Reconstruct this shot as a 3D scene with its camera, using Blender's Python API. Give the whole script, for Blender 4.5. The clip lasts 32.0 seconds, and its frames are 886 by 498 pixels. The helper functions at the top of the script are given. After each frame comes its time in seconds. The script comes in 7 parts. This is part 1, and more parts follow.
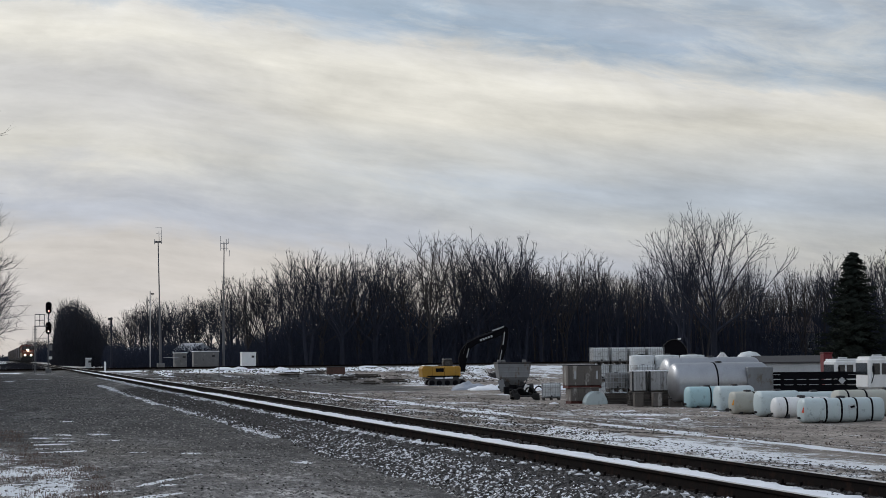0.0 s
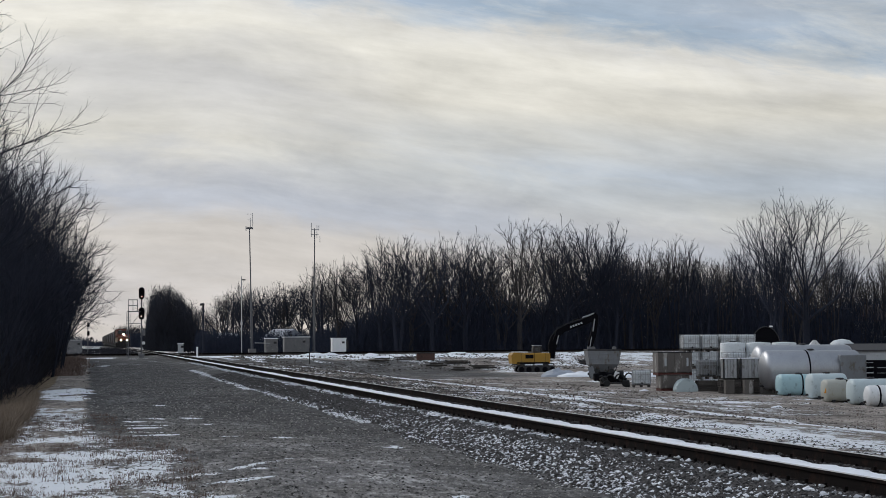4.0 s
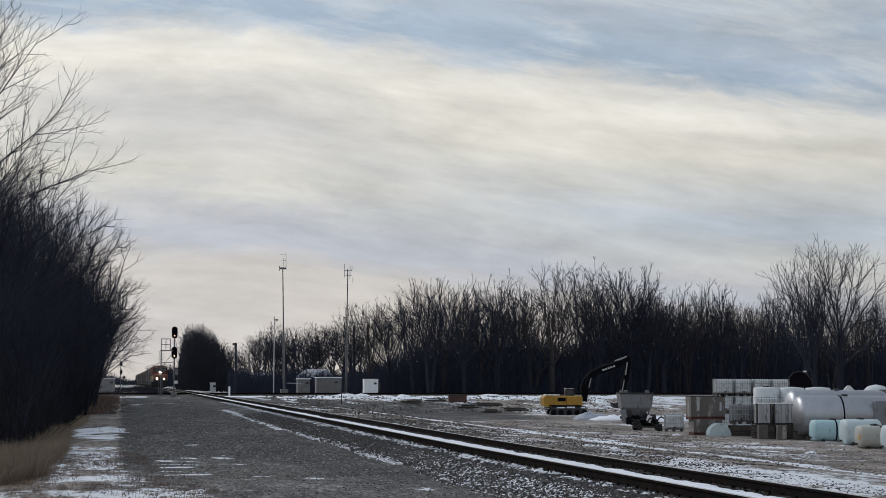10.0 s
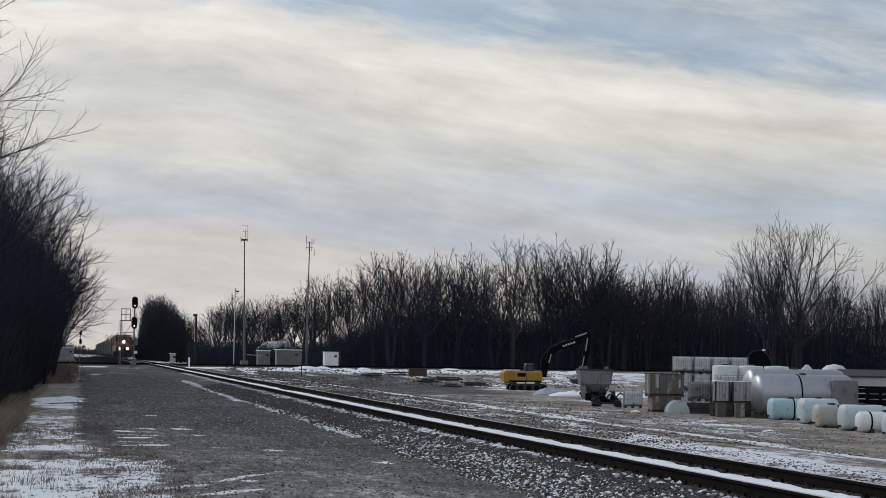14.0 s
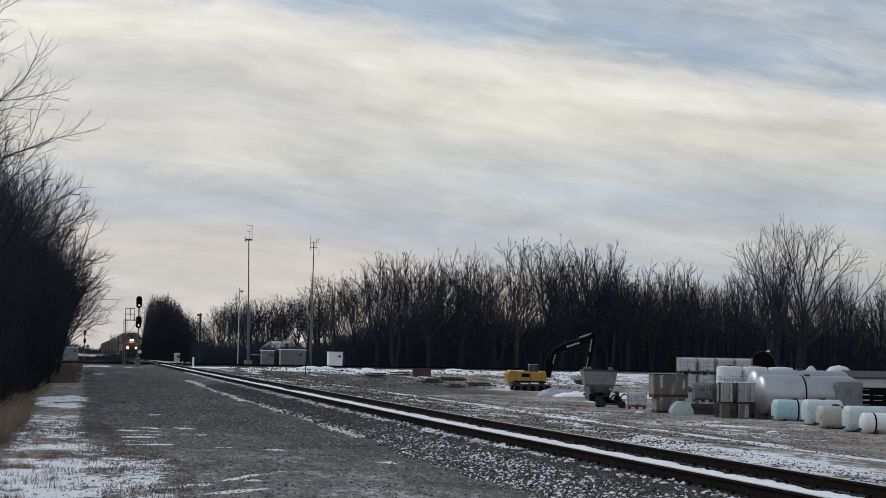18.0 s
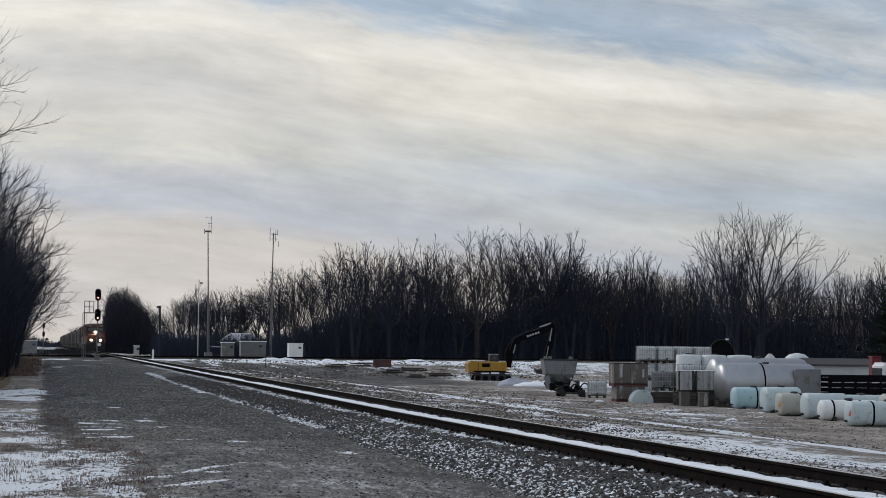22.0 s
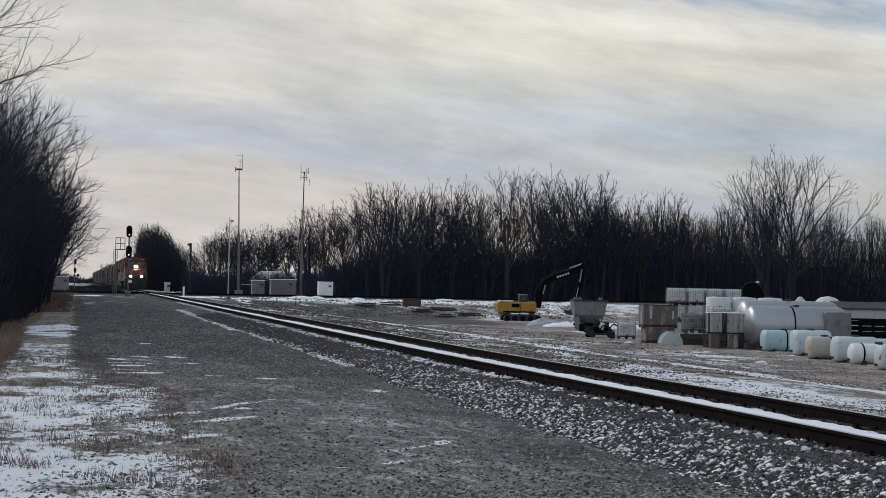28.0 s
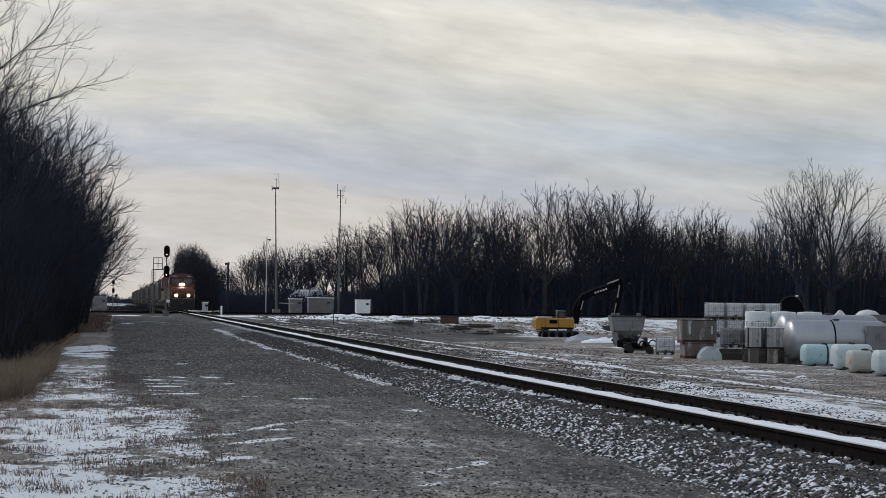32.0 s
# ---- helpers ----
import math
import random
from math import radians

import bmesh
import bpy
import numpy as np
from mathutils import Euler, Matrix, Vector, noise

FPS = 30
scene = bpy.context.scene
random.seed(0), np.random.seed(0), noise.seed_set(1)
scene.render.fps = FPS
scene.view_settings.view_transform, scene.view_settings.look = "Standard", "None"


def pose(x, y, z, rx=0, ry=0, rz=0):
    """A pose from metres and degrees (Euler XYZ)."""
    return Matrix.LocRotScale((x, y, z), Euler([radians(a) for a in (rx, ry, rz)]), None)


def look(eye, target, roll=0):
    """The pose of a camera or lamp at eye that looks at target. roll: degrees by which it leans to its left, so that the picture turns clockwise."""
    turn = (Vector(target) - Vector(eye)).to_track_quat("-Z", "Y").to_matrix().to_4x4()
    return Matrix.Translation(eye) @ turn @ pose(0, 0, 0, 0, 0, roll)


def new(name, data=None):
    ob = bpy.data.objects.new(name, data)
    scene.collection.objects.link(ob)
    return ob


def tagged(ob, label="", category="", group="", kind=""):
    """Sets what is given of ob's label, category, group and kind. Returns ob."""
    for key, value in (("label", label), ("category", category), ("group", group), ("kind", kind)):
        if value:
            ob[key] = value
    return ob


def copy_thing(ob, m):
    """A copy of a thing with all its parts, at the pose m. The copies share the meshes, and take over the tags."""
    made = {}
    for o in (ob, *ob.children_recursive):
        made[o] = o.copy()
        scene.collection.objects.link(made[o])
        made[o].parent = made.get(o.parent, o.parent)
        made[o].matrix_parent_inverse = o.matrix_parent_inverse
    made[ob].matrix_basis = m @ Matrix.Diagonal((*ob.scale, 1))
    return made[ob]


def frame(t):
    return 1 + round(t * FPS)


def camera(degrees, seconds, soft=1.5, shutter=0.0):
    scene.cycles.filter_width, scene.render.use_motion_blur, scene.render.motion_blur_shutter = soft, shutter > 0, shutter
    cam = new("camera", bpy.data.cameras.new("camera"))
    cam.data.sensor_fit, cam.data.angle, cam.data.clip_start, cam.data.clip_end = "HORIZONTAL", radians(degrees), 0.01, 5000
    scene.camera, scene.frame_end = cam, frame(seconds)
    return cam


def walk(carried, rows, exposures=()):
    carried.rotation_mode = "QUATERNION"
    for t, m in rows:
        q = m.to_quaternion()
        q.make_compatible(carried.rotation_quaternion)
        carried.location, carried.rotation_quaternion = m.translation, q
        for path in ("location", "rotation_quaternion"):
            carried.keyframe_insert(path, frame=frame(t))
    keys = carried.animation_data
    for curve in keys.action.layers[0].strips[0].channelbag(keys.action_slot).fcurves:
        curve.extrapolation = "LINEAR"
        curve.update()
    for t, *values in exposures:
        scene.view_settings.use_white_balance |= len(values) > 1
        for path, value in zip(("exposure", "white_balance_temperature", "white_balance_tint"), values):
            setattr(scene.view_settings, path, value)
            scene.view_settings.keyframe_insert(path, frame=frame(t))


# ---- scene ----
cam = camera(27.0, 32.0, soft=0.7)
walk(cam, [
    (0, pose(0.015, 0.013, 1.685, 93.318, 0.578, -13.602)),
    (0.5, pose(0.012, -0.015, 1.688, 93.210, 0.590, -13.862)),
    (1, pose(0.024, 0.033, 1.680, 93.068, 0.705, -13.759)),
    (1.5, pose(0.006, -0.004, 1.682, 93.162, 0.450, -13.096)),
    (2, pose(0.020, 0.033, 1.672, 93.298, 0.192, -12.146)),
    (2.5, pose(0.005, -0.016, 1.674, 93.315, 0.063, -11.476)),
    (3, pose(-0.002, -0.003, 1.674, 93.204, 0.119, -11.225)),
    (3.5, pose(0.004, -0.028, 1.670, 92.888, 0.268, -11.009)),
    (5.5, pose(-0.005, 0.031, 1.669, 93.305, 0.195, -10.452)),
    (6, pose(-0.012, 0.004, 1.671, 93.406, -0.016, -10.470)),
    (6.5, pose(-0.009, -0.005, 1.673, 93.472, -0.257, -10.344)),
    (7, pose(-0.004, -0.005, 1.665, 93.555, -0.361, -10.159)),
    (7.5, pose(-0.005, 0.012, 1.670, 93.619, -0.480, -10.059)),
    (8, pose(-0.004, -0.002, 1.666, 93.667, -0.501, -10.105)),
    (8.5, pose(-0.023, -0.028, 1.678, 93.744, -0.485, -10.247)),
    (9, pose(-0.002, 0.036, 1.672, 93.904, -0.336, -10.281)),
    (9.5, pose(-0.007, 0.018, 1.677, 94.096, -0.217, -10.105)),
    (10, pose(-0.013, -0.030, 1.674, 94.219, -0.193, -9.835)),
    (10.5, pose(-0.005, -0.004, 1.678, 94.237, -0.188, -9.721)),
    (11, pose(-0.013, -0.026, 1.678, 94.023, -0.259, -9.904)),
    (11.5, pose(-0.007, -0.036, 1.665, 93.495, -0.352, -10.299)),
    (12, pose(-0.005, 0.001, 1.668, 92.981, -0.493, -10.812)),
    (12.5, pose(-0.018, -0.075, 1.667, 92.847, -0.556, -11.170)),
    (13, pose(0.001, 0.046, 1.665, 93.037, -0.760, -11.267)),
    (13.5, pose(-0.003, 0.034, 1.657, 93.265, -0.947, -11.157)),
    (14, pose(0.004, 0.023, 1.671, 93.429, -0.960, -11.063)),
    (14.5, pose(0.008, 0.030, 1.667, 93.615, -0.841, -11.122)),
    (16.5, pose(0.007, 0.011, 1.673, 93.489, -0.606, -10.532)),
    (17, pose(0.003, -0.043, 1.666, 93.244, -0.754, -10.366)),
    (17.5, pose(0.001, -0.005, 1.673, 93.282, -0.947, -10.553)),
    (18, pose(0.011, 0.039, 1.666, 93.437, -1.099, -10.936)),
    (18.5, pose(0.001, -0.034, 1.663, 93.463, -1.175, -11.265)),
    (19, pose(0.004, 0.015, 1.662, 93.399, -1.022, -11.436)),
    (19.5, pose(-0.004, -0.037, 1.672, 93.411, -0.814, -11.538)),
    (20, pose(0.000, 0.024, 1.666, 93.480, -0.683, -11.706)),
    (20.5, pose(0.008, 0.036, 1.662, 93.436, -0.613, -12.022)),
    (21, pose(0.018, 0.007, 1.663, 93.301, -0.582, -12.294)),
    (21.5, pose(0.014, 0.020, 1.656, 93.188, -0.654, -12.321)),
    (22, pose(0.012, -0.024, 1.659, 93.161, -0.675, -12.159)),
    (22.5, pose(0.005, -0.009, 1.666, 93.240, -0.555, -12.018)),
    (23, pose(0.007, 0.010, 1.670, 93.331, -0.375, -11.907)),
    (23.5, pose(0.018, -0.026, 1.665, 93.341, -0.141, -11.823)),
    (24, pose(0.041, -0.016, 1.665, 93.248, -0.034, -11.731)),
    (24.5, pose(0.082, -0.048, 1.664, 93.210, -0.119, -11.576)),
    (26.5, pose(0.091, -0.031, 1.652, 93.240, -1.154, -10.828)),
    (27, pose(0.058, -0.027, 1.654, 92.503, -1.201, -10.544)),
    (27.5, pose(0.037, 0.016, 1.649, 91.682, -1.238, -10.791)),
    (28, pose(0.028, 0.061, 1.647, 91.283, -1.230, -11.236)),
    (28.5, pose(0.018, 0.158, 1.652, 91.470, -1.119, -11.617)),
    (29, pose(-0.011, 0.107, 1.657, 91.630, -0.865, -11.824)),
    (29.5, pose(0.008, 0.108, 1.657, 91.455, -0.506, -11.676)),
    (30, pose(0.051, 0.106, 1.668, 91.309, -0.154, -11.018)),
    (30.5, pose(0.137, 0.132, 1.677, 91.395, -0.061, -10.171)),
    (31, pose(0.158, 0.130, 1.674, 91.534, -0.253, -9.794)),
    (31.5, pose(0.137, 0.220, 1.668, 91.691, -0.440, -9.840)),
    (32, pose(0.097, 0.304, 1.667, 91.786, -0.694, -10.066)),
])

# ---- light: a bright, thinly clouded winter sky with the sun veiled, ahead and to the side ----
SUN_EL, SUN_AZ = 32.0, -38.0            # degrees up; degrees from the track's line, negative to its left side
world = bpy.data.worlds.new("sky")
scene.world = world
world.use_nodes = True
scene.view_settings.exposure = 0.0


def sky_nodes():
    nt = world.node_tree
    nt.nodes.clear()
    N, L = nt.nodes.new, nt.links.new

    def math_node(op, a, b=0.0, c=None):
        n = N("ShaderNodeMath")
        n.operation = op
        for i, v in enumerate((a, b) if c is None else (a, b, c)):
            if hasattr(v, "links"):
                L(v, n.inputs[i])
            else:
                n.inputs[i].default_value = v
        return n.outputs[0]

    co = N("ShaderNodeTexCoord").outputs["Generated"]
    sep = N("ShaderNodeSeparateXYZ")
    L(co, sep.inputs[0])
    x, y, z = sep.outputs
    tilt = math_node("ADD", z, math_node("MULTIPLY", math_node("MAXIMUM", math_node("SUBTRACT", x, 0.07), 0.0), 0.155))
    # streak space: stretched along the bands of cloud
    comb = N("ShaderNodeCombineXYZ")
    L(math_node("MULTIPLY", x, 9.0), comb.inputs[0])
    L(math_node("MULTIPLY", y, 5.0), comb.inputs[1])
    L(math_node("MULTIPLY", tilt, 52.0), comb.inputs[2])

    def cloud(scale, detail, rough, dist, off, puff=1.0):
        m = N("ShaderNodeMapping")
        m.inputs["Scale"].default_value = (puff, puff, 1.0)
        m.inputs["Location"].default_value = off
        L(comb.outputs[0], m.inputs["Vector"])
        n = N("ShaderNodeTexNoise")
        n.inputs["Scale"].default_value = scale
        n.inputs["Detail"].default_value = detail
        n.inputs["Roughness"].default_value = rough
        n.inputs["Distortion"].default_value = dist
        L(m.outputs[0], n.inputs["Vector"])
        return n.outputs["Fac"]

    big, fine, wisps = cloud(0.35, 3, 0.5, 0.2, (2, 0, 1)), cloud(0.9, 10, 0.66, 0.5, (0, 3, 5), 1.8), cloud(1.5, 10, 0.62, 0.15, (7, 1, 2), 1.0)
    patches, gaps = cloud(0.45, 6, 0.55, 0.3, (4, 8, 3), 0.8), cloud(0.8, 9, 0.66, 0.6, (1, 5, 9), 1.2)
    s = math_node("ADD", tilt, math_node("MULTIPLY", math_node("SUBTRACT", big, 0.5), 0.016))
    s = math_node("ADD", s, math_node("MULTIPLY", math_node("SUBTRACT", fine, 0.5), 0.026))
    puffs = cloud(0.75, 9, 0.62, 0.3, (3, 6, 1), 2.6)
    s = math_node("ADD", s, math_node("MULTIPLY", math_node("SUBTRACT", puffs, 0.5), 0.022))
    ramp = N("ShaderNodeValToRGB")
    e = ramp.color_ramp.elements
    stops = ((0.0, (0.62, 0.585, 0.565)), (0.062, (0.64, 0.605, 0.58)), (0.080, (0.49, 0.52, 0.595)), (0.092, (0.55, 0.56, 0.595)), (0.112, (0.71, 0.685, 0.62)), (0.150, (0.76, 0.73, 0.655)),
             (0.176, (0.84, 0.81, 0.73)), (0.188, (0.82, 0.80, 0.75)), (0.193, (0.58, 0.63, 0.675)), (0.200, (0.38, 0.48, 0.60)), (0.22, (0.45, 0.53, 0.62)), (0.30, (0.50, 0.56, 0.63)), (1.0, (0.40, 0.48, 0.61)))
    while len(e) < len(stops):
        e.new(0.5)
    for el, (p, c) in zip(e, stops):
        el.position, el.color = p, (*c, 1)
    L(s, ramp.inputs[0])
    # finer streaks lighten and darken the cloud a little
    mod = math_node("ADD", 0.49, math_node("MULTIPLY", wisps, 0.60))
    mod = math_node("ADD", mod, math_node("MULTIPLY", puffs, 0.40))
    # brighter towards the side of the veiled sun
    mod = math_node("ADD", mod, math_node("MULTIPLY", math_node("SUBTRACT", 0.14, x), 0.34))
    mix = N("ShaderNodeVectorMath")
    mix.operation = "SCALE"
    # purple-grey hollows in the cloud, and thin white veils over the blue gaps above it
    tint, veil, hollow, high = N("ShaderNodeMix"), N("ShaderNodeMix"), N("ShaderNodeMapRange"), N("ShaderNodeMapRange")
    for n, c in ((tint, (0.50, 0.51, 0.57, 1)), (veil, (0.68, 0.70, 0.70, 1))):
        n.data_type = "RGBA"
        n.inputs[7].default_value = c
    for n, lo, hi, top, src in ((hollow, 0.50, 0.72, 0.42, patches), (high, 0.47, 0.66, 0.8, gaps)):
        n.inputs[1].default_value, n.inputs[2].default_value, n.inputs[4].default_value = lo, hi, top
        L(src, n.inputs[0])
    L(hollow.outputs[0], tint.inputs[0])
    L(ramp.outputs[0], tint.inputs[6])
    over = N("ShaderNodeMapRange")
    over.inputs[1].default_value, over.inputs[2].default_value = 0.187, 0.200
    L(s, over.inputs[0])
    L(math_node("MULTIPLY", high.outputs[0], over.outputs[0]), veil.inputs[0])
    L(tint.outputs[2], veil.inputs[6])
    # a wide blue-grey gap low down on the yard's side
    low, side, gap = N("ShaderNodeMapRange"), N("ShaderNodeMapRange"), N("ShaderNodeMix")
    lift = math_node("ADD", z, math_node("MULTIPLY", math_node("SUBTRACT", big, 0.5), 0.05))
    low.inputs[1].default_value, low.inputs[2].default_value = 0.036, 0.004
    L(math_node("ABSOLUTE", math_node("SUBTRACT", lift, math_node("MULTIPLY_ADD", x, -0.045, 0.098))), low.inputs[0])
    side.inputs[1].default_value, side.inputs[2].default_value, side.inputs[4].default_value = 0.08, 0.30, 0.85
    L(math_node("ADD", x, math_node("MULTIPLY", math_node("SUBTRACT", fine, 0.5), 0.25)), side.inputs[0])
    gap.data_type = "RGBA"
    gap.inputs[7].default_value = (0.47, 0.535, 0.63, 1)
    L(math_node("MULTIPLY", low.outputs[0], side.outputs[0]), gap.inputs[0])
    L(veil.outputs[2], gap.inputs[6])
    L(gap.outputs[2], mix.inputs[0])
    L(mod, mix.inputs["Scale"])
    # a clear-sky dome behind the thin cloud
    sky = N("ShaderNodeTexSky")
    sky.sky_type, sky.sun_disc = "NISHITA", False
    sky.sun_elevation, sky.sun_rotation = radians(SUN_EL), radians(SUN_AZ)
    bg1, bg2, mx, out = N("ShaderNodeBackground"), N("ShaderNodeBackground"), N("ShaderNodeMixShader"), N("ShaderNodeOutputWorld")
    L(sky.outputs[0], bg1.inputs[0])
    bg1.inputs[1].default_value = 0.08
    L(mix.outputs[0], bg2.inputs[0])
    bg2.inputs[1].default_value = 0.975
    mx.inputs[0].default_value = 0.92
    L(bg1.outputs[0], mx.inputs[1])
    L(bg2.outputs[0], mx.inputs[2])
    L(mx.outputs[0], out.inputs[0])


sky_nodes()
sun_data = bpy.data.lights.new("sun", "SUN")
sun_data.energy, sun_data.angle, sun_data.color = 1.0, radians(20), (1.0, 0.95, 0.89)
sun = new("sun", sun_data)
sun.matrix_world = look((math.sin(radians(SUN_AZ)) * 80, math.cos(radians(SUN_AZ)) * 80, math.tan(radians(SUN_EL)) * 80), (0, 0, 0))


# ---- materials ----
def material(name, color, rough=0.7, metal=0.0, var=0.25, scale=3.0, fine=40.0, bump=0.15, second=None, amount=0.35, streak=1.0, island=0.0, per_object=0.0, spec=0.5, coat=0.0):
    """A weathered surface: base colour with two scales of variation, a second colour (dirt, rust, snow) in patches, fine relief."""
    m = bpy.data.materials.new(name)
    m.use_nodes = True
    nt = m.node_tree
    N, L = nt.nodes.new, nt.links.new
    b = nt.nodes["Principled BSDF"]
    co = N("ShaderNodeTexCoord").outputs["Object"]
    mp = N("ShaderNodeMapping")
    mp.inputs["Scale"].default_value = (1, 1, streak)
    L(co, mp.inputs["Vector"])

    def noise_node(s, detail, rough_):
        n = N("ShaderNodeTexNoise")
        n.inputs["Scale"].default_value, n.inputs["Detail"].default_value, n.inputs["Roughness"].default_value = s, detail, rough_
        L(mp.outputs[0], n.inputs["Vector"])
        return n.outputs["Fac"]

    n1, n2 = noise_node(scale, 5, 0.6), noise_node(fine, 4, 0.65)
    add = N("ShaderNodeMath")
    add.operation = "ADD"
    L(n1, add.inputs[0])
    L(n2, add.inputs[1])
    rng = N("ShaderNodeMapRange")
    rng.inputs[1].default_value, rng.inputs[2].default_value = 0.6, 1.4
    rng.inputs[3].default_value, rng.inputs[4].default_value = 1 - var, 1 + var
    L(add.outputs[0], rng.inputs[0])
    value = rng.outputs[0]
    for on, src in ((island, ("ShaderNodeNewGeometry", "Random Per Island")), (per_object, ("ShaderNodeObjectInfo", "Random"))):
        if on:
            r2, mul = N("ShaderNodeMapRange"), N("ShaderNodeMath")
            r2.inputs[3].default_value, r2.inputs[4].default_value = 1 - on, 1 + on
            L(N(src[0]).outputs[src[1]], r2.inputs[0])
            mul.operation = "MULTIPLY"
            L(value, mul.inputs[0])
            L(r2.outputs[0], mul.inputs[1])
            value = mul.outputs[0]
    vm = N("ShaderNodeVectorMath")
    vm.operation = "SCALE"
    vm.inputs[0].default_value = color
    L(value, vm.inputs["Scale"])
    col = vm.outputs[0]
    if second:
        mr, mx = N("ShaderNodeMapRange"), N("ShaderNodeMix")
        mx.data_type = "RGBA"
        n3 = noise_node(scale * 0.7 + 1.3, 7, 0.7)
        mr.inputs[1].default_value, mr.inputs[2].default_value = 0.72 - amount * 0.5, 0.80 - amount * 0.5
        L(n3, mr.inputs[0])
        L(mr.outputs[0], mx.inputs[0])
        L(col, mx.inputs[6])
        mx.inputs[7].default_value = (*second, 1)
        col = mx.outputs[2]
    L(col, b.inputs["Base Color"])
    rr = N("ShaderNodeMapRange")
    rr.inputs[3].default_value, rr.inputs[4].default_value = max(0.03, rough - 0.12), min(1, rough + 0.12)
    L(n1, rr.inputs[0])
    L(rr.outputs[0], b.inputs["Roughness"])
    b.inputs["Metallic"].default_value = metal
    b.inputs["Specular IOR Level"].default_value = spec
    b.inputs["Coat Weight"].default_value = coat
    if bump:
        bp = N("ShaderNodeBump")
        bp.inputs["Strength"].default_value, bp.inputs["Distance"].default_value = bump, 0.02
        L(add.outputs[0], bp.inputs["Height"])
        L(bp.outputs[0], b.inputs["Normal"])
    return m


def glow(name, color, strength):
    m = bpy.data.materials.new(name)
    m.use_nodes = True
    b = m.node_tree.nodes["Principled BSDF"]
    b.inputs["Base Color"].default_value = (*color, 1)
    b.inputs["Emission Color"].default_value = (*color, 1)
    b.inputs["Emission Strength"].default_value = strength
    return m


def ground_material(name):
    """Gravel, tan dirt, dead grass and old snow, mixed by the sheet's own cover values and noise."""
    m = bpy.data.materials.new(name)
    m.use_nodes = True
    nt = m.node_tree
    N, L = nt.nodes.new, nt.links.new
    b = nt.nodes["Principled BSDF"]
    pos = N("ShaderNodeNewGeometry").outputs["Position"]

    def attr(n):
        a = N("ShaderNodeAttribute")
        a.attribute_name = n
        return a.outputs["Fac"]

    def noise_node(s, detail, rough, stretch=(1, 1, 1)):
        mp = N("ShaderNodeMapping")
        mp.inputs["Scale"].default_value = stretch
        L(pos, mp.inputs["Vector"])
        n = N("ShaderNodeTexNoise")
        n.inputs["Scale"].default_value, n.inputs["Detail"].default_value, n.inputs["Roughness"].default_value = s, detail, rough
        L(mp.outputs[0], n.inputs["Vector"])
        return n.outputs["Fac"]

    def op(o, a, c):
        n = N("ShaderNodeMath")
        n.operation = o
        for i, v in enumerate((a, c)):
            if hasattr(v, "links"):
                L(v, n.inputs[i])
            else:
                n.inputs[i].default_value = v
        return n.outputs[0]

    def ramp(v, *stops):
        r = N("ShaderNodeValToRGB")
        while len(r.color_ramp.elements) < len(stops):
            r.color_ramp.elements.new(0.5)
        for e, (p, c) in zip(r.color_ramp.elements, stops):
            e.position, e.color = p, (*c, 1)
        L(v, r.inputs[0])
        return r.outputs[0]

    def mix(f, a, c):
        n = N("ShaderNodeMix")
        n.data_type = "RGBA"
        L(f, n.inputs[0])
        L(a, n.inputs[6])
        L(c, n.inputs[7])
        return n.outputs[2]

    def step(v, lo, hi):
        n = N("ShaderNodeMapRange")
        n.inputs[1].default_value, n.inputs[2].default_value = lo, hi
        L(v, n.inputs[0])
        return n.outputs[0]

    grain, mid, wide = noise_node(7.5, 7, 0.8, (1, 0.32, 1)), noise_node(1.6, 8, 0.75, (1, 0.3, 1)), noise_node(0.35, 6, 0.7, (1, 0.4, 1))
    gsum = op("ADD", op("MULTIPLY", grain, 0.65), op("MULTIPLY", mid, 0.35))
    gmix = op("ADD", op("MULTIPLY", gsum, 0.72), op("MULTIPLY", wide, 0.28))
    gravel = ramp(gmix, (0.405, (0.020, 0.020, 0.021)), (0.46, (0.108, 0.103, 0.103)), (0.525, (0.226, 0.216, 0.215)), (0.585, (0.57, 0.555, 0.55)))
    brown = ramp(gmix, (0.405, (0.022, 0.019, 0.017)), (0.46, (0.118, 0.105, 0.092)), (0.525, (0.245, 0.22, 0.19)), (0.585, (0.56, 0.52, 0.46)))
    dark_gravel = ramp(gmix, (0.40, (0.014, 0.0135, 0.014)), (0.46, (0.049, 0.047, 0.047)), (0.53, (0.088, 0.085, 0.085)), (0.60, (0.25, 0.245, 0.245)))
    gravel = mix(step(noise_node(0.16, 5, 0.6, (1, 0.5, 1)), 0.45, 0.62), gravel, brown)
    gravel = mix(step(op("ADD", attr("pale"), op("MULTIPLY", op("SUBTRACT", wide, 0.5), 0.8)), 0.1, 0.9), dark_gravel, gravel)

    dirt = ramp(op("ADD", op("MULTIPLY", gsum, 0.7), op("MULTIPLY", wide, 0.3)), (0.41, (0.034, 0.029, 0.026)), (0.48, (0.185, 0.160, 0.143)), (0.59, (0.46, 0.41, 0.37)))
    grass = ramp(gsum, (0.35, (0.05, 0.035, 0.02)), (0.55, (0.20, 0.145, 0.09)), (0.7, (0.33, 0.26, 0.17)))
    snow = ramp(mid, (0.3, (0.80, 0.83, 0.89)), (0.7, (0.90, 0.92, 0.95)))
    edge = op("MULTIPLY", op("SUBTRACT", mid, 0.5), 0.6)
    col = mix(step(op("ADD", attr("gravel"), edge), 0.35, 0.65), dirt, gravel)
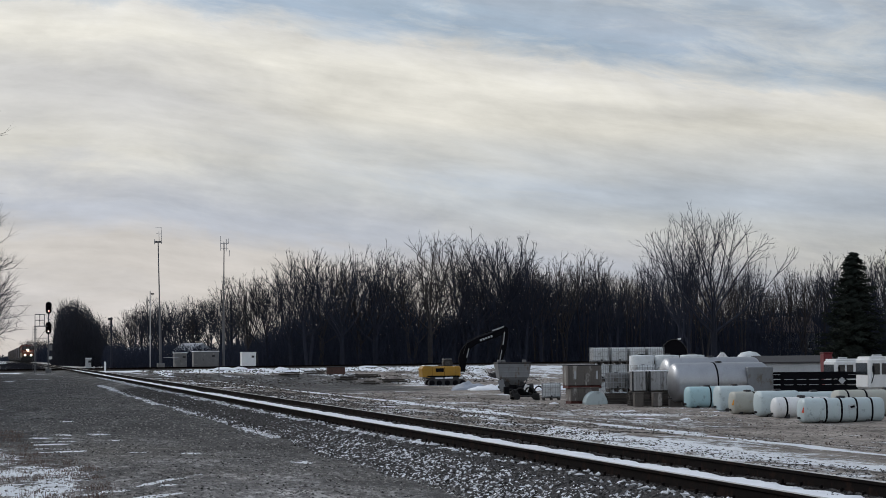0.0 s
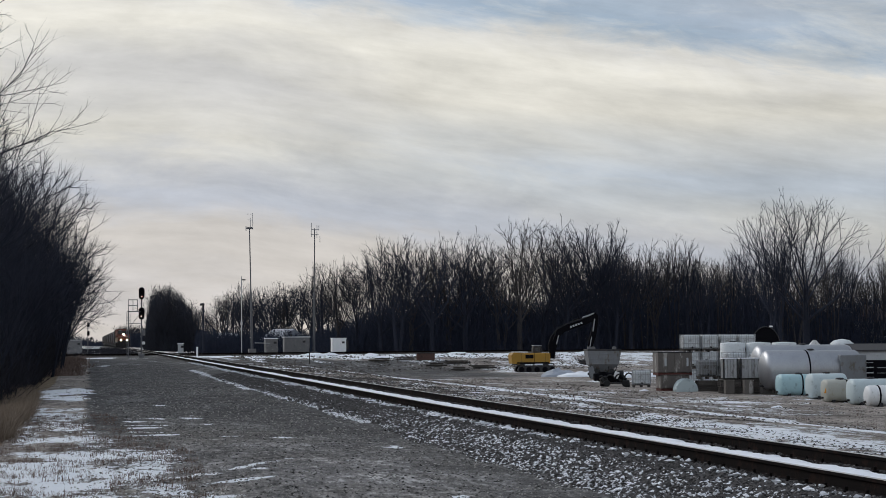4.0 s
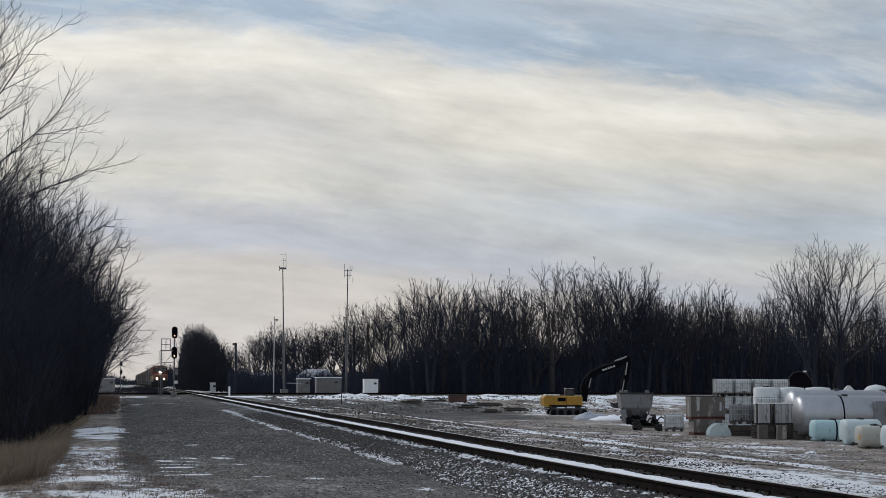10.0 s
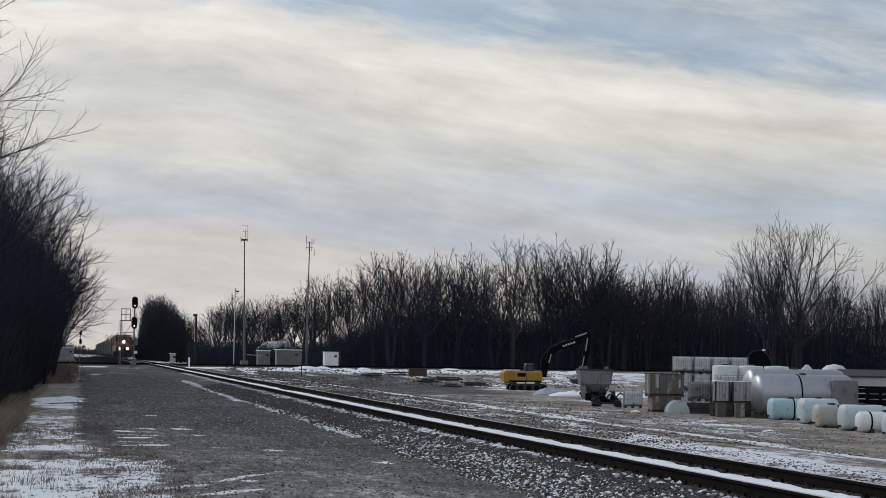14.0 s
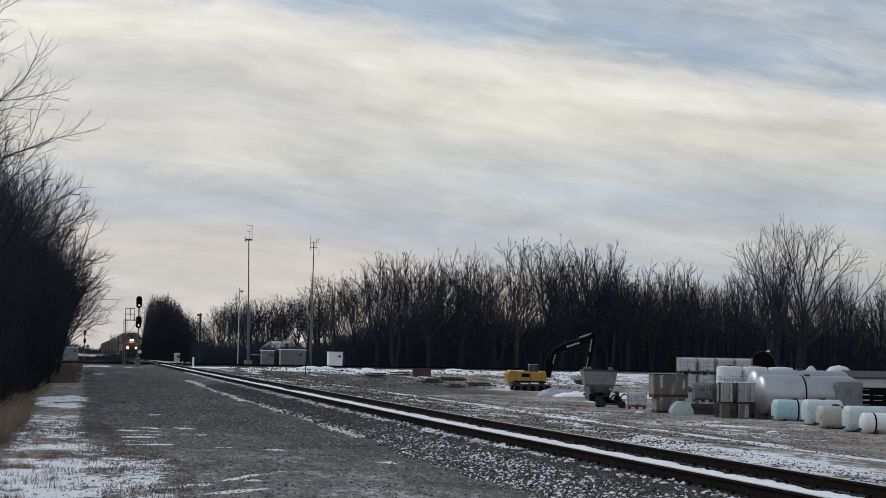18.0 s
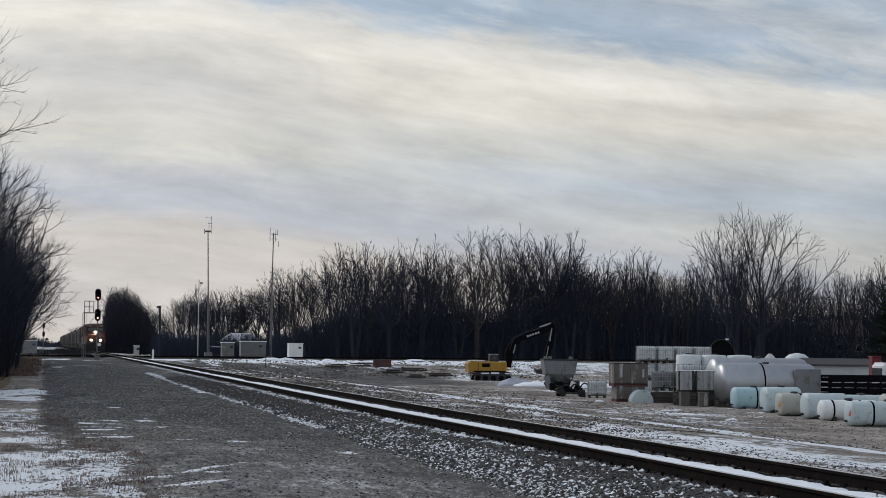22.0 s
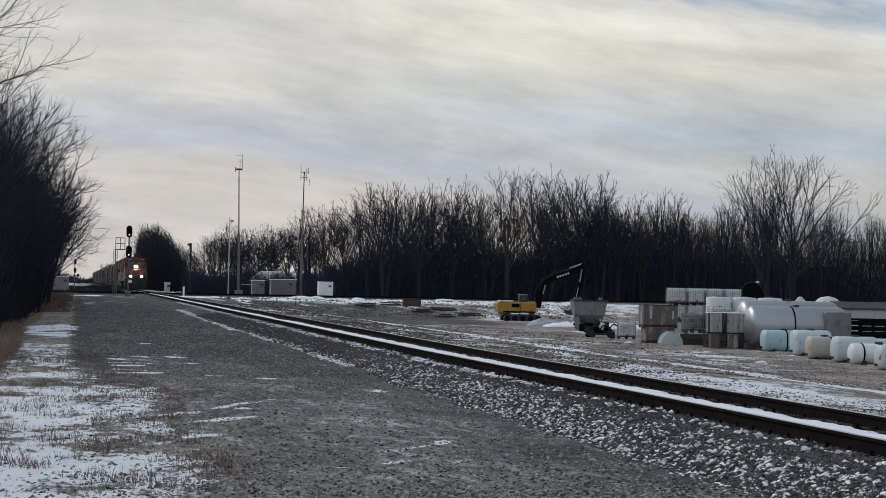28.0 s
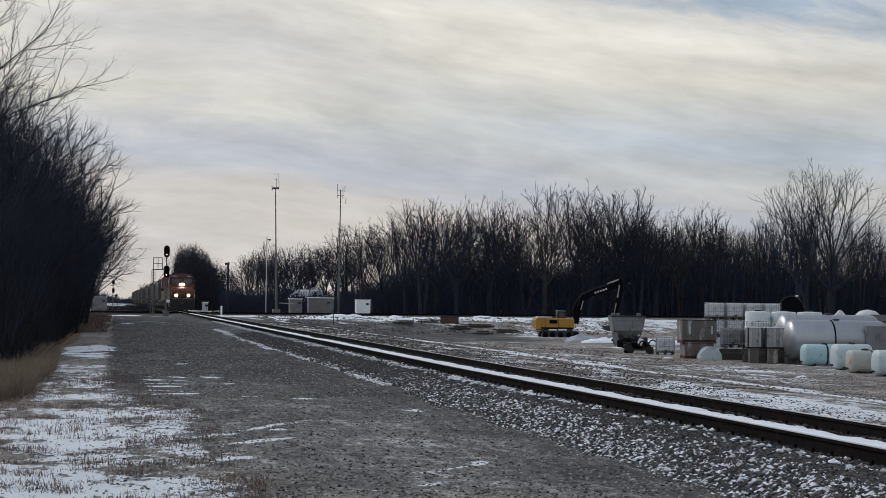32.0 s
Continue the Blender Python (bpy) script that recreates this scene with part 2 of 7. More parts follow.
    col = mix(step(op("ADD", attr("grass"), edge), 0.4, 0.7), col, grass)
    streaks = noise_node(0.55, 11, 0.74, (0.8, 0.5, 1))
    lumps, specks = noise_node(3.4, 8, 0.75, (1.3, 0.5, 1)), noise_node(13.0, 5, 0.7, (1.0, 0.3, 1))
    sv = op("ADD", op("ADD", op("MULTIPLY", streaks, 0.50), op("MULTIPLY", lumps, 0.32)), op("MULTIPLY", specks, 0.18))
    sv = op("ADD", sv, op("SUBTRACT", attr("snow"), 0.5))
    smask = step(sv, 0.503, 0.535)
    col = mix(smask, col, snow)
    L(col, b.inputs["Base Color"])
    b.inputs["Roughness"].default_value = 0.92
    b.inputs["Specular IOR Level"].default_value = 0.25
    bp = N("ShaderNodeBump")
    bp.inputs["Strength"].default_value, bp.inputs["Distance"].default_value = 0.8, 0.14
    L(op("ADD", gsum, op("MULTIPLY", smask, 0.35)), bp.inputs["Height"])
    L(bp.outputs[0], b.inputs["Normal"])
    return m


GROUND = ground_material("ground_cover")
STONE = material("ballast_stone", (0.054, 0.050, 0.050), 0.9, var=0.35, scale=6, island=0.8, per_object=0.3, bump=0.3)
PEBBLE = material("gravel_stone", (0.20, 0.19, 0.18), 0.9, var=0.3, scale=6, island=0.95, bump=0.3)
RUBBLE = material("yard_clod", (0.075, 0.066, 0.058), 0.9, var=0.35, scale=6, island=0.8, bump=0.3)
SNOW_LIT_STONE = material("snowy_and_lit_stone", (0.68, 0.69, 0.73), 0.8, var=0.15, scale=6, island=0.4)
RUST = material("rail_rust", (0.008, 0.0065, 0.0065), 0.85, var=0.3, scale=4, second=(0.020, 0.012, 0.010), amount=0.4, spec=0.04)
RAILTOP = material("rail_polished", (0.42, 0.41, 0.40), 0.32, 0.9, var=0.2, scale=8, second=(0.2, 0.16, 0.13), amount=0.3)
TIE = material("creosoted_tie", (0.05, 0.042, 0.036), 0.9, var=0.35, scale=3, per_object=0.3, streak=0.4)
SNOW = material("old_snow", (0.84, 0.86, 0.91), 0.75, var=0.08, scale=2, fine=14, bump=0.35, second=(0.42, 0.42, 0.43), amount=0.12)
# the blue of distance haze is put into this bark's colour
BARK = material("haze_blue_bark", (0.025, 0.028, 0.041), 0.95, var=0.3, scale=1.5, per_object=0.25, bump=0.2, spec=0.1)
BARK_PALE = material("pale_bark", (0.042, 0.039, 0.041), 0.95, var=0.3, scale=1.5, per_object=0.25, bump=0.2, spec=0.1)
BARK_BROWN = material("brown_bark", (0.042, 0.037, 0.038), 0.95, var=0.3, scale=1.5, per_object=0.25, bump=0.2, spec=0.1)
# far haze is mixed as blue into the next two twig colours
CLUMP = material("haze_blue_thicket_twig", (0.034, 0.036, 0.046), 0.95, var=0.3, scale=0.3, island=0.25, bump=0, spec=0.1)
TWIG = material("haze_blue_twig", (0.023, 0.028, 0.045), 0.95, var=0.3, scale=0.3, island=0.15, bump=0, spec=0.1)
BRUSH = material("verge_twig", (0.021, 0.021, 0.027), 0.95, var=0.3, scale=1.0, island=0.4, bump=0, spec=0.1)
NEEDLE = material("spruce_needle", (0.016, 0.022, 0.018), 0.85, var=0.3, scale=1.0, island=0.4, bump=0, spec=0.2)
STRAW = material("dry_grass", (0.205, 0.160, 0.122), 0.9, var=0.25, scale=0.5, island=0.35, bump=0, spec=0.2)
WEED = material("dead_weed", (0.150, 0.108, 0.092), 0.9, var=0.25, scale=0.5, island=0.4, bump=0, spec=0.2)
GALV = material("galvanised_steel", (0.34, 0.35, 0.37), 0.55, 0.6, var=0.2, scale=4)
GREYPOLE = material("grey_mast", (0.09, 0.093, 0.105), 0.6, 0.3, var=0.25, scale=1)
BLACK = material("black_paint", (0.006, 0.006, 0.008), 0.85, var=0.3, scale=4, spec=0.06)
RUBBER = material("rubber", (0.018, 0.018, 0.019), 0.85, var=0.3, scale=6, bump=0.3)
DARKSTEEL = material("dark_steel", (0.035, 0.035, 0.038), 0.6, 0.4, var=0.35, scale=4, second=(0.08, 0.05, 0.035), amount=0.3)
GLASS = material("dark_glass", (0.015, 0.018, 0.022), 0.08, var=0.1, scale=2, bump=0, spec=0.8)
SIGNAL_RED = glow("signal_red", (1.0, 0.30, 0.26), 5.0)
SIGNAL_PALE = glow("signal_pale", (1.0, 0.62, 0.55), 4.0)
HEADLIGHT = glow("headlight", (1.0, 0.78, 0.52), 40.0)
# orange darkened in its colour for shade and haze over the engine's front
ORANGE = material("loco_orange_shaded", (0.10, 0.022, 0.010), 0.55, var=0.25, scale=2, second=(0.10, 0.035, 0.02), amount=0.35)
LOCO_BLACK = material("loco_black", (0.009, 0.008, 0.009), 0.75, var=0.3, scale=3, second=(0.022, 0.018, 0.016), amount=0.3)
HANDRAIL = material("handrail_paint", (0.22, 0.18, 0.12), 0.6, var=0.2, scale=4)
CAR_GREY = material("hopper_grey", (0.10, 0.10, 0.115), 0.65, var=0.25, scale=1.2, second=(0.12, 0.085, 0.06), amount=0.4, streak=0.4)
CAR_DARK = material("hopper_dark", (0.018, 0.017, 0.018), 0.7, var=0.3, scale=1.2, second=(0.075, 0.05, 0.04), amount=0.4, streak=0.4)
CAR_RUST = material("boxcar_brown", (0.05, 0.024, 0.02), 0.7, var=0.3, scale=1.2, second=(0.05, 0.035, 0.03), amount=0.4, streak=0.4)
YELLOW = material("machine_yellow", (0.36, 0.19, 0.014), 0.45, var=0.18, scale=2, second=(0.22, 0.15, 0.05), amount=0.28)
WHITE = material("white_paint", (0.72, 0.73, 0.74), 0.5, var=0.12, scale=2, second=(0.40, 0.39, 0.36), amount=0.25, streak=0.4)
GREYPAINT = material("grey_paint", (0.19, 0.20, 0.215), 0.55, 0.2, var=0.22, scale=1.6, second=(0.13, 0.115, 0.10), amount=0.35, streak=0.5)
STAINLESS = material("stainless", (0.37, 0.38, 0.405), 0.44, 1.0, var=0.2, scale=1.5, second=(0.34, 0.34, 0.35), amount=0.25, streak=0.3)
POLY_BLUE = material("poly_blue", (0.36, 0.53, 0.57), 0.45, var=0.10, scale=1.5, second=(0.26, 0.37, 0.39), amount=0.3, spec=0.4)
POLY_WHITE = material("poly_white", (0.48, 0.56, 0.585), 0.45, var=0.10, scale=1.5, second=(0.30, 0.36, 0.38), amount=0.3, spec=0.4)
POLY_CREAM = material("poly_cream", (0.40, 0.40, 0.36), 0.5, var=0.12, scale=1.5, second=(0.36, 0.34, 0.27), amount=0.3, spec=0.4)
TOTE = material("tote_plastic", (0.60, 0.63, 0.65), 0.5, var=0.15, scale=2, second=(0.34, 0.35, 0.35), amount=0.3)
TOTE_GREY = material("tote_grey", (0.20, 0.205, 0.21), 0.6, var=0.25, scale=2, second=(0.11, 0.10, 0.09), amount=0.4)
BIN = material("bin_grey_brown", (0.120, 0.106, 0.098), 0.7, var=0.35, scale=1.5, second=(0.36, 0.34, 0.32), amount=0.36, streak=0.3)
PALLET_RED = material("pallet_red", (0.10, 0.03, 0.025), 0.8, var=0.3, scale=3, per_object=0.2)
WOOD = material("grey_wood", (0.075, 0.066, 0.06), 0.9, var=0.3, scale=3, per_object=0.3, streak=0.3)
REDPAINT = material("red_paint", (0.13, 0.008, 0.014), 0.5, var=0.2, scale=2)
ORANGE_SIGN = material("orange_marker", (0.80, 0.09, 0.03), 0.5, var=0.1, scale=4, bump=0)
AMBER_SIGN = material("amber_marker", (0.75, 0.32, 0.03), 0.5, var=0.1, scale=4, bump=0)
ROOF_DARK = material("dark_roof", (0.045, 0.043, 0.046), 0.85, var=0.25, scale=2)
ROOF_BROWN = material("brown_roof", (0.10, 0.075, 0.07), 0.9, var=0.25, scale=2)
SIDING = material("pale_siding", (0.42, 0.44, 0.46), 0.7, var=0.15, scale=1.5, second=(0.28, 0.28, 0.28), amount=0.2)
HUTPALE = material("pale_grey_board", (0.36, 0.365, 0.375), 0.75, var=0.25, scale=2.0, second=(0.17, 0.165, 0.16), amount=0.35, streak=0.4, per_object=0.15)
HUTGREY = material("hut_grey", (0.145, 0.145, 0.15), 0.65, 0.15, var=0.25, scale=1.5, second=(0.25, 0.25, 0.25), amount=0.3)
TARP = material("grey_tarp", (0.33, 0.36, 0.42), 0.6, var=0.25, scale=2.0, bump=0.5)
REDBROWN = material("red_brown_box", (0.085, 0.042, 0.032), 0.75, var=0.3, scale=2, second=(0.05, 0.03, 0.025), amount=0.3)
FEATHER = material("dark_feather", (0.02, 0.02, 0.024), 0.8, var=0.2, scale=20, bump=0)


# ---- mesh building ----
class Geo:
    """Collects vertices and faces; each face keeps its own smoothness."""

    def __init__(self):
        self.v, self.f, self.s = [], [], []

    def add(self, verts, faces, smooth=False):
        n = len(self.v)
        self.v.extend(tuple(p) for p in verts)
        self.f.extend(tuple(i + n for i in f) for f in faces)
        self.s.extend([smooth] * len(faces))
        return self

    def box(self, cx, cy, cz, sx, sy, sz, b=0.0, turn=None):
        """A box about its centre with chamfered edges."""
        hx, hy, hz = sx / 2, sy / 2, sz / 2
        b = min(b, hx * 0.9, hy * 0.9, hz * 0.9)
        if b <= 0:
            vs = [(i * hx, j * hy, k * hz) for i in (-1, 1) for j in (-1, 1) for k in (-1, 1)]
            fs = [(0, 1, 3, 2), (4, 6, 7, 5), (0, 4, 5, 1), (2, 3, 7, 6), (0, 2, 6, 4), (1, 5, 7, 3)]
        else:
            vs, ix = [], {}
            for i in (-1, 1):
                for j in (-1, 1):
                    for k in (-1, 1):
                        for a in range(3):
                            ix[i, j, k, a] = len(vs)
                            d = [hx - b, hy - b, hz - b]
                            d[a] += b
                            vs.append((i * d[0], j * d[1], k * d[2]))
            fs = []
            for a in range(3):
                u, w = (a + 1) % 3, (a + 2) % 3
                for sgn in (-1, 1):
                    q = []
                    for p, r in ((-1, -1), (1, -1), (1, 1), (-1, 1)):
                        key = [0, 0, 0]
                        key[a], key[u], key[w] = sgn, p, r
                        q.append(ix[(*key, a)])
                    fs.append(tuple(q if sgn > 0 else q[::-1]))
                for p in (-1, 1):
                    for r in (-1, 1):
                        k0, k1 = [0, 0, 0], [0, 0, 0]
                        k0[a], k1[a] = -1, 1
                        k0[u] = k1[u] = p
                        k0[w] = k1[w] = r
                        q = (ix[(*k0, u)], ix[(*k1, u)], ix[(*k1, w)], ix[(*k0, w)])
                        fs.append(q if p * r > 0 else q[::-1])
            for i in (-1, 1):
                for j in (-1, 1):
                    for k in (-1, 1):
                        q = (ix[i, j, k, 0], ix[i, j, k, 1], ix[i, j, k, 2])
                        fs.append(q if i * j * k > 0 else q[::-1])
        m = Matrix.Translation((cx, cy, cz)) @ (turn or Matrix())
        return self.add([m @ Vector(p) for p in vs], fs)

    def tube(self, a, c, r0, r1=None, n=8, caps=True, smooth=True):
        r1 = r0 if r1 is None else r1
        a, c = Vector(a), Vector(c)
        d = (c - a).normalized()
        u = d.orthogonal().normalized()
        w = d.cross(u)
        vs = []
        for p, r in ((a, r0), (c, r1)):
            vs += [p + (u * math.cos(t) + w * math.sin(t)) * r for t in (2 * math.pi * i / n for i in range(n))]
        self.add(vs, [(i, (i + 1) % n, n + (i + 1) % n, n + i) for i in range(n)], smooth)
        if caps:
            self.add(vs[:n], [tuple(range(n))[::-1]])
            self.add(vs[n:], [tuple(range(n))])
        return self

    def path(self, pts, r, n=6):
        """One bent tube through the points."""
        pts = [Vector(p) for p in pts]
        vs = []
        for k, p in enumerate(pts):
            d = (pts[min(k + 1, len(pts) - 1)] - pts[max(k - 1, 0)]).normalized()
            u = (Vector((0.31, 0.90, 0.29)) - d * d.dot(Vector((0.31, 0.90, 0.29)))).normalized()
            w = d.cross(u)
            vs += [p + (u * math.cos(t) + w * math.sin(t)) * r for t in (2 * math.pi * i / n for i in range(n))]
        self.add(vs, [(k * n + i, k * n + (i + 1) % n, (k + 1) * n + (i + 1) % n, (k + 1) * n + i) for k in range(len(pts) - 1) for i in range(n)], True)
        self.add(vs[:n], [tuple(range(n))[::-1]])
        self.add(vs[-n:], [tuple(range(n))])
        return self

    def lathe(self, profile, m=None, n=20, smooth=True, power=2.0):
        """Turns (radius, height) pairs about the z axis, then moves them by m. A power above 2 squares the round off."""
        m = m or Matrix()
        ring = [(math.cos(2 * math.pi * i / n), math.sin(2 * math.pi * i / n)) for i in range(n)]
        ring = [(c * k, s * k) for c, s in ring for k in ((abs(c) ** power + abs(s) ** power) ** (-1 / power),)]
        vs = [m @ Vector((r * c, r * s, z)) for r, z in profile for c, s in ring]
        fs = [(k * n + i, k * n + (i + 1) % n, (k + 1) * n + (i + 1) % n, (k + 1) * n + i) for k in range(len(profile) - 1) for i in range(n)]
        self.add(vs, fs, smooth)
        self.add(vs[:n], [tuple(range(n))[::-1]])
        self.add(vs[-n:], [tuple(range(n))])
        return self

    def prism(self, outline, m, depth, smooth=False):
        """An outline in a plane (x, z), given depth along y, moved by m."""
        n = len(outline)
        vs = [m @ Vector((x, y, z)) for y in (-depth / 2, depth / 2) for x, z in outline]
        self.add(vs, [(i, (i + 1) % n, n + (i + 1) % n, n + i) for i in range(n)], smooth)
        self.add(vs[:n], [tuple(range(n))[::-1]])
        self.add(vs[n:], [tuple(range(n))])
        return self

    def mesh(self, name, *mats):
        me = bpy.data.meshes.new(name)
        me.from_pydata(self.v, [], self.f)
        me.polygons.foreach_set("use_smooth", self.s)
        for m in mats:
            me.materials.append(m)
        me.update()
        return me


def part(name, geo, mat, parent, label=""):
    ob = new(name, geo.mesh(name, mat))
    ob.parent = parent
    return tagged(ob, label)


def thing(name, label, category, m=None, group="", kind=""):
    ob = new(name)
    ob.empty_display_size = 0.3
    if m is not None:
        ob.matrix_basis = m
    return tagged(ob, label, category, group, kind)


def solid(name, geo, mat, label, category, m=None, group="", kind=""):
    ob = new(name, geo.mesh(name, mat))
    if m is not None:
        ob.matrix_basis = m
    return tagged(ob, label, category, group, kind)


def smoothstep(a, b, v):
    t = min(1.0, max(0.0, (v - a) / (b - a)))
    return t * t * (3 - 2 * t)


def lerp(a, b, t):
    return a + (b - a) * t


def hum(x, y, s, seed=0.0):
    """Smooth noise, about -1 to 1."""
    return noise.noise((x / s, y / s, seed))


# ---- the lie of the land ----
TRACK_X, GAUGE = 8.12, 1.44            # the main track's centre line; it runs along y
RAIL_LEFT, RAIL_RIGHT = TRACK_X - GAUGE / 2, TRACK_X + GAUGE / 2
CROSS_Y, CROSS_SLOPE = 206.0, 0.55     # the other line crosses here, at a slant
YARD = -1.3


def rise(y):
    return 0.0022 * min(max(y - 40, 0), 185) + 0.0011 * min(max(y - 225, 0), 700)


def cross_y(x):
    return CROSS_Y + CROSS_SLOPE * (x - TRACK_X)


def ground_z(x, y):
    base = rise(y)
    n = (cross_y(x) - y) * 0.876
    z = lerp(base, YARD, smoothstep(11.0, 29.0, x))
    if x > 10.0:
        bank = lerp(0.40, base, 0.2)
        z = lerp(z, bank, smoothstep(33.0, 4.5, n) if n > 0 else 1 - 0.5 * smoothstep(8, 30, -n))
    if x < -1.0:
        z -= 0.12 * smoothstep(-1, -4, x)
    near = smoothstep(260, 60, y)
    z += near * (0.035 * hum(x, y, 1.7) + 0.06 * hum(x, y, 6.0, 4.0))
    if x > 13 and n > 3:
        z += 0.05 * hum(x, y, 3.0, 9.0)
    if 3 < n < 22 and x > 14:
        z += 0.22 * max(0.0, hum(x, y, 2.6, 2.0)) * smoothstep(3, 6, n)
    return z


TRACKS = ((1.0, 22.8, 2.9, 26.8), (1.3, 21.8, 2.3, 23.0), (0.2, 27.5, 1.3, 29.5), (3.1, 18.4, 4.0, 19.6), (0.9, 19.2, 1.5, 20.2), (2.4, 16.9, 3.4, 17.6))


def covers(x, y):
    """How far snow, gravel and dead grass cover the ground at a place."""
    n = (cross_y(x) - y) * 0.876
    gravel = smoothstep(-0.5, 0.4, x + 0.5 * hum(x, y, 4.0)) * (1 - smoothstep(9.5, 12.5, x))
    snow, grass = 0.24, 0.0
    if x <= 10:
        wave = 0.35 * hum(x, y, 3.0, 3.0)
        left = 1 - smoothstep(-0.2, 0.5, x + wave + 0.35 * hum(x, y, 1.1, 5.0) - 1.1 * smoothstep(40, 26, y))
        fleck = 0.25 + 0.17 * smoothstep(50, 20, y) * smoothstep(5.0, 1.5, x) + 0.07 * hum(x, y, 2.0, 7.0)
        wob = 6.0 * hum(x, y, 1.1, 8.0)
        strip = 0.520 + 0.03 * smoothstep(34, 24, y) + 0.09 * hum(x, y * 0.6, 0.9, 15.0) + 0.05 * hum(x, y, 0.35, 16.0) if y < 50 else lerp(0.42, 0.60, smoothstep(55, 60, y + wob) * smoothstep(75, 68, y + wob))
        if y > 90:
            strip = 0.36
        snow = lerp(fleck, strip, left)
        grass = smoothstep(-1.25, -1.7, x + 0.3 * wave) * smoothstep(30, 33, y) * (1 - 0.8 * smoothstep(55, 59, y) * smoothstep(74, 69, y) * smoothstep(-2.2, -1.7, x))
        snow = lerp(snow, 0.12, grass)
        if 34.5 < y < 43.0 and 0.8 < x < 1.7:
            snow = max(snow, 0.44 + 0.15 * math.sin(2 * math.pi * y / 1.5 + 2.0 * hum(x, y, 2.0)) + 0.10 * hum(x, y, 0.7, 3.0))
        for sx, sy in ((2.37, 44.6), (2.47, 39.8), (2.44, 33.7), (2.3, 43.2), (4.7, 29.2), (3.4, 33.0), (1.9, 51.0), (3.6, 26.0), (2.2, 24.5)):
            near = 1 - min(1.0, math.hypot((x - sx) / 0.55, (y - sy) / 0.9))
            snow = max(snow, 0.30 + 0.30 * near if near > 0 else 0)
        if y > 150:
            snow = lerp(snow, 0.58, smoothstep(165, 195, y) * smoothstep(4.5, 2.0, x))
        if y > 90:
            snow = max(snow, 0.34 + 0.42 * max(0.0, hum(x * 0.9, y * 0.16, 1.3, 31.0) - 0.08) * smoothstep(90, 130, y))
        # snow left in old wheel tracks over the gravel
        for x0, y0, x1, y1 in TRACKS:
            u = min(1.0, max(0.0, ((x - x0) * (x1 - x0) + (y - y0) * (y1 - y0)) / ((x1 - x0) ** 2 + (y1 - y0) ** 2)))
            off = math.hypot(x - lerp(x0, x1, u), (y - lerp(y0, y1, u)) * 0.55) + 0.05 * hum(x, y, 0.6, 4.0)
            if off < 0.26:
                snow = max(snow, 0.58 - 0.9 * off + 0.10 * hum(x, y, 0.5, 6.0))
        # the dusting at the foot of the stone bank
        toe = max(0.0, 1 - abs(x - 5.45) / 0.4)
        snow = max(snow, 0.52 * toe * smoothstep(110, 60, y) * smoothstep(36, 46, y))
    else:
        snow = lerp(0.495, 0.46, smoothstep(10.5, 15, x))
        snow += 0.12 * hum(x * 0.5, y * 0.25, 4.0, 6.0)
        snow += 0.22 * max(0.0, 1 - abs(x - 16.5 - 1.2 * hum(x, y, 14.0)) / 1.4) + 0.07 * max(0.0, 1 - abs(x - 12.9 - hum(x, y, 9.0)) / 0.8)
        if x > 22:
            snow = lerp(snow, 0.52 + 0.10 * hum(x, y, 5.0, 1.5), smoothstep(34, 14, n) if n > 0 else 0.6)
        if x > 30 and 100 < y < 190:
            snow = max(snow, 0.48 * smoothstep(36, 42, x))
        gravel = max(gravel, 0.25)
        # snow lies deep along the far line; before it runs a strip of dark dead grass
        if n > 0:
            snow = max(snow, lerp(0.0, 0.60 + 0.08 * hum(x, y, 2.0, 21.0), smoothstep(2.5, 4.0, n) * smoothstep(17, 12, n + 3 * hum(x, y, 6.0, 22.0))))
            dead = smoothstep(13, 17, n) * smoothstep(75, 45, n) * smoothstep(46, 36, x)
            gravel = max(gravel, dead * (0.75 + 0.45 * hum(x, y, 3.0, 23.0)))
            snow = lerp(snow, snow - 0.06, dead)
    if y > 230:
        snow = lerp(snow, 0.50 + 0.08 * hum(x, y * 0.3, 2.5, 24.0), smoothstep(212, 230, y))
    return snow, gravel, grass


def axis(*stretches):
    out = []
    for a, b, step in stretches:
        k = max(1, round((b - a) / step))
        out += [a + (b - a) * i / k for i in range(k)]
    return out + [stretches[-1][1]]


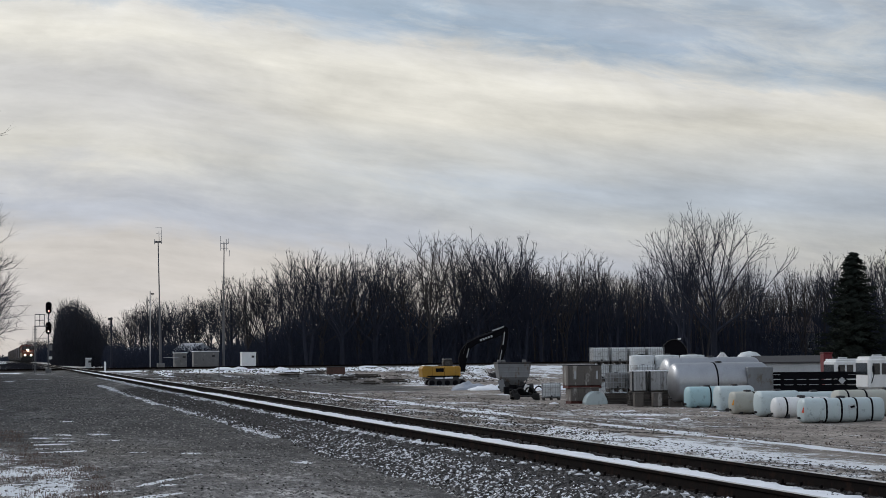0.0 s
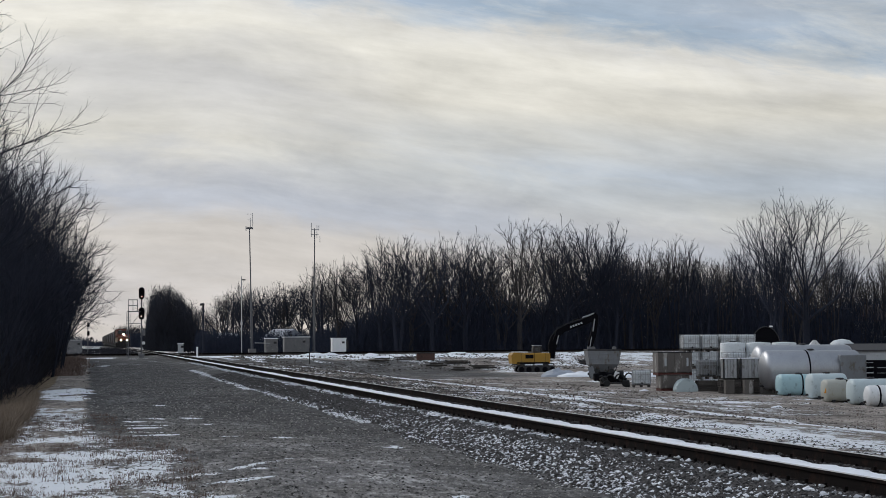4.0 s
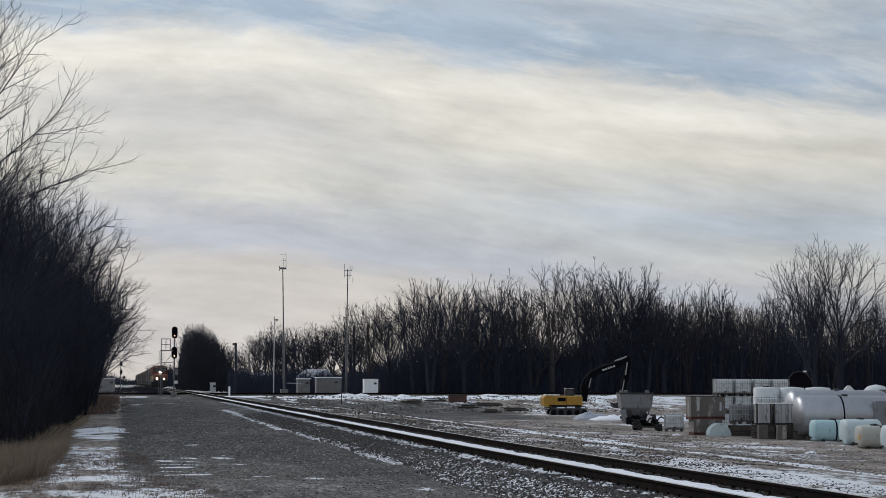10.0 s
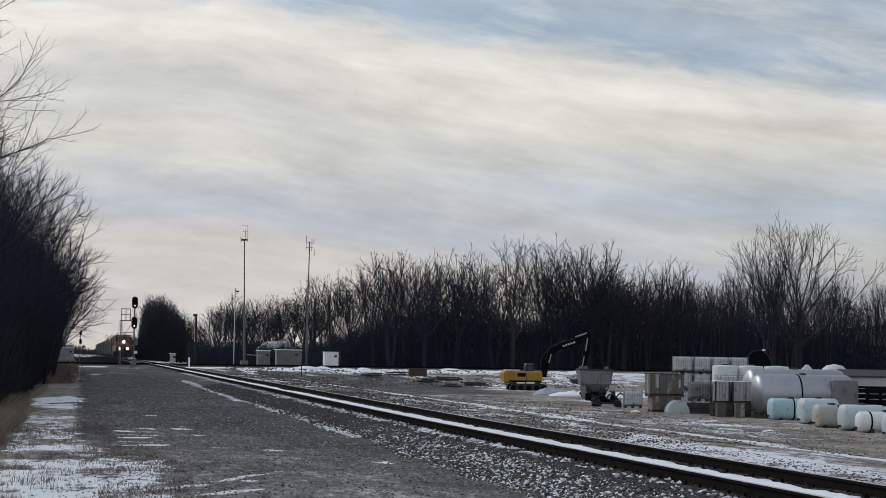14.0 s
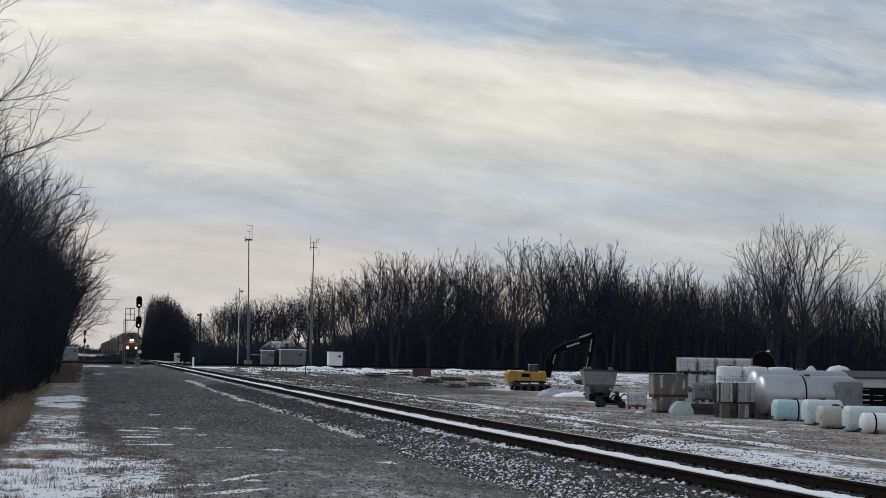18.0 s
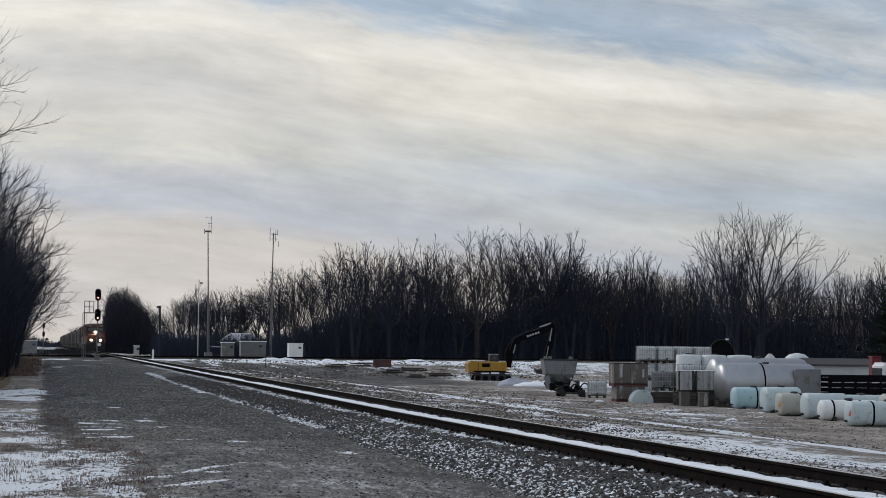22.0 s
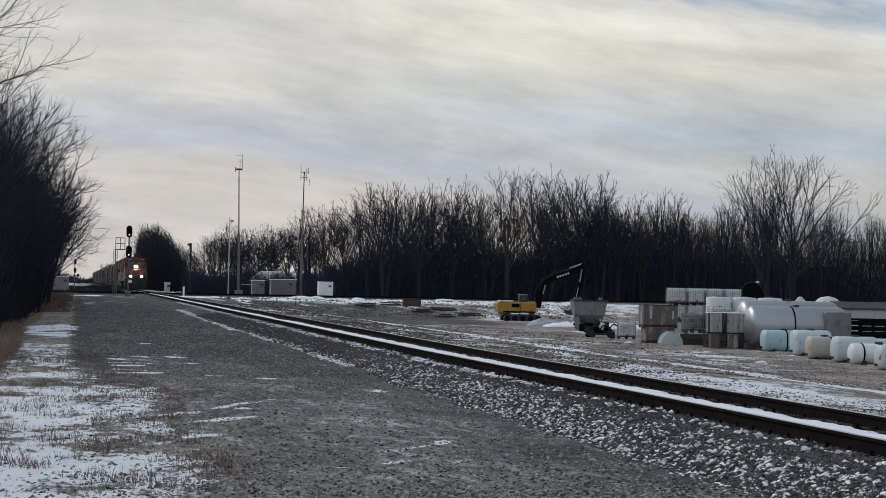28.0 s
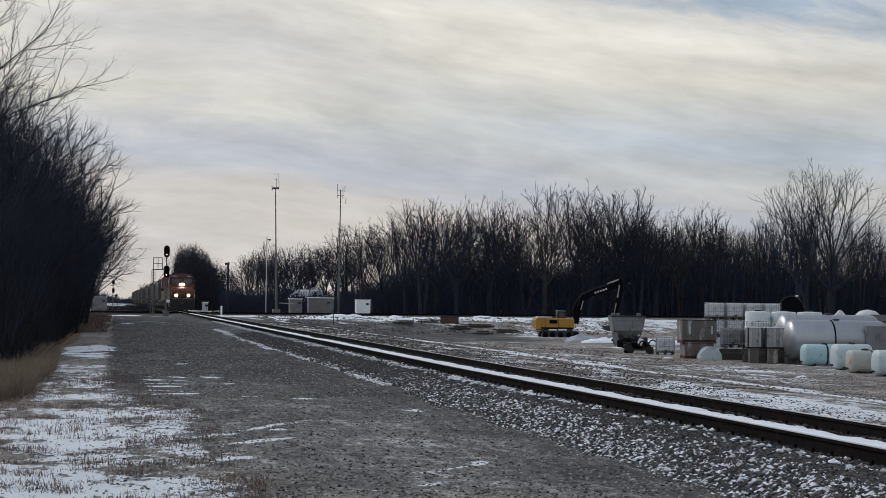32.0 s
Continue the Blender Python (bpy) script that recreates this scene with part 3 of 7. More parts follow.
def build_ground():
    xs = axis((-2600, -200, 300), (-200, -40, 20), (-40, -8, 2.5), (-8, -3, 0.4), (-3, 6.6, 0.2), (6.6, 14, 0.4), (14, 62, 0.8), (62, 140, 4), (140, 300, 20), (300, 2600, 300))
    ys = axis((-600, -60, 90), (-60, 8, 6), (8, 16, 0.5), (16, 44, 0.22), (44, 60, 0.5), (60, 130, 1.0), (130, 250, 1.6), (250, 420, 8), (420, 1000, 40), (1000, 4400, 300))
    verts = [(x, y, ground_z(x, y) if y < 1200 else 1.2) for y in ys for x in xs]
    w = len(xs)
    faces = [(j * w + i, j * w + i + 1, (j + 1) * w + i + 1, (j + 1) * w + i) for j in range(len(ys) - 1) for i in range(w - 1)]
    me = bpy.data.meshes.new("ground")
    me.from_pydata(verts, [], faces)
    me.polygons.foreach_set("use_smooth", [True] * len(faces))
    vals = [covers(x, y) for y in ys for x in xs]
    # Gravel turns darker away from the camera and towards the bank.
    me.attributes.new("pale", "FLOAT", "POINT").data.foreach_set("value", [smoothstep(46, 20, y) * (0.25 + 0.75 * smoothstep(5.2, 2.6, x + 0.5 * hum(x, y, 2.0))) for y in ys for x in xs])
    for k, name in enumerate(("snow", "gravel", "grass")):
        me.attributes.new(name, "FLOAT", "POINT").data.foreach_set("value", [v[k] for v in vals])
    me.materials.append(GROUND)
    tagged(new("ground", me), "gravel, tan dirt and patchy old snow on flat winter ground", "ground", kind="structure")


build_ground()


# ---- the main track: stone bank, ties, rails, snow between the rails ----
BANK = ((-3.0, -0.16), (-2.55, 0.0), (-2.1, 0.08), (-1.75, 0.15), (-1.5, 0.175), (-1.25, 0.18), (-0.95, 0.18), (-0.4, 0.16), (0.4, 0.16), (0.95, 0.18), (1.45, 0.17), (1.75, 0.14), (2.2, 0.06), (2.6, -0.02), (3.4, -0.25))


def bank_height(x, y):
    """The bank's surface beside the track."""
    dx = min(max(x - TRACK_X, -3.0), 3.399)
    for (a, za), (b, zb) in zip(BANK, BANK[1:]):
        if dx < b:
            break
    return max(rise(y) + lerp(za, zb, (dx - a) / (b - a)), ground_z(x, y) - 0.02)


def build_bank():
    """The bank of ballast under the main track."""
    prof = BANK
    ys = axis((6, 70, 0.3), (70, 230, 1.5), (230, 1100, 25))
    verts, vals = [], []
    for y in ys:
        for k, (dx, dz) in enumerate(prof):
            x = TRACK_X + dx + 0.08 * hum(k * 3.1, y, 0.9)
            verts.append((x, y, rise(y) + dz + 0.03 * hum(x * 2, y, 0.5, 8.0)))
            shoulder = smoothstep(70, 22, y)
            s = lerp(0.30, 0.47, shoulder) if dx < -1.9 else lerp(0.44, 0.49, shoulder) if dx > 1.4 else 0.28
            if dx == -1.25:
                s = 0.44 + 0.16 * hum(3, y, 0.42, 2.0)
            if dx == -2.55 and y > 60:
                s = lerp(s, 0.53 + 0.14 * hum(5, y, 2.2, 2.0), smoothstep(34, 42, y) * smoothstep(120, 80, y))
            vals.append(s)
    w = len(prof)
    faces = [(j * w + i, j * w + i + 1, (j + 1) * w + i + 1, (j + 1) * w + i) for j in range(len(ys) - 1) for i in range(w - 1)]
    me = bpy.data.meshes.new("ballast_bank")
    me.from_pydata(verts, [], faces)
    me.polygons.foreach_set("use_smooth", [True] * len(faces))
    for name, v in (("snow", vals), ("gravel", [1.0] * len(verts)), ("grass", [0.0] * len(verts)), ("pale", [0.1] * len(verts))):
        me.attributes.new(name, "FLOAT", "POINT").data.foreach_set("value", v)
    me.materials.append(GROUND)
    return tagged(new("ballast_bank", me), "bank of dark crushed stone dusted with snow", "ballast", kind="structure")


bank = build_bank()
RAIL_PROFILE = ((-0.07, 0), (0.07, 0), (0.07, 0.012), (0.012, 0.03), (0.009, 0.125), (0.036, 0.138), (0.036, 0.17), (-0.036, 0.17), (-0.036, 0.138), (-0.009, 0.125), (-0.012, 0.03), (-0.07, 0.012))


def rail_geo(ys, at_point, profile=RAIL_PROFILE, scale=1.0):
    """A rail swept along a line; at_point(s) gives the base's place and the sideways direction."""
    g = Geo()
    rings = []
    for s in ys:
        p, side = at_point(s)
        rings.append([Vector(p) + Vector(side) * (x * scale) + Vector((0, 0, z * scale)) for x, z in profile])
    n = len(profile)
    verts = [v for r in rings for v in r]
    faces = [(k * n + i, k * n + (i + 1) % n, (k + 1) * n + (i + 1) % n, (k + 1) * n + i) for k in range(len(rings) - 1) for i in range(n)]
    g.add(verts, faces)
    g.add(rings[0], [tuple(range(n))])
    return g


def main_line():
    track = thing("main_track", "single railway track of rusty rails on dark ties with snow between", "track", pose(0, 0, 0), kind="structure")
    ys = axis((6, 60, 3), (60, 230, 6), (230, 1100, 30))
    for x in (RAIL_LEFT, RAIL_RIGHT):
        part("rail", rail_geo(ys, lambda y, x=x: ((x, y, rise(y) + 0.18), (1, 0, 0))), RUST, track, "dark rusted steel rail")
        part("railhead", rail_geo(ys, lambda y, x=x: ((x, y, rise(y) + 0.351), (1, 0, 0)), ((-0.03, 0), (0.03, 0), (0.026, 0.004), (-0.026, 0.004))), RAILTOP, track, "polished running surface")
    # snow packed between the rails, lower and broken along both edges
    rnd = random.Random(5)
    g = Geo()
    ys2 = axis((12, 45, 0.11), (45, 75, 0.3), (75, 130, 0.8), (130, 204, 3))
    cols = 9
    verts = []
    for j, y in enumerate(ys2):
        gap = max(0.0, hum(0, y, 0.55, 3.0)) * 0.6 + max(0.0, hum(3, y, 0.23, 5.0)) * 0.65 + 0.14 * max(0.0, math.sin(2 * math.pi * y / 0.51)) * (0.5 + hum(6, y, 1.3, 2.0))
        x0 = RAIL_LEFT + 0.08 + 0.3 * max(0.0, hum(1, y, 0.4, 1.0)) * (y < 90)
        x1 = RAIL_RIGHT - 0.10 - gap - 0.06
        for i in range(cols):
            u = i / (cols - 1)
            h = 0.075 * (math.sin(math.pi * u) ** 0.45) + 0.03 * hum(u * 4, y, 0.35, 2.0)
            verts.append((lerp(x0, x1, u), y, rise(y) + 0.175 + (h if 0 < i < cols - 1 else -0.03)))
    g.add(verts, [(j * cols + i, j * cols + i + 1, (j + 1) * cols + i + 1, (j + 1) * cols + i) for j in range(len(ys2) - 1) for i in range(cols - 1)], True)
    part("snow_strip", g, SNOW, track, "packed snow between the rails")
    # ties: the nearest ones singly, the far ones joined
    tie = Geo().box(0, 0, 0, 2.6, 0.22, 0.18, 0.015).mesh("tie", TIE)
    y, count = 8.0, 0
    far = Geo()
    while y < 205:
        if count < 290:
            t = new("tie", tie)
            t.parent = track
            t.location = (TRACK_X + rnd.uniform(-0.05, 0.05), y, rise(y) + 0.09)
            t.rotation_euler = (0, 0, rnd.uniform(-0.012, 0.012))
            count += 1
        else:
            far.box(TRACK_X, y, rise(y) + 0.09, 2.6, 0.22, 0.18)
        y += 0.51
    if far.v:
        tagged(part("tie_row", far, TIE, track), kind="stuff")
    plate = Geo().box(0, 0, 0, 0.3, 0.19, 0.03, 0.006).box(0.1, 0.05, 0.03, 0.03, 0.03, 0.05).box(-0.1, -0.05, 0.03, 0.03, 0.03, 0.05).mesh("tie_plate", RUST)
    for k in range(70):
        for x in (RAIL_LEFT, RAIL_RIGHT):
            p = new("tie_plate", plate)
            p.parent = track
            p.location = (x, 8.0 + 0.51 * k, rise(8.0 + 0.51 * k) + 0.188)
    return track


main_line()


def cross_line():
    """The second railway, which crosses the main track at a slant on the far side."""
    track = thing("crossing_track", "second railway line on a low bank crossing the main track", "track", pose(0, 0, 0), kind="structure")
    d = Vector((1, CROSS_SLOPE, 0)).normalized()
    side = Vector((-d.y, d.x, 0))

    def spot(s, off):
        p = Vector((TRACK_X, CROSS_Y, 0)) + d * s + side * off
        return (p.x, p.y, 0.57), side

    ss = [-70 + 4 * k for k in range(81)]
    for off in (-GAUGE / 2, GAUGE / 2):
        part("rail", rail_geo(ss, lambda s, off=off: spot(s, off)), RUST, track, "dark rusted steel rail")
    ties = Geo()
    tie = Geo().box(0, 0, 0, 0.22, 2.6, 0.18, 0.015).mesh("crossing_tie", TIE)
    ang = math.atan2(d.y, d.x)
    for k in range(480):
        s = -68 + 0.6 * k
        (x, y, z), _ = spot(s, 0)
        if -22 < s < 110:
            t = new("tie", tie)
            t.parent, t.location, t.rotation_euler = track, (x, y, z - 0.085), (0, 0, ang)
        else:
            ties.box(x, y, z - 0.085, 0.22, 2.6, 0.18, turn=Matrix.Rotation(ang, 4, "Z"))
    tagged(part("tie_row", ties, TIE, track), kind="stuff")
    # bank
    g = Geo()
    rings = []
    for s in ss:
        for off, z in ((-3.6, 0.0), (-2.2, 0.36), (-1.5, 0.47), (1.5, 0.47), (2.2, 0.36), (4.0, -0.2)):
            (x, y, _), _ = spot(s, off)
            low = 0.0 if x < 14 else -0.5 * smoothstep(14, 30, x)
            rings.append((x, y, (z if z > 0.3 else z + low) + 0.03 * hum(x, y, 1.2)))
    g.add(rings, [(k * 6 + i, (k + 1) * 6 + i, (k + 1) * 6 + i + 1, k * 6 + i + 1) for k in range(len(ss) - 1) for i in range(5)], True)
    part("stone_bank", g, STONE, track, "low bank of dark stone")


cross_line()


# ---- loose stones ----
def stone_mesh(rnd, size):
    """A small angular stone: a squashed, skewed octahedron with a cut top."""
    pts = [Vector((1, 0, 0)), Vector((0, 1, 0)), Vector((-1, 0, 0)), Vector((0, -1, 0)), Vector((0, 0, 0.8)), Vector((0, 0, -0.7))]
    pts = [Vector((p.x * rnd.uniform(0.7, 1.2), p.y * rnd.uniform(0.6, 1.1), p.z * rnd.uniform(0.5, 0.9))) + Vector([rnd.uniform(-0.2, 0.2) for _ in range(3)]) for p in pts]
    turn = Matrix.Rotation(rnd.uniform(0, 6.3), 3, "Z") @ Matrix.Rotation(rnd.uniform(-0.6, 0.6), 3, "X")
    return [turn @ p * size for p in pts], [(0, 1, 4), (1, 2, 4), (2, 3, 4), (3, 0, 4), (1, 0, 5), (2, 1, 5), (3, 2, 5), (0, 3, 5)]


def build_stones():
    rnd = random.Random(11)
    kinds = []
    for k in range(10):
        me = bpy.data.meshes.new("stone")
        v, f = stone_mesh(rnd, 0.04)
        me.from_pydata(v, [], f)
        me.materials.append(STONE if k < 8 else SNOW_LIT_STONE)
        kinds.append(me)
    for k in range(280):
        x, y = rnd.uniform(5.4, 7.2), rnd.uniform(14.5, 20)
        ob = new("stone", rnd.choice(kinds))
        ob.parent = bank
        ob.location = (x, y, bank_height(x, y) + 0.012)
        s = rnd.uniform(0.6, 1.3)
        ob.scale, ob.rotation_euler = (s, s, s), (0, 0, rnd.uniform(0, 6.3))
    shapes = [[tuple(p) for p in stone_mesh(rnd, 1.0)[0]] for k in range(60)]
    f = stone_mesh(rnd, 1.0)[1]

    def put(geo, x, y, z, s):
        geo.add([(x + a * s, y + b * s, z + c * s) for a, b, c in rnd.choice(shapes)], f)

    dark, white, pebbles = Geo(), Geo(), Geo()
    for k in range(86000):
        y = 12 + 78 * rnd.random() ** 1.45
        x = rnd.uniform(5.42 + 0.3 * smoothstep(28, 40, y) + 0.12 * hum(1, y, 1.5), 7.38) if rnd.random() < 0.78 else rnd.uniform(9.0, 12.6)
        slope = smoothstep(6.75, 6.35, x)
        # whole white stones stand in for snow caps and brightly lit facets
        share = 0.29 * slope * smoothstep(46, 27, y) + 0.03
        snowy = rnd.random() < share * (1 + 0.8 * hum(x, y, 0.6, 4.0))
        put(white if snowy else dark, x, y, bank_height(x, y) + 0.006, rnd.uniform(0.024, 0.052) * (0.9 if snowy else 1.0) * (1 + 0.5 * smoothstep(40, 85, y)))
    # small drifts of snow caught at the ends of the ties
    y = 12.1
    while y < 130:
        if rnd.random() < 0.75:
            x, z = TRACK_X - 1.12 + rnd.gauss(0, 0.06), rise(y) + 0.215
            w, d = rnd.uniform(0.06, 0.19), rnd.uniform(0.04, 0.11)
            w, d = w * lerp(0.45, 1.0, smoothstep(16, 34, y)), d * lerp(0.6, 1.0, smoothstep(16, 34, y))
            white.add([(x + a * w, y + b * d, z + c * 0.05) for a, b, c in rnd.choice(shapes)], f)
            for c in range(4):
                put(white, x + rnd.uniform(-0.25, 0.2), y + rnd.uniform(-0.2, 0.2), z + 0.005, rnd.uniform(0.02, 0.05))
        y += 0.51
    # stones that stick out of the snow between the rails
    for k in range(5000):
        y = 13 + 60 * rnd.random() ** 1.3
        x = RAIL_RIGHT - 0.08 - 1.1 * rnd.random() ** 2.2
        put(dark, x, y, rise(y) + 0.20 + 0.035 * hum(x, y, 0.5), rnd.uniform(0.015, 0.04))
    # frost and snow along the foot of the bank
    for k in range(3600):
        y = 38 + 70 * rnd.random()
        x = 5.74 + rnd.gauss(0, 0.07) + 0.10 * hum(2, y, 4.0)
        if hum(8, y, 1.6, 3.0) > -0.25:
            put(white, x, y, max(bank_height(x, y), ground_z(x, y)) + 0.005, rnd.uniform(0.02, 0.05))
    for k in range(34000):
        y = 14 + 130 * rnd.random() ** 3.4
        x = rnd.uniform(-0.9, 5.8)
        if x < 0.9 and rnd.random() > 0.12 + 0.5 * smoothstep(-0.5, 0.9, x + 0.5 * hum(x, y, 2.0)):
            continue
        put(pebbles, x, y, ground_z(x, y) + 0.003, rnd.uniform(0.008, 0.028) + 0.010 * smoothstep(25, 70, y))
    rubble = Geo()
    for k in range(15000):
        y = 38 + 110 * rnd.random() ** 1.3
        x = rnd.uniform(11.0, 15.0) if rnd.random() < 0.4 else rnd.uniform(12, 34)
        if hum(x, y, 2.2, 6.0) + 0.5 * rnd.random() > 0.1:
            put(rubble, x, y, ground_z(x, y) + 0.006, rnd.uniform(0.015, 0.045) * (1 + smoothstep(50, 130, y)))
    for k in range(3800):
        x = rnd.uniform(15, 62)
        y = cross_y(x) - rnd.uniform(3.5, 30) / 0.876
        if hum(x, y, 3.0, 9.0) + 0.6 * rnd.random() > 0.2:
            put(rubble, x, y, ground_z(x, y) + 0.02, rnd.uniform(0.05, 0.17))
    solid("yard_rubble", rubble, RUBBLE, "dark clods and stones strewn over the tan dirt", "rubble", kind="stuff")
    tagged(part("loose_ballast", dark, STONE, bank, "dark crushed stone"), kind="stuff")
    tagged(part("snowy_ballast", white, SNOW_LIT_STONE, bank, "white stones for snow caps and brightly lit facets"), kind="stuff")
    solid("pebbles", pebbles, PEBBLE, "loose grey pebbles strewn on the gravel", "gravel", kind="stuff")


build_stones()


# ---- trees ----
class Limbs:
    """Branches as tapered three- to seven-sided rods, gathered in plain lists."""

    def __init__(self, rnd):
        self.rnd, self.v, self.f = rnd, [], []

    def rod(self, a, b, ra, rb, n=3):
        d = (b - a)
        if d.length < 1e-5:
            return
        d.normalize()
        u = d.orthogonal().normalized()
        w = d.cross(u)
        k = len(self.v)
        for p, r in ((a, ra), (b, rb)):
            for i in range(n):
                t = 2 * math.pi * i / n
                self.v.append(tuple(p + (u * math.cos(t) + w * math.sin(t)) * r))
        self.f += [(k + i, k + (i + 1) % n, k + n + (i + 1) % n, k + n + i) for i in range(n)]

    def spike(self, a, b, r):
        """A twig that runs out to a point."""
        d = (b - a).normalized()
        u = d.orthogonal().normalized()
        w = d.cross(u)
        k = len(self.v)
        self.v += [tuple(a + (u * math.cos(t) + w * math.sin(t)) * r) for t in (0, 2.1, 4.2)] + [tuple(b)]
        self.f += [(k, k + 1, k + 3), (k + 1, k + 2, k + 3), (k + 2, k, k + 3)]

    def mesh(self, name, mat):
        me = bpy.data.meshes.new(name)
        me.from_pydata(self.v, [], self.f)
        me.materials.append(mat)
        return me


class Growth:
    """Trunks as given; from the upper part of each the main limbs fan out, bend upwards and send off side limbs, each in turn with its own."""

    def __init__(self, rnd, lines, limbs, angle, length, step, depth, lift, spread):
        self.rnd, self.step, self.lift, self.spread = rnd, step, lift, spread
        self.pos, self.par, self.bases = [], [], []
        for line in lines:
            start = len(self.pos)
            for k, p in enumerate(line):
                self.par.append(len(self.pos) - 1 if k else -1)
                self.pos.append(Vector(p))
            self.bases.append((start, len(self.pos)))
        for start, end in self.bases:
            turn = rnd.uniform(0, 6.283)
            up = (self.pos[end - 1] - self.pos[end - 2]).normalized()
            for k in range(limbs):
                u = k / max(1, limbs - 1)
                n = end - 1 - int((end - start - 1) * 0.45 * (1 - u))
                a = radians(angle * (1.15 - 0.9 * u) * rnd.uniform(0.8, 1.2))
                t = turn + 2.4 * k + rnd.uniform(-0.3, 0.3)
                d = (up * math.cos(a) + Vector((math.cos(t), math.sin(t), 0)) * math.sin(a)).normalized()
                self.limb(n, d, length * rnd.uniform(0.92, 1.04) * (1.02 - 0.26 * u), depth)

    def limb(self, node, d, ln, depth):
        rnd = self.rnd
        steps = max(2, round(ln / self.step))
        bend = Vector((rnd.gauss(0, 0.02), rnd.gauss(0, 0.02), self.lift))
        marks = []
        for k in range(steps):
            d = (d + bend + Vector((rnd.gauss(0, 0.075), rnd.gauss(0, 0.075), rnd.gauss(0, 0.05)))).normalized()
            self.par.append(node)
            self.pos.append(self.pos[node] + d * (ln / steps))
            node = len(self.pos) - 1
            marks.append((node, d.copy()))
        if depth > 0:
            count = max(2, round(steps * 0.62)) if depth > 1 else max(1, round(steps * 0.7))
            turn = rnd.uniform(0, 6.283)
            for k in range(count):
                at = min(0.94, 0.16 + 0.78 * (k + rnd.random() * 0.7) / count)
                n, d0 = marks[int(at * (steps - 1))]
                side = d0.orthogonal().normalized()
                side.rotate(Matrix.Rotation(turn + 2.4 * k, 3, d0))
                a = radians(rnd.uniform(0.75, 1.3) * self.spread)
                reach = ln * (0.24 + 0.36 * (1 - at)) * rnd.uniform(0.75, 1.15)
                self.limb(n, (d0 * math.cos(a) + side * math.sin(a) + Vector((0, 0, 0.12))).normalized(), reach, depth - 1)


def grow_tree(name, label, mat, seed, lines, height, limbs, angle, length, step, depth, tip, twigs, twig_len, power=1.95, lift=0.03, spread=36, category="tree", group=""):
    """One tree at the origin: its trunks and its crown as parts; limbs as thick as the twigs that they carry."""
    rnd = random.Random(seed)
    g = Growth(rnd, lines, limbs, angle, length, step, depth, lift, spread)
    pos, par, bases = g.pos, g.par, g.bases
    grown = max(p.z for p in pos) + 0.5 * twig_len
    pts = [Vector((p.x, p.y, p.z * height / grown)) for p in pos]
    n = len(pts)
    load, kids, rad = [0.0] * n, [0] * n, [0.0] * n
    for i in range(n - 1, -1, -1):
        rad[i] = max(tip, load[i] ** (1 / power))
        if par[i] >= 0:
            load[par[i]] += rad[i] ** power
            kids[par[i]] += 1
    root = thing(name, label, category, group=group)
    crown = Limbs(rnd)
    for start, end in bases:
        trunk = Limbs(rnd)
        trunk.rod(pts[start] - Vector((0, 0, 0.4)), pts[start], rad[start] * 1.4, rad[start] * 1.15, 7)
        for i in range(start + 1, end):
            trunk.rod(pts[i - 1], pts[i], rad[i - 1] * (1.15 if i == start + 1 else 1.0), rad[i], 7)
        ob = new("trunk", trunk.mesh("trunk", mat))
        ob.parent = root
    for i in range(bases[-1][1], n):
        p = par[i]
        crown.rod(pts[p], pts[i], min(rad[p], rad[i] * 1.25), rad[i], 5 if rad[i] > 0.07 else 3)
        if rad[i] < tip * 2.6:
            d = (pts[i] - pts[p]).normalized()
            for _ in range(twigs + (2 if not kids[i] else 0)):
                side = d.orthogonal().normalized()
                side.rotate(Matrix.Rotation(rnd.uniform(0, 6.283), 3, d))
                nd = (d * rnd.uniform(0.7, 1.2) + side * rnd.uniform(0.25, 0.75) + Vector((0, 0, 0.15))).normalized()
                e = pts[p].lerp(pts[i], rnd.random() if kids[i] else 1.0)
                crown.spike(e, e + nd * twig_len * rnd.uniform(0.4, 1.3), tip * 0.75)
    ob = new("crown", crown.mesh("crown", mat))
    ob.parent = root
    return root


def stem(rnd, height, steps, lean=(0.0, 0.0), x=0.0, y=0.0, sway=0.02):
    """A trunk's line, a little crooked."""
    pts, p = [], Vector((x, y, 0))
    for k in range(steps + 1):
        pts.append(tuple(p))
        p = p + Vector((lean[0] + rnd.gauss(0, sway), lean[1] + rnd.gauss(0, sway), 1)) * (height / steps)
    return pts


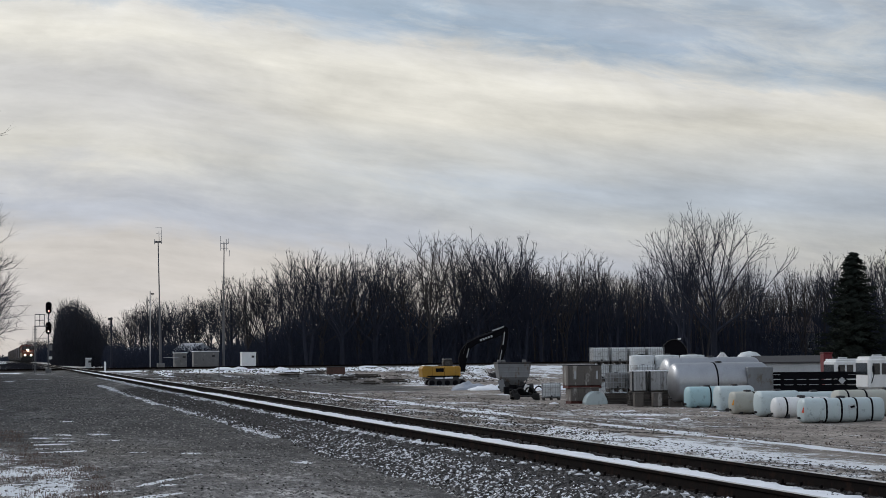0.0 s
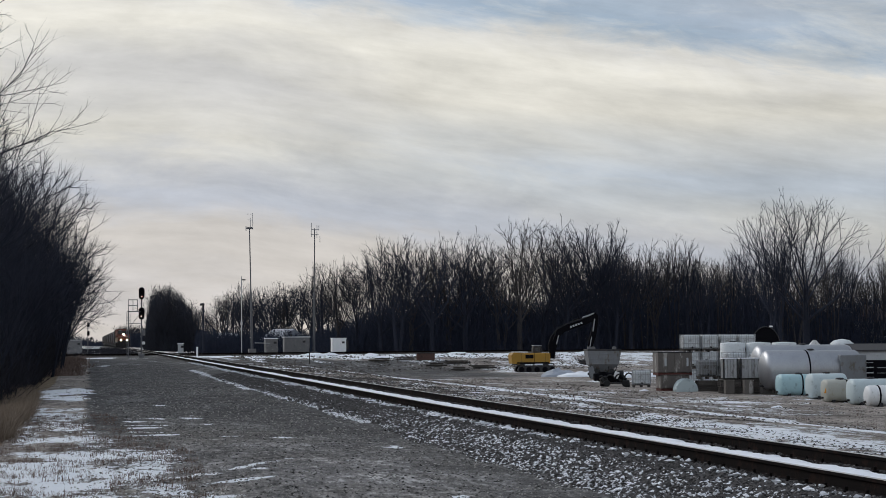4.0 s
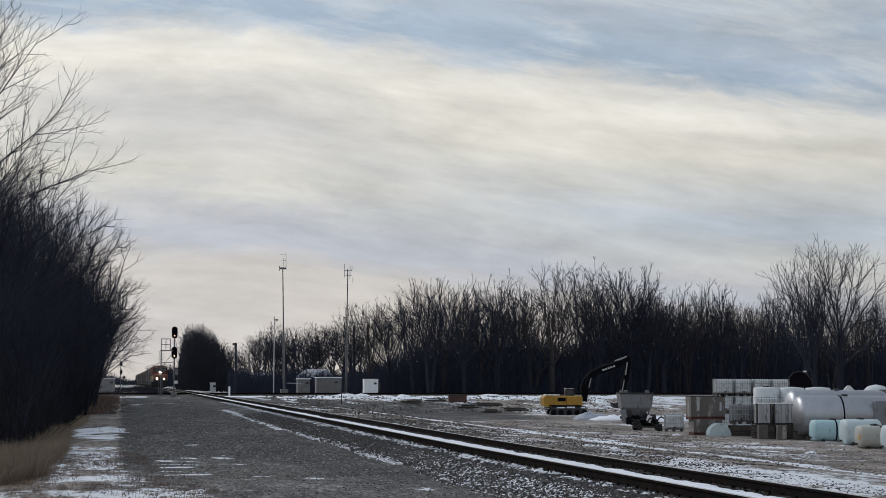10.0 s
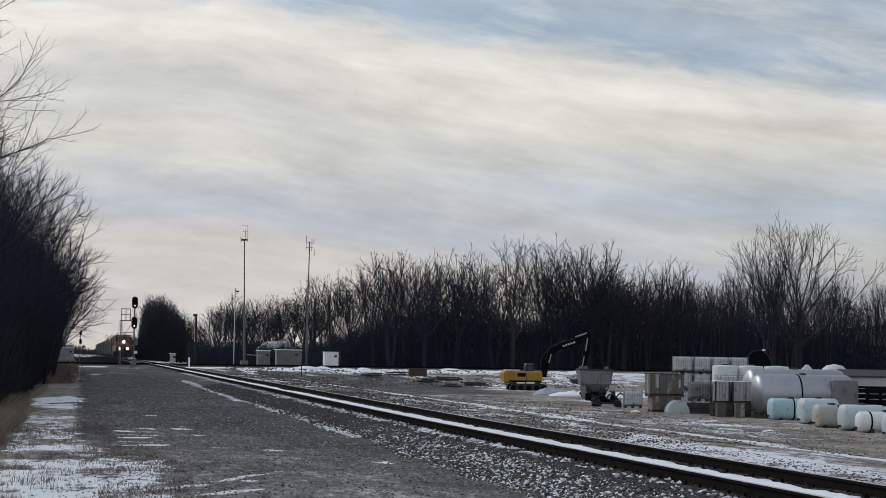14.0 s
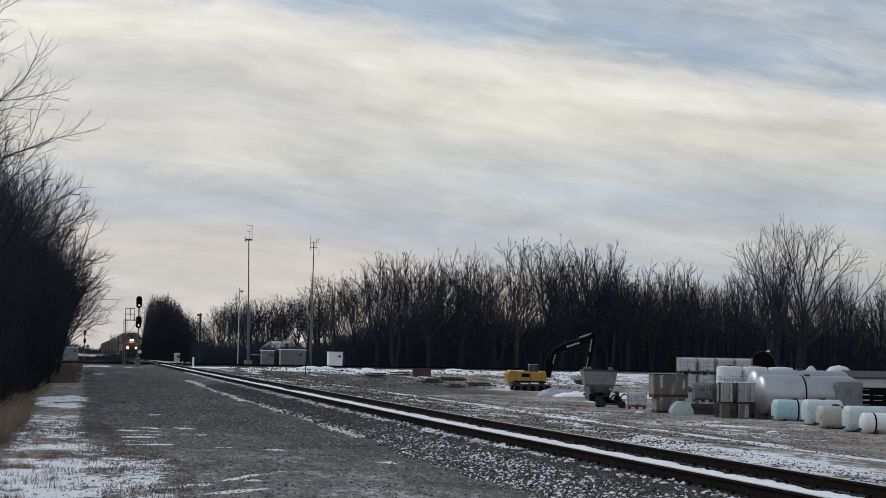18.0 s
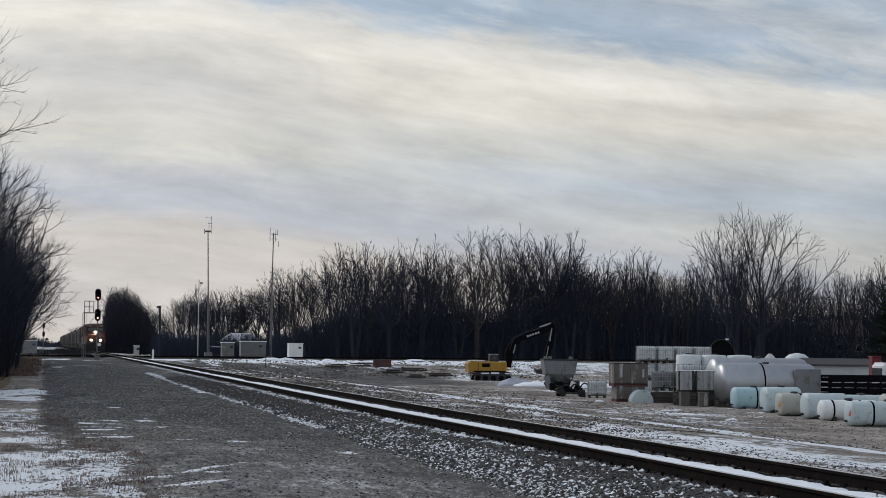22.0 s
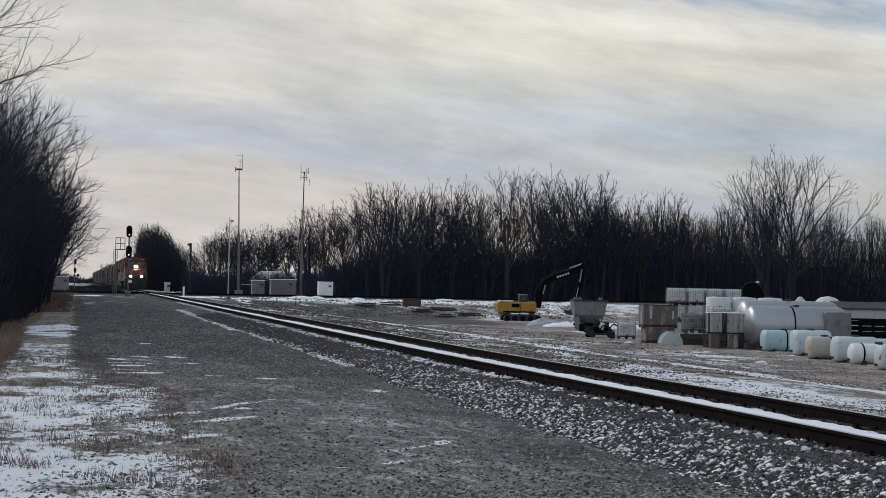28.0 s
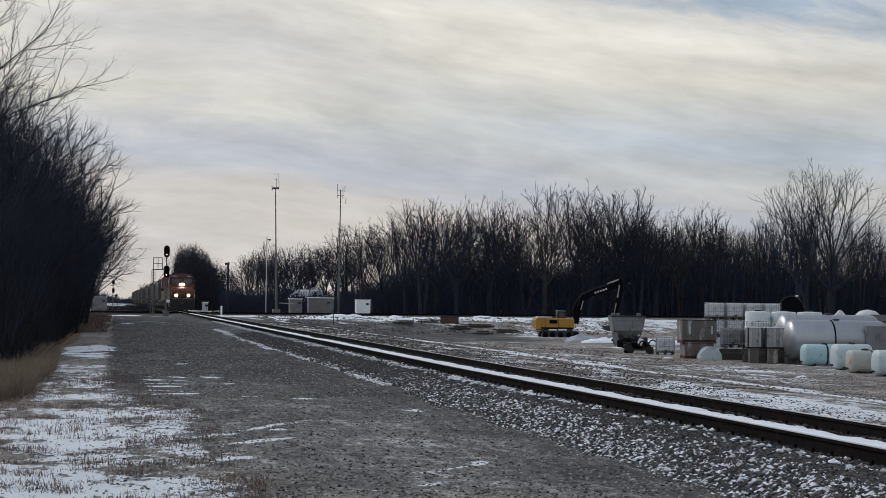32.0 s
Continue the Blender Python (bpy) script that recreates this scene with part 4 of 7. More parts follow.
def wood_tree(k, shape):
    """The kinds of tree in the far wood, about 13 m high: fan-shaped, forked, slender, and many-stemmed."""
    rnd = random.Random(900 + k)
    lean = (rnd.uniform(-0.05, 0.05), rnd.uniform(-0.05, 0.05))
    if shape == "fan":
        lines, size = [stem(rnd, rnd.uniform(3.4, 4.4), 7, lean)], (9, 50, 8.0, 0.85, 2)
    elif shape == "forked":
        lines, size = [stem(rnd, 4.4, 7, (-0.10, 0.02), -0.2), stem(rnd, 4.0, 7, (0.13, -0.02), 0.25)], (6, 42, 7.6, 0.85, 2)
    elif shape == "slender":
        lines, size = [stem(rnd, 7.4, 11, lean)], (9, 30, 4.6, 0.7, 2)
    else:
        lines, size = [stem(rnd, rnd.uniform(4.5, 7), 8, (0.09 * math.cos(a), 0.09 * math.sin(a)), 0.4 * math.cos(a), 0.4 * math.sin(a)) for a in (0.3, 2.2, 4.4)], (4, 24, 5.0, 0.8, 2)
    mat = (BARK, BARK, BARK_PALE, BARK, BARK_BROWN)[k % 5] if shape in ("fan", "forked") else (BARK, BARK_BROWN, BARK_PALE)[k % 3]
    label = {"fan": "tall bare tree with a fan-shaped winter crown", "forked": "tall bare tree with a forked trunk", "slender": "slender bare tree in a winter wood"}.get(shape, "bare tree with several thin trunks")
    return grow_tree("tree", label, mat, 900 + k, lines, 13.4, *size, 0.017, 3, 0.6, 1.93, 0.045, 42, group="trees of the far wood")


def scaled(x, y, z, turn, s, sz=None):
    return pose(x, y, z, 0, 0, turn) @ Matrix.Diagonal((s, s, sz or s, 1))


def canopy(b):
    """The woods' height as a slope above the eye, by the bearing b = x / y, fitted to the skyline seen from the camera.
    """
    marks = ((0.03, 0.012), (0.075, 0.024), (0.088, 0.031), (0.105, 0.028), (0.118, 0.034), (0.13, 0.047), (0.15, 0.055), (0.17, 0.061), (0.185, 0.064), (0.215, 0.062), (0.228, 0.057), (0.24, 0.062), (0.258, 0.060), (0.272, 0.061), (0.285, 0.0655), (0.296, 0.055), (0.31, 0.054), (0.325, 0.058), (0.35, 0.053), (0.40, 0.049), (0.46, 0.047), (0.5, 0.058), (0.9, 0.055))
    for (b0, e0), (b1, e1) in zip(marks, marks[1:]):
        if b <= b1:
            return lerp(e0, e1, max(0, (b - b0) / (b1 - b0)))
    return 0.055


def far_woods():
    rnd = random.Random(21)
    kinds = {"fan": [wood_tree(k, "fan") for k in range(4)], "forked": [wood_tree(5 + k, "forked") for k in range(3)], "slender": [wood_tree(10 + k, "slender") for k in range(3)], "bunch": [wood_tree(15 + k, "bunch") for k in range(3)]}
    used = set()

    def plant(shape, m):
        i = rnd.randrange(len(kinds[shape]))
        model = kinds[shape][i]
        if (shape, i) in used:
            copy_thing(model, m)
        else:
            used.add((shape, i))
            model.matrix_basis = m

    def spot(b, y):
        low = cross_y(b * y) + 9
        return max(y, low + rnd.uniform(0, 8))

    # the high left part of the wood: broad crowns at the front, close together
    for k in range(17):
        b = 0.130 + 0.172 * (k + rnd.uniform(0.25, 0.75)) / 17
        y = spot(b, rnd.uniform(238, 252))
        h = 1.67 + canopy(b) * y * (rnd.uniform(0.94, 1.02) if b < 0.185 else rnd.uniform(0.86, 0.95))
        plant("fan" if k % 3 else "forked", scaled(b * y, y, ground_z(b * y, y) - 0.1, rnd.uniform(0, 360), h / 13.4 * rnd.uniform(1.0, 1.15), h / 13.4))
    for k in range(15):
        b = 0.124 + 0.18 * (k + rnd.uniform(0.1, 0.9)) / 15
        y = spot(b, rnd.uniform(262, 300))
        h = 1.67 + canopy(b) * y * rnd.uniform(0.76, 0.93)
        plant(("fan", "bunch", "slender", "forked")[k % 4], scaled(b * y, y, ground_z(b * y, y) - 0.1, rnd.uniform(0, 360), h / 13.4 * 0.95, h / 13.4))
    # the lower right part: slender upright trees and bunches of thin trunks
    for row, (count, d0, d1) in enumerate(((46, 240, 262), (30, 266, 320))):
        for k in range(count):
            b = 0.288 + (0.55 - 0.288) * (k + rnd.uniform(0.1, 0.9)) / count
            y = spot(b, rnd.uniform(d0, d1)) + 8 * row
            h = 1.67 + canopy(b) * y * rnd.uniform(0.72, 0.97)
            plant(("slender", "bunch", "slender", "bunch", "forked")[k % 5], scaled(b * y, y, ground_z(b * y, y) - 0.1, rnd.uniform(0, 360), h / 13.4 * rnd.uniform(0.8, 1.0), h / 13.4))
    # lower trees behind the masts, round-headed ones among them, and the clump beside the far track
    for b, e, y in ((0.0815, 0.030, 300), (0.0875, 0.0325, 306), (0.106, 0.028, 310), (0.1125, 0.0285, 316), (0.118, 0.034, 300), (0.123, 0.040, 296)):
        h = 1.67 + e * y
        plant("fan", scaled(b * y, y, 0.3, rnd.uniform(0, 360), h / 13.4 * 1.0, h / 13.4))
    for k in range(22):
        b = rnd.uniform(0.064, 0.128)
        y = rnd.uniform(310, 380)
        h = 1.67 + (0.020 + 0.006 * rnd.random()) * y
        plant(("bunch", "fan")[k % 2], scaled(b * y, y, 0.3, rnd.uniform(0, 360), h / 13.4 * 1.25, h / 13.4))
    for k in range(16):
        y = rnd.uniform(378, 420)
        b = 0.0345 + 0.031 * (k + rnd.random()) / 16
        h = (1.67 + 0.0335 * y * (1 - max(0, b - 0.043) / 0.055)) * rnd.uniform(0.62, 0.82)
        plant("bunch", scaled(b * y, y, 0.3, rnd.uniform(0, 360), h / 13.4 * 1.25, h / 13.4))
    for k in range(26):
        y = rnd.uniform(650, 1000)
        b = rnd.uniform(0.013, 0.03) if k % 2 else rnd.uniform(-0.03, -0.006)
        h = 9.0 + rnd.uniform(-2, 2)
        plant("bunch", scaled(b * y, y, 1.0, rnd.uniform(0, 360), h / 13.4 * 1.6, h / 13.4))


far_woods()


def thicket(name, label, spots, seed, count, height, thick, mat, lean=0.6):
    """Tangled undergrowth: many tapered twigs that stand and lean at every angle. spots(rnd) gives x, y, ground and height there."""
    rnd = random.Random(seed)
    verts, faces = [], []
    for k in range(count):
        x, y, z, top = spots(rnd)
        top *= 0.5 + 0.5 * rnd.random()
        z0 = z + top * rnd.random() ** 1.35 * 0.9
        ln = min(height * rnd.uniform(0.35, 1.0), max(0.4, (z + top - z0) * rnd.uniform(0.5, 1.15)))
        d = Vector((rnd.gauss(0, lean), rnd.gauss(0, lean), 1)).normalized()
        u = d.orthogonal().normalized()
        w = d.cross(u)
        r = thick * rnd.uniform(0.5, 1.3)
        i = len(verts)
        p = Vector((x, y, z0))
        a = rnd.uniform(0, 6.3)
        verts += [tuple(p + (u * math.cos(a + t) + w * math.sin(a + t)) * r) for t in (0, 2.1, 4.2)] + [tuple(p + d * ln)]
        faces += [(i, i + 1, i + 3), (i + 1, i + 2, i + 3), (i + 2, i, i + 3)]
    me = bpy.data.meshes.new(name)
    me.from_pydata(verts, [], faces)
    me.materials.append(mat)
    tagged(new(name, me), label, "undergrowth", kind="stuff")


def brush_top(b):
    """The undergrowth's share of the wood's height, fitted to the camera's view: a low start on the open side, a dark
    shoulder, then gaps between the trees.
    """
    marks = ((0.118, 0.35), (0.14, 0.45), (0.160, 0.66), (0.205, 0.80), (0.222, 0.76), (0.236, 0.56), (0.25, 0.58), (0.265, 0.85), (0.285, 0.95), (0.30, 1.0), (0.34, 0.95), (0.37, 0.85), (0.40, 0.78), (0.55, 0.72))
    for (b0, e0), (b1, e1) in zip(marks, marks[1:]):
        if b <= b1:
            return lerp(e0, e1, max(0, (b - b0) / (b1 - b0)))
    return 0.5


def wood_floor(rnd):
    b = rnd.uniform(0.118, 0.54)
    y = rnd.uniform(240, 330)
    y = max(y, cross_y(b * y) + rnd.uniform(8, 36))
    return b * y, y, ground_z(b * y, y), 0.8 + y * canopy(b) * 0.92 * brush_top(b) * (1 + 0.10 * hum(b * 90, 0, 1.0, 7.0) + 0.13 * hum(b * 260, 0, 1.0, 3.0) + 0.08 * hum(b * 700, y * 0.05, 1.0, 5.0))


def clump_floor(rnd):
    y = rnd.uniform(374, 420)
    b = rnd.uniform(0.0290, 0.066)
    side = (0.037 - b) / 0.0088 if b < 0.037 else max(0.0, b - 0.040) / 0.022
    return b * y, y, 0.3, (1.67 + 0.0345 * y) * max(0.25, 1 - side ** (3 if b < 0.037 else 1.9)) * (1 + 0.08 * hum(b * 300, 0, 1.0, 4.0) + 0.07 * hum(b * 1100, 0, 1.0, 9.0))


def gap_floor(rnd):
    y = rnd.uniform(275, 330)
    b = rnd.uniform(0.056, 0.128)
    return b * y, y, 0.3, 1.2 + y * 0.010 * (1 + 0.5 * hum(b * 150, 0, 1.0, 5.0))


def distant_floor(rnd):
    y = rnd.uniform(480, 900)
    side = rnd.random() < 0.5
    x = rnd.uniform(13, 34) if side else -rnd.uniform(7, 30)
    return x, y, 0.9, (6.5 if side else 5.0) * (1 + 0.35 * hum(x, y, 9.0, 2.0))


def horizon_floor(rnd):
    y = rnd.uniform(1000, 1400)
    x = rnd.uniform(-90, 60)
    return x, y, 1.1, 7.5 * (1 + 0.4 * hum(x, 0, 12.0, 2.0)) * (0.55 + 0.45 * min(1, abs(x - 6) / 14))


def trackside_floor(rnd):
    y = rnd.uniform(216, 420)
    x = rnd.uniform(2.2, 5.6) if rnd.random() < 0.35 else rnd.uniform(-12, 2.2)
    return x, y, rise(y) + 0.05, (0.5 if x > 2.2 else 0.22 if x > -2.5 else 2.0) * (1 + 0.5 * hum(x, y, 3.0, 2.0))


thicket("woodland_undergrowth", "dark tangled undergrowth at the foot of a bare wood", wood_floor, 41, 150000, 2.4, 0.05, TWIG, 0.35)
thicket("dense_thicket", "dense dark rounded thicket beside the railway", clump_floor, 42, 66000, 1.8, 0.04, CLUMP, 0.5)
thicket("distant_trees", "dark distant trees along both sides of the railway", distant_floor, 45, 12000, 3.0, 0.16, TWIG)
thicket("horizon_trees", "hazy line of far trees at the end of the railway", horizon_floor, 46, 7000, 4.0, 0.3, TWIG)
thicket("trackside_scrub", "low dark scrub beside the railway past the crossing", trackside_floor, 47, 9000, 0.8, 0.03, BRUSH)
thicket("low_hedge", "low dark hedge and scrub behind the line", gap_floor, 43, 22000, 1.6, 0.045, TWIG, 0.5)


def lone_tree():
    """The large tree that stands before the wood: a broad crown on a short thick trunk, and its leaning neighbour."""
    rnd = random.Random(142)
    t = grow_tree("tree", "large bare spreading tree standing before the wood", BARK, 142, [stem(rnd, 7.4, 10, (0.0, 0.0), sway=0.01)], 20.0, 11, 54, 10.8, 0.8, 2, 0.0165, 2, 0.7, 1.9, 0.045, 40)
    t.matrix_basis = pose(76.6, 190, ground_z(76.6, 190) - 0.2)
    u = grow_tree("tree", "leaning bare tree beside the large one", BARK, 78, [stem(rnd, 6.0, 8, (-0.13, 0.0), sway=0.01), stem(rnd, 5.0, 7, (0.0, 0.05), 0.5, sway=0.01)], 19.0, 4, 24, 10.8, 0.8, 2, 0.0165, 2, 0.8, 1.95, 0.02, 36)
    u.matrix_basis = pose(73.6, 191, ground_z(73.6, 191) - 0.2)


lone_tree()


def spruce():
    rnd = random.Random(61)
    t = thing("spruce_tree", "dark green spruce with drooping boughs", "tree", pose(63.9, 130, YARD, 0, 0, 0))
    part("trunk", Geo().tube((0, 0, -0.2), (0, 0, 10.4), 0.2, 0.02, 8), BARK, t)
    crown = Limbs(rnd)
    for k in range(520):
        h = 0.6 + 10.0 * (k / 520)
        reach = 4.3 * (1 - h / 11.0) ** 0.75 * rnd.uniform(0.55, 1.08)
        a = rnd.uniform(0, 6.283)
        out = Vector((math.cos(a), math.sin(a), 0))
        p = Vector((0, 0, h))
        for s in range(5):
            q = p + out * (reach / 5) + Vector((0, 0, (0.02 - 0.06 * s if s < 4 else 0.12) * reach * 0.5))
            crown.rod(p, q, 0.03, 0.02)
            for c in range(9):
                side = Vector((-out.y, out.x, 0)) * rnd.choice((-1, 1))
                e = p.lerp(q, rnd.random())
                f = e + (side * rnd.uniform(0.2, 0.7) + out * rnd.uniform(0.1, 0.5) + Vector((0, 0, rnd.uniform(-0.35, 0.08)))) * (0.3 + 0.16 * reach)
                crown.rod(e, f, rnd.uniform(0.03, 0.06), 0.006)
            p = q
    ob = new("crown", crown.mesh("crown", NEEDLE))
    ob.parent = t


spruce()


# ---- the overgrown verge beside the gravel ----
def verge():
    rnd = random.Random(31)
    models = []
    for k in range(5):
        r2 = random.Random(500 + k)
        stems = [stem(r2, r2.uniform(1.6, 2.6), 6, (0.22 * math.cos(a), 0.22 * math.sin(a)), 0.3 * math.cos(a), 0.3 * math.sin(a)) for a in (0.4, 1.7, 2.9, 4.2, 5.4)]
        models.append(grow_tree("shrub", "bare twiggy shrub on the overgrown verge", BARK, 500 + k, stems, 5.8, 4, 30, 3.2, 0.42, 2, 0.007, 2, 0.55, 2.0, 0.05, 34, "shrub", "shrubs of the verge"))
    first = set()
    for k in range(74):
        y = 47 + 132 * (k / 74) ** 1.05 + rnd.uniform(-1.5, 1.5)
        x = -rnd.uniform(2.3, 4.2) - 6.5 * rnd.random() ** 1.6
        if k % 4 == 0:
            x = -rnd.uniform(2.0, 3.0)
        x -= 1.6 * smoothstep(120, 165, y)
        s = (0.75 + 0.55 * smoothstep(50, 120, y)) * rnd.uniform(0.8, 1.2) * (1.0 if x > -4 else 1.15)
        m = scaled(x, y, ground_z(x, y) - 0.05, rnd.uniform(0, 360), s)
        i = rnd.randrange(5)
        if i in first:
            copy_thing(models[i], m)
        else:
            first.add(i)
            models[i].matrix_basis = m
    tall = []
    for k in range(4):
        r2 = random.Random(540 + k)
        lean = (r2.uniform(0.04, 0.12), r2.uniform(-0.04, 0.04))
        tall.append(grow_tree("tree", "slender bare tree in the overgrown verge", BARK, 540 + k, [stem(r2, 4.2, 8, lean), stem(r2, 3.4, 7, (-0.1, 0.1), 0.2)], 10.6, 7, 58, 6.6, 0.6, 2, 0.0105, 2, 0.75, 1.95, 0.06, 38, group="trees of the verge"))
    spots = [(-6.0, 63, 0.86), (-4.9, 72, 0.84), (-5.2, 82, 0.88), (-4.6, 92, 0.90), (-5.0, 102, 0.92), (-4.4, 111, 0.95), (-4.6, 121, 0.98), (-4.0, 131, 1.0), (-3.8, 141, 1.02), (-3.4, 150, 1.0), (-3.4, 160, 1.0), (-3.0, 170, 0.95), (-2.8, 180, 0.85),
             (-9.0, 72, 0.9), (-8.5, 88, 1.0), (-9.0, 106, 1.15), (-8.0, 125, 1.2), (-8, 150, 1.2), (-7, 172, 1.15)]
    for k, (x, y, s) in enumerate(spots):
        x -= 1.4 * smoothstep(65, 130, y)
        s *= 1.24 if y < 125 else 1.1
        m = scaled(x, y, ground_z(x, y) - 0.05, rnd.uniform(-50, 50), s)
        if k < 4:
            tall[k].matrix_basis = m
        else:
            copy_thing(tall[k % 4], m)
    # the tree whose long limbs hang out over the verge
    r2 = random.Random(77)
    line = [(0.0, 0.0, 0.0), (0.05, 0.0, 1.2), (0.1, 0.0, 2.4), (0.2, 0.05, 3.6), (0.3, 0.1, 4.8), (0.4, 0.1, 6.0), (0.5, 0.05, 7.2), (0.55, 0.05, 8.4), (0.6, 0.1, 9.6), (0.65, 0.1, 10.8)]
    big = grow_tree("tree", "bare tree with long thin branches over the verge", BARK, 77, [line], 15.4, 18, 66, 6.4, 0.5, 2, 0.0065, 1, 0.5, 2.1, 0.05, 36)
    big.matrix_basis = pose(-6.1, 60, -0.1)

    def floor(r):
        y = 44 + 146 * r.random() ** 0.9
        x = -1.9 - 0.9 * r.random() - 9 * r.random() ** 1.5 - 1.6 * smoothstep(120, 165, y)
        top = (3.2 + 3.4 * smoothstep(45, 120, y)) * (0.40 + 0.60 * smoothstep(-1.6 - 1.6 * smoothstep(120, 165, y), -5.0, x)) * (1 + 0.3 * hum(x, y, 2.5))
        return x, y, ground_z(x, y), top

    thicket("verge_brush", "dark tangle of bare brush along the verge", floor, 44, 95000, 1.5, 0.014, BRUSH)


verge()


def grass_patch(name, label, mat, seed, count, spot, h, lean=0.35, wide=0.008):
    rnd = random.Random(seed)
    verts, faces = [], []
    for k in range(count):
        x, y, s = spot(rnd)
        z = ground_z(x, y)
        for b in range(5):
            ln = h * s * rnd.uniform(0.55, 1.15)
            d = Vector((rnd.gauss(0, lean), rnd.gauss(0, lean), 1)).normalized()
            a = rnd.uniform(0, 6.3)
            u = Vector((math.cos(a), math.sin(a), 0)) * wide
            w = Vector((-u.y, u.x, 0)) * 0.4
            p = Vector((x + rnd.gauss(0, 0.05), y + rnd.gauss(0, 0.05), z - 0.02))
            mid = p + d * ln * 0.55
            tip = p + d * ln + Vector((d.x, d.y, -0.15)) * ln * 0.3
            i = len(verts)
            verts += [tuple(p - u), tuple(p + u), tuple(p + w), tuple(mid - u * 0.7), tuple(mid + u * 0.7), tuple(mid + w), tuple(tip)]
            faces += [(i, i + 1, i + 4, i + 3), (i + 1, i + 2, i + 5, i + 4), (i + 2, i, i + 3, i + 5), (i + 3, i + 4, i + 6), (i + 4, i + 5, i + 6), (i + 5, i + 3, i + 6)]
    me = bpy.data.meshes.new(name)
    me.from_pydata(verts, [], faces)
    me.materials.append(mat)
    tagged(new(name, me), label, "grass", kind="stuff")


def tall_spot(r):
    y = 32 + 27 * r.random() ** 1.1
    edge = -1.45 + 0.25 * hum(0, y, 3.0, 2.0) - 0.5 * smoothstep(36, 31, y) - 0.3 * smoothstep(48, 58, y)
    return edge - 4.5 * r.random() ** 1.3, y, 1.0


def tuft_spot(r):
    while True:
        y, x = 15 + 30 * r.random() ** 1.2, r.uniform(-6, 2.6)
        if hum(x, y, 1.0, 12.0) + 0.9 * hum(x, y, 0.35, 3.0) > 0.12 and x < 0.6 + 0.9 * smoothstep(40, 30, y):
            return x, y, r.uniform(0.5, 1.2)


def far_verge_spot(r):
    y = r.uniform(95, 196)
    return -0.2 + 1.2 * hum(0, y, 8.0) - 5.5 * r.random() ** 0.7, y, r.uniform(0.25, 1.1)


def yard_spot(r):
    y = r.uniform(45, 190)
    return r.uniform(12, 33), y, r.uniform(0.3, 1.0)


grass_patch("tall_dry_grass", "tall tan dry grass beside the gravel", STRAW, 51, 9000, tall_spot, 0.52, 0.4, 0.005)
grass_patch("weed_tufts", "short reddish dead weeds poking through snow", WEED, 52, 6200, tuft_spot, 0.11, 0.3, 0.004)
grass_patch("verge_grass", "dark matted dead grass along the verge", WEED, 53, 3500, far_verge_spot, 0.5, 0.5, 0.02)
grass_patch("yard_weeds", "thin dead weeds on the tan dirt", WEED, 54, 800, yard_spot, 0.15, 0.45, 0.012)


# ---- beside the railway ----
def signal():
    z0 = rise(195)
    s = thing("railway_signal", "railway signal mast with two dark heads and a caged platform", "signal", pose(5.3, 195, z0))
    part("mast", Geo().tube((0, 0, -0.3), (0, 0, 7.3), 0.085, 0.07, 10), GREYPOLE, s)
    part("base", Geo().box(0, 0, 0.15, 0.6, 0.6, 0.5, 0.04), HUTGREY, s)
    for z, lit in ((6.72, SIGNAL_RED), (4.62, SIGNAL_PALE)):
        outline = [(0.31 * math.cos(a), 0.31 * math.sin(a) + (0.32 if math.sin(a) >= 0 else -0.32)) for a in (2 * math.pi * k / 20 for k in range(20))]
        head = part("signal_head", Geo().prism(outline, pose(0, -0.16, z), 0.05).box(0, 0.02, z, 0.34, 0.3, 1.05, 0.05), BLACK, s, "black oval signal head")
        for dz in (0.32, 0.0, -0.32):
            part("hood", Geo().tube((0, -0.16, z + dz), (0, -0.42, z + dz - 0.02), 0.12, 0.13, 12, caps=False), BLACK, head)
            if dz < 0:
                part("lamp", Geo().lathe(((0.01, 0.0), (0.06, 0.01), (0.06, 0.03)), pose(0, -0.24, z + dz, 90)), lit, head, "glowing signal lamp")
    cage = Geo()
    for x in (-1.36, -0.88, -0.42):
        for y in (-0.4, 0.4):
            cage.tube((x, y, 4.86), (x, y, 6.05), 0.03, n=6)
    for z in (5.45, 6.05):
        for y in (-0.4, 0.4):
            cage.tube((-1.36, y, z), (-0.42, y, z), 0.03, n=6)
        cage.tube((-1.36, -0.4, z), (-1.36, 0.4, z), 0.03, n=6)
    part("cage", cage, GREYPOLE, s, "open steel guard rail")
    part("platform", Geo().box(-0.8, 0, 4.83, 1.35, 0.9, 0.09, 0.01), GREYPOLE, s)
    part("post", Geo().tube((-1.36, 0, -0.4), (-1.36, 0, 4.8), 0.06, n=8), GREYPOLE, s)
    ladder = Geo()
    for x in (-1.56, -1.16):
        ladder.tube((x, 0.3, 0), (x, 0.3, 4.8), 0.022, n=5)
    for k in range(15):
        ladder.tube((-1.56, 0.3, 0.3 + 0.3 * k), (-1.16, 0.3, 0.3 + 0.3 * k), 0.016, n=5)
    part("ladder", ladder, GREYPOLE, s)
    brace = Geo().tube((-1.36, 0, 3.6), (-0.1, 0, 3.6), 0.035, n=6).tube((-1.36, 0, 3.0), (-0.1, 0, 4.7), 0.025, n=6)
    part("brace", brace, GREYPOLE, s)
    part("sign", Geo().box(0.24, -0.12, 2.6, 0.3, 0.02, 0.55), HUTGREY, s, "small grey plate")
    part("sign", Geo().box(0.2, -0.12, 1.55, 0.34, 0.02, 0.3), WHITE, s, "small pale plate")


signal()


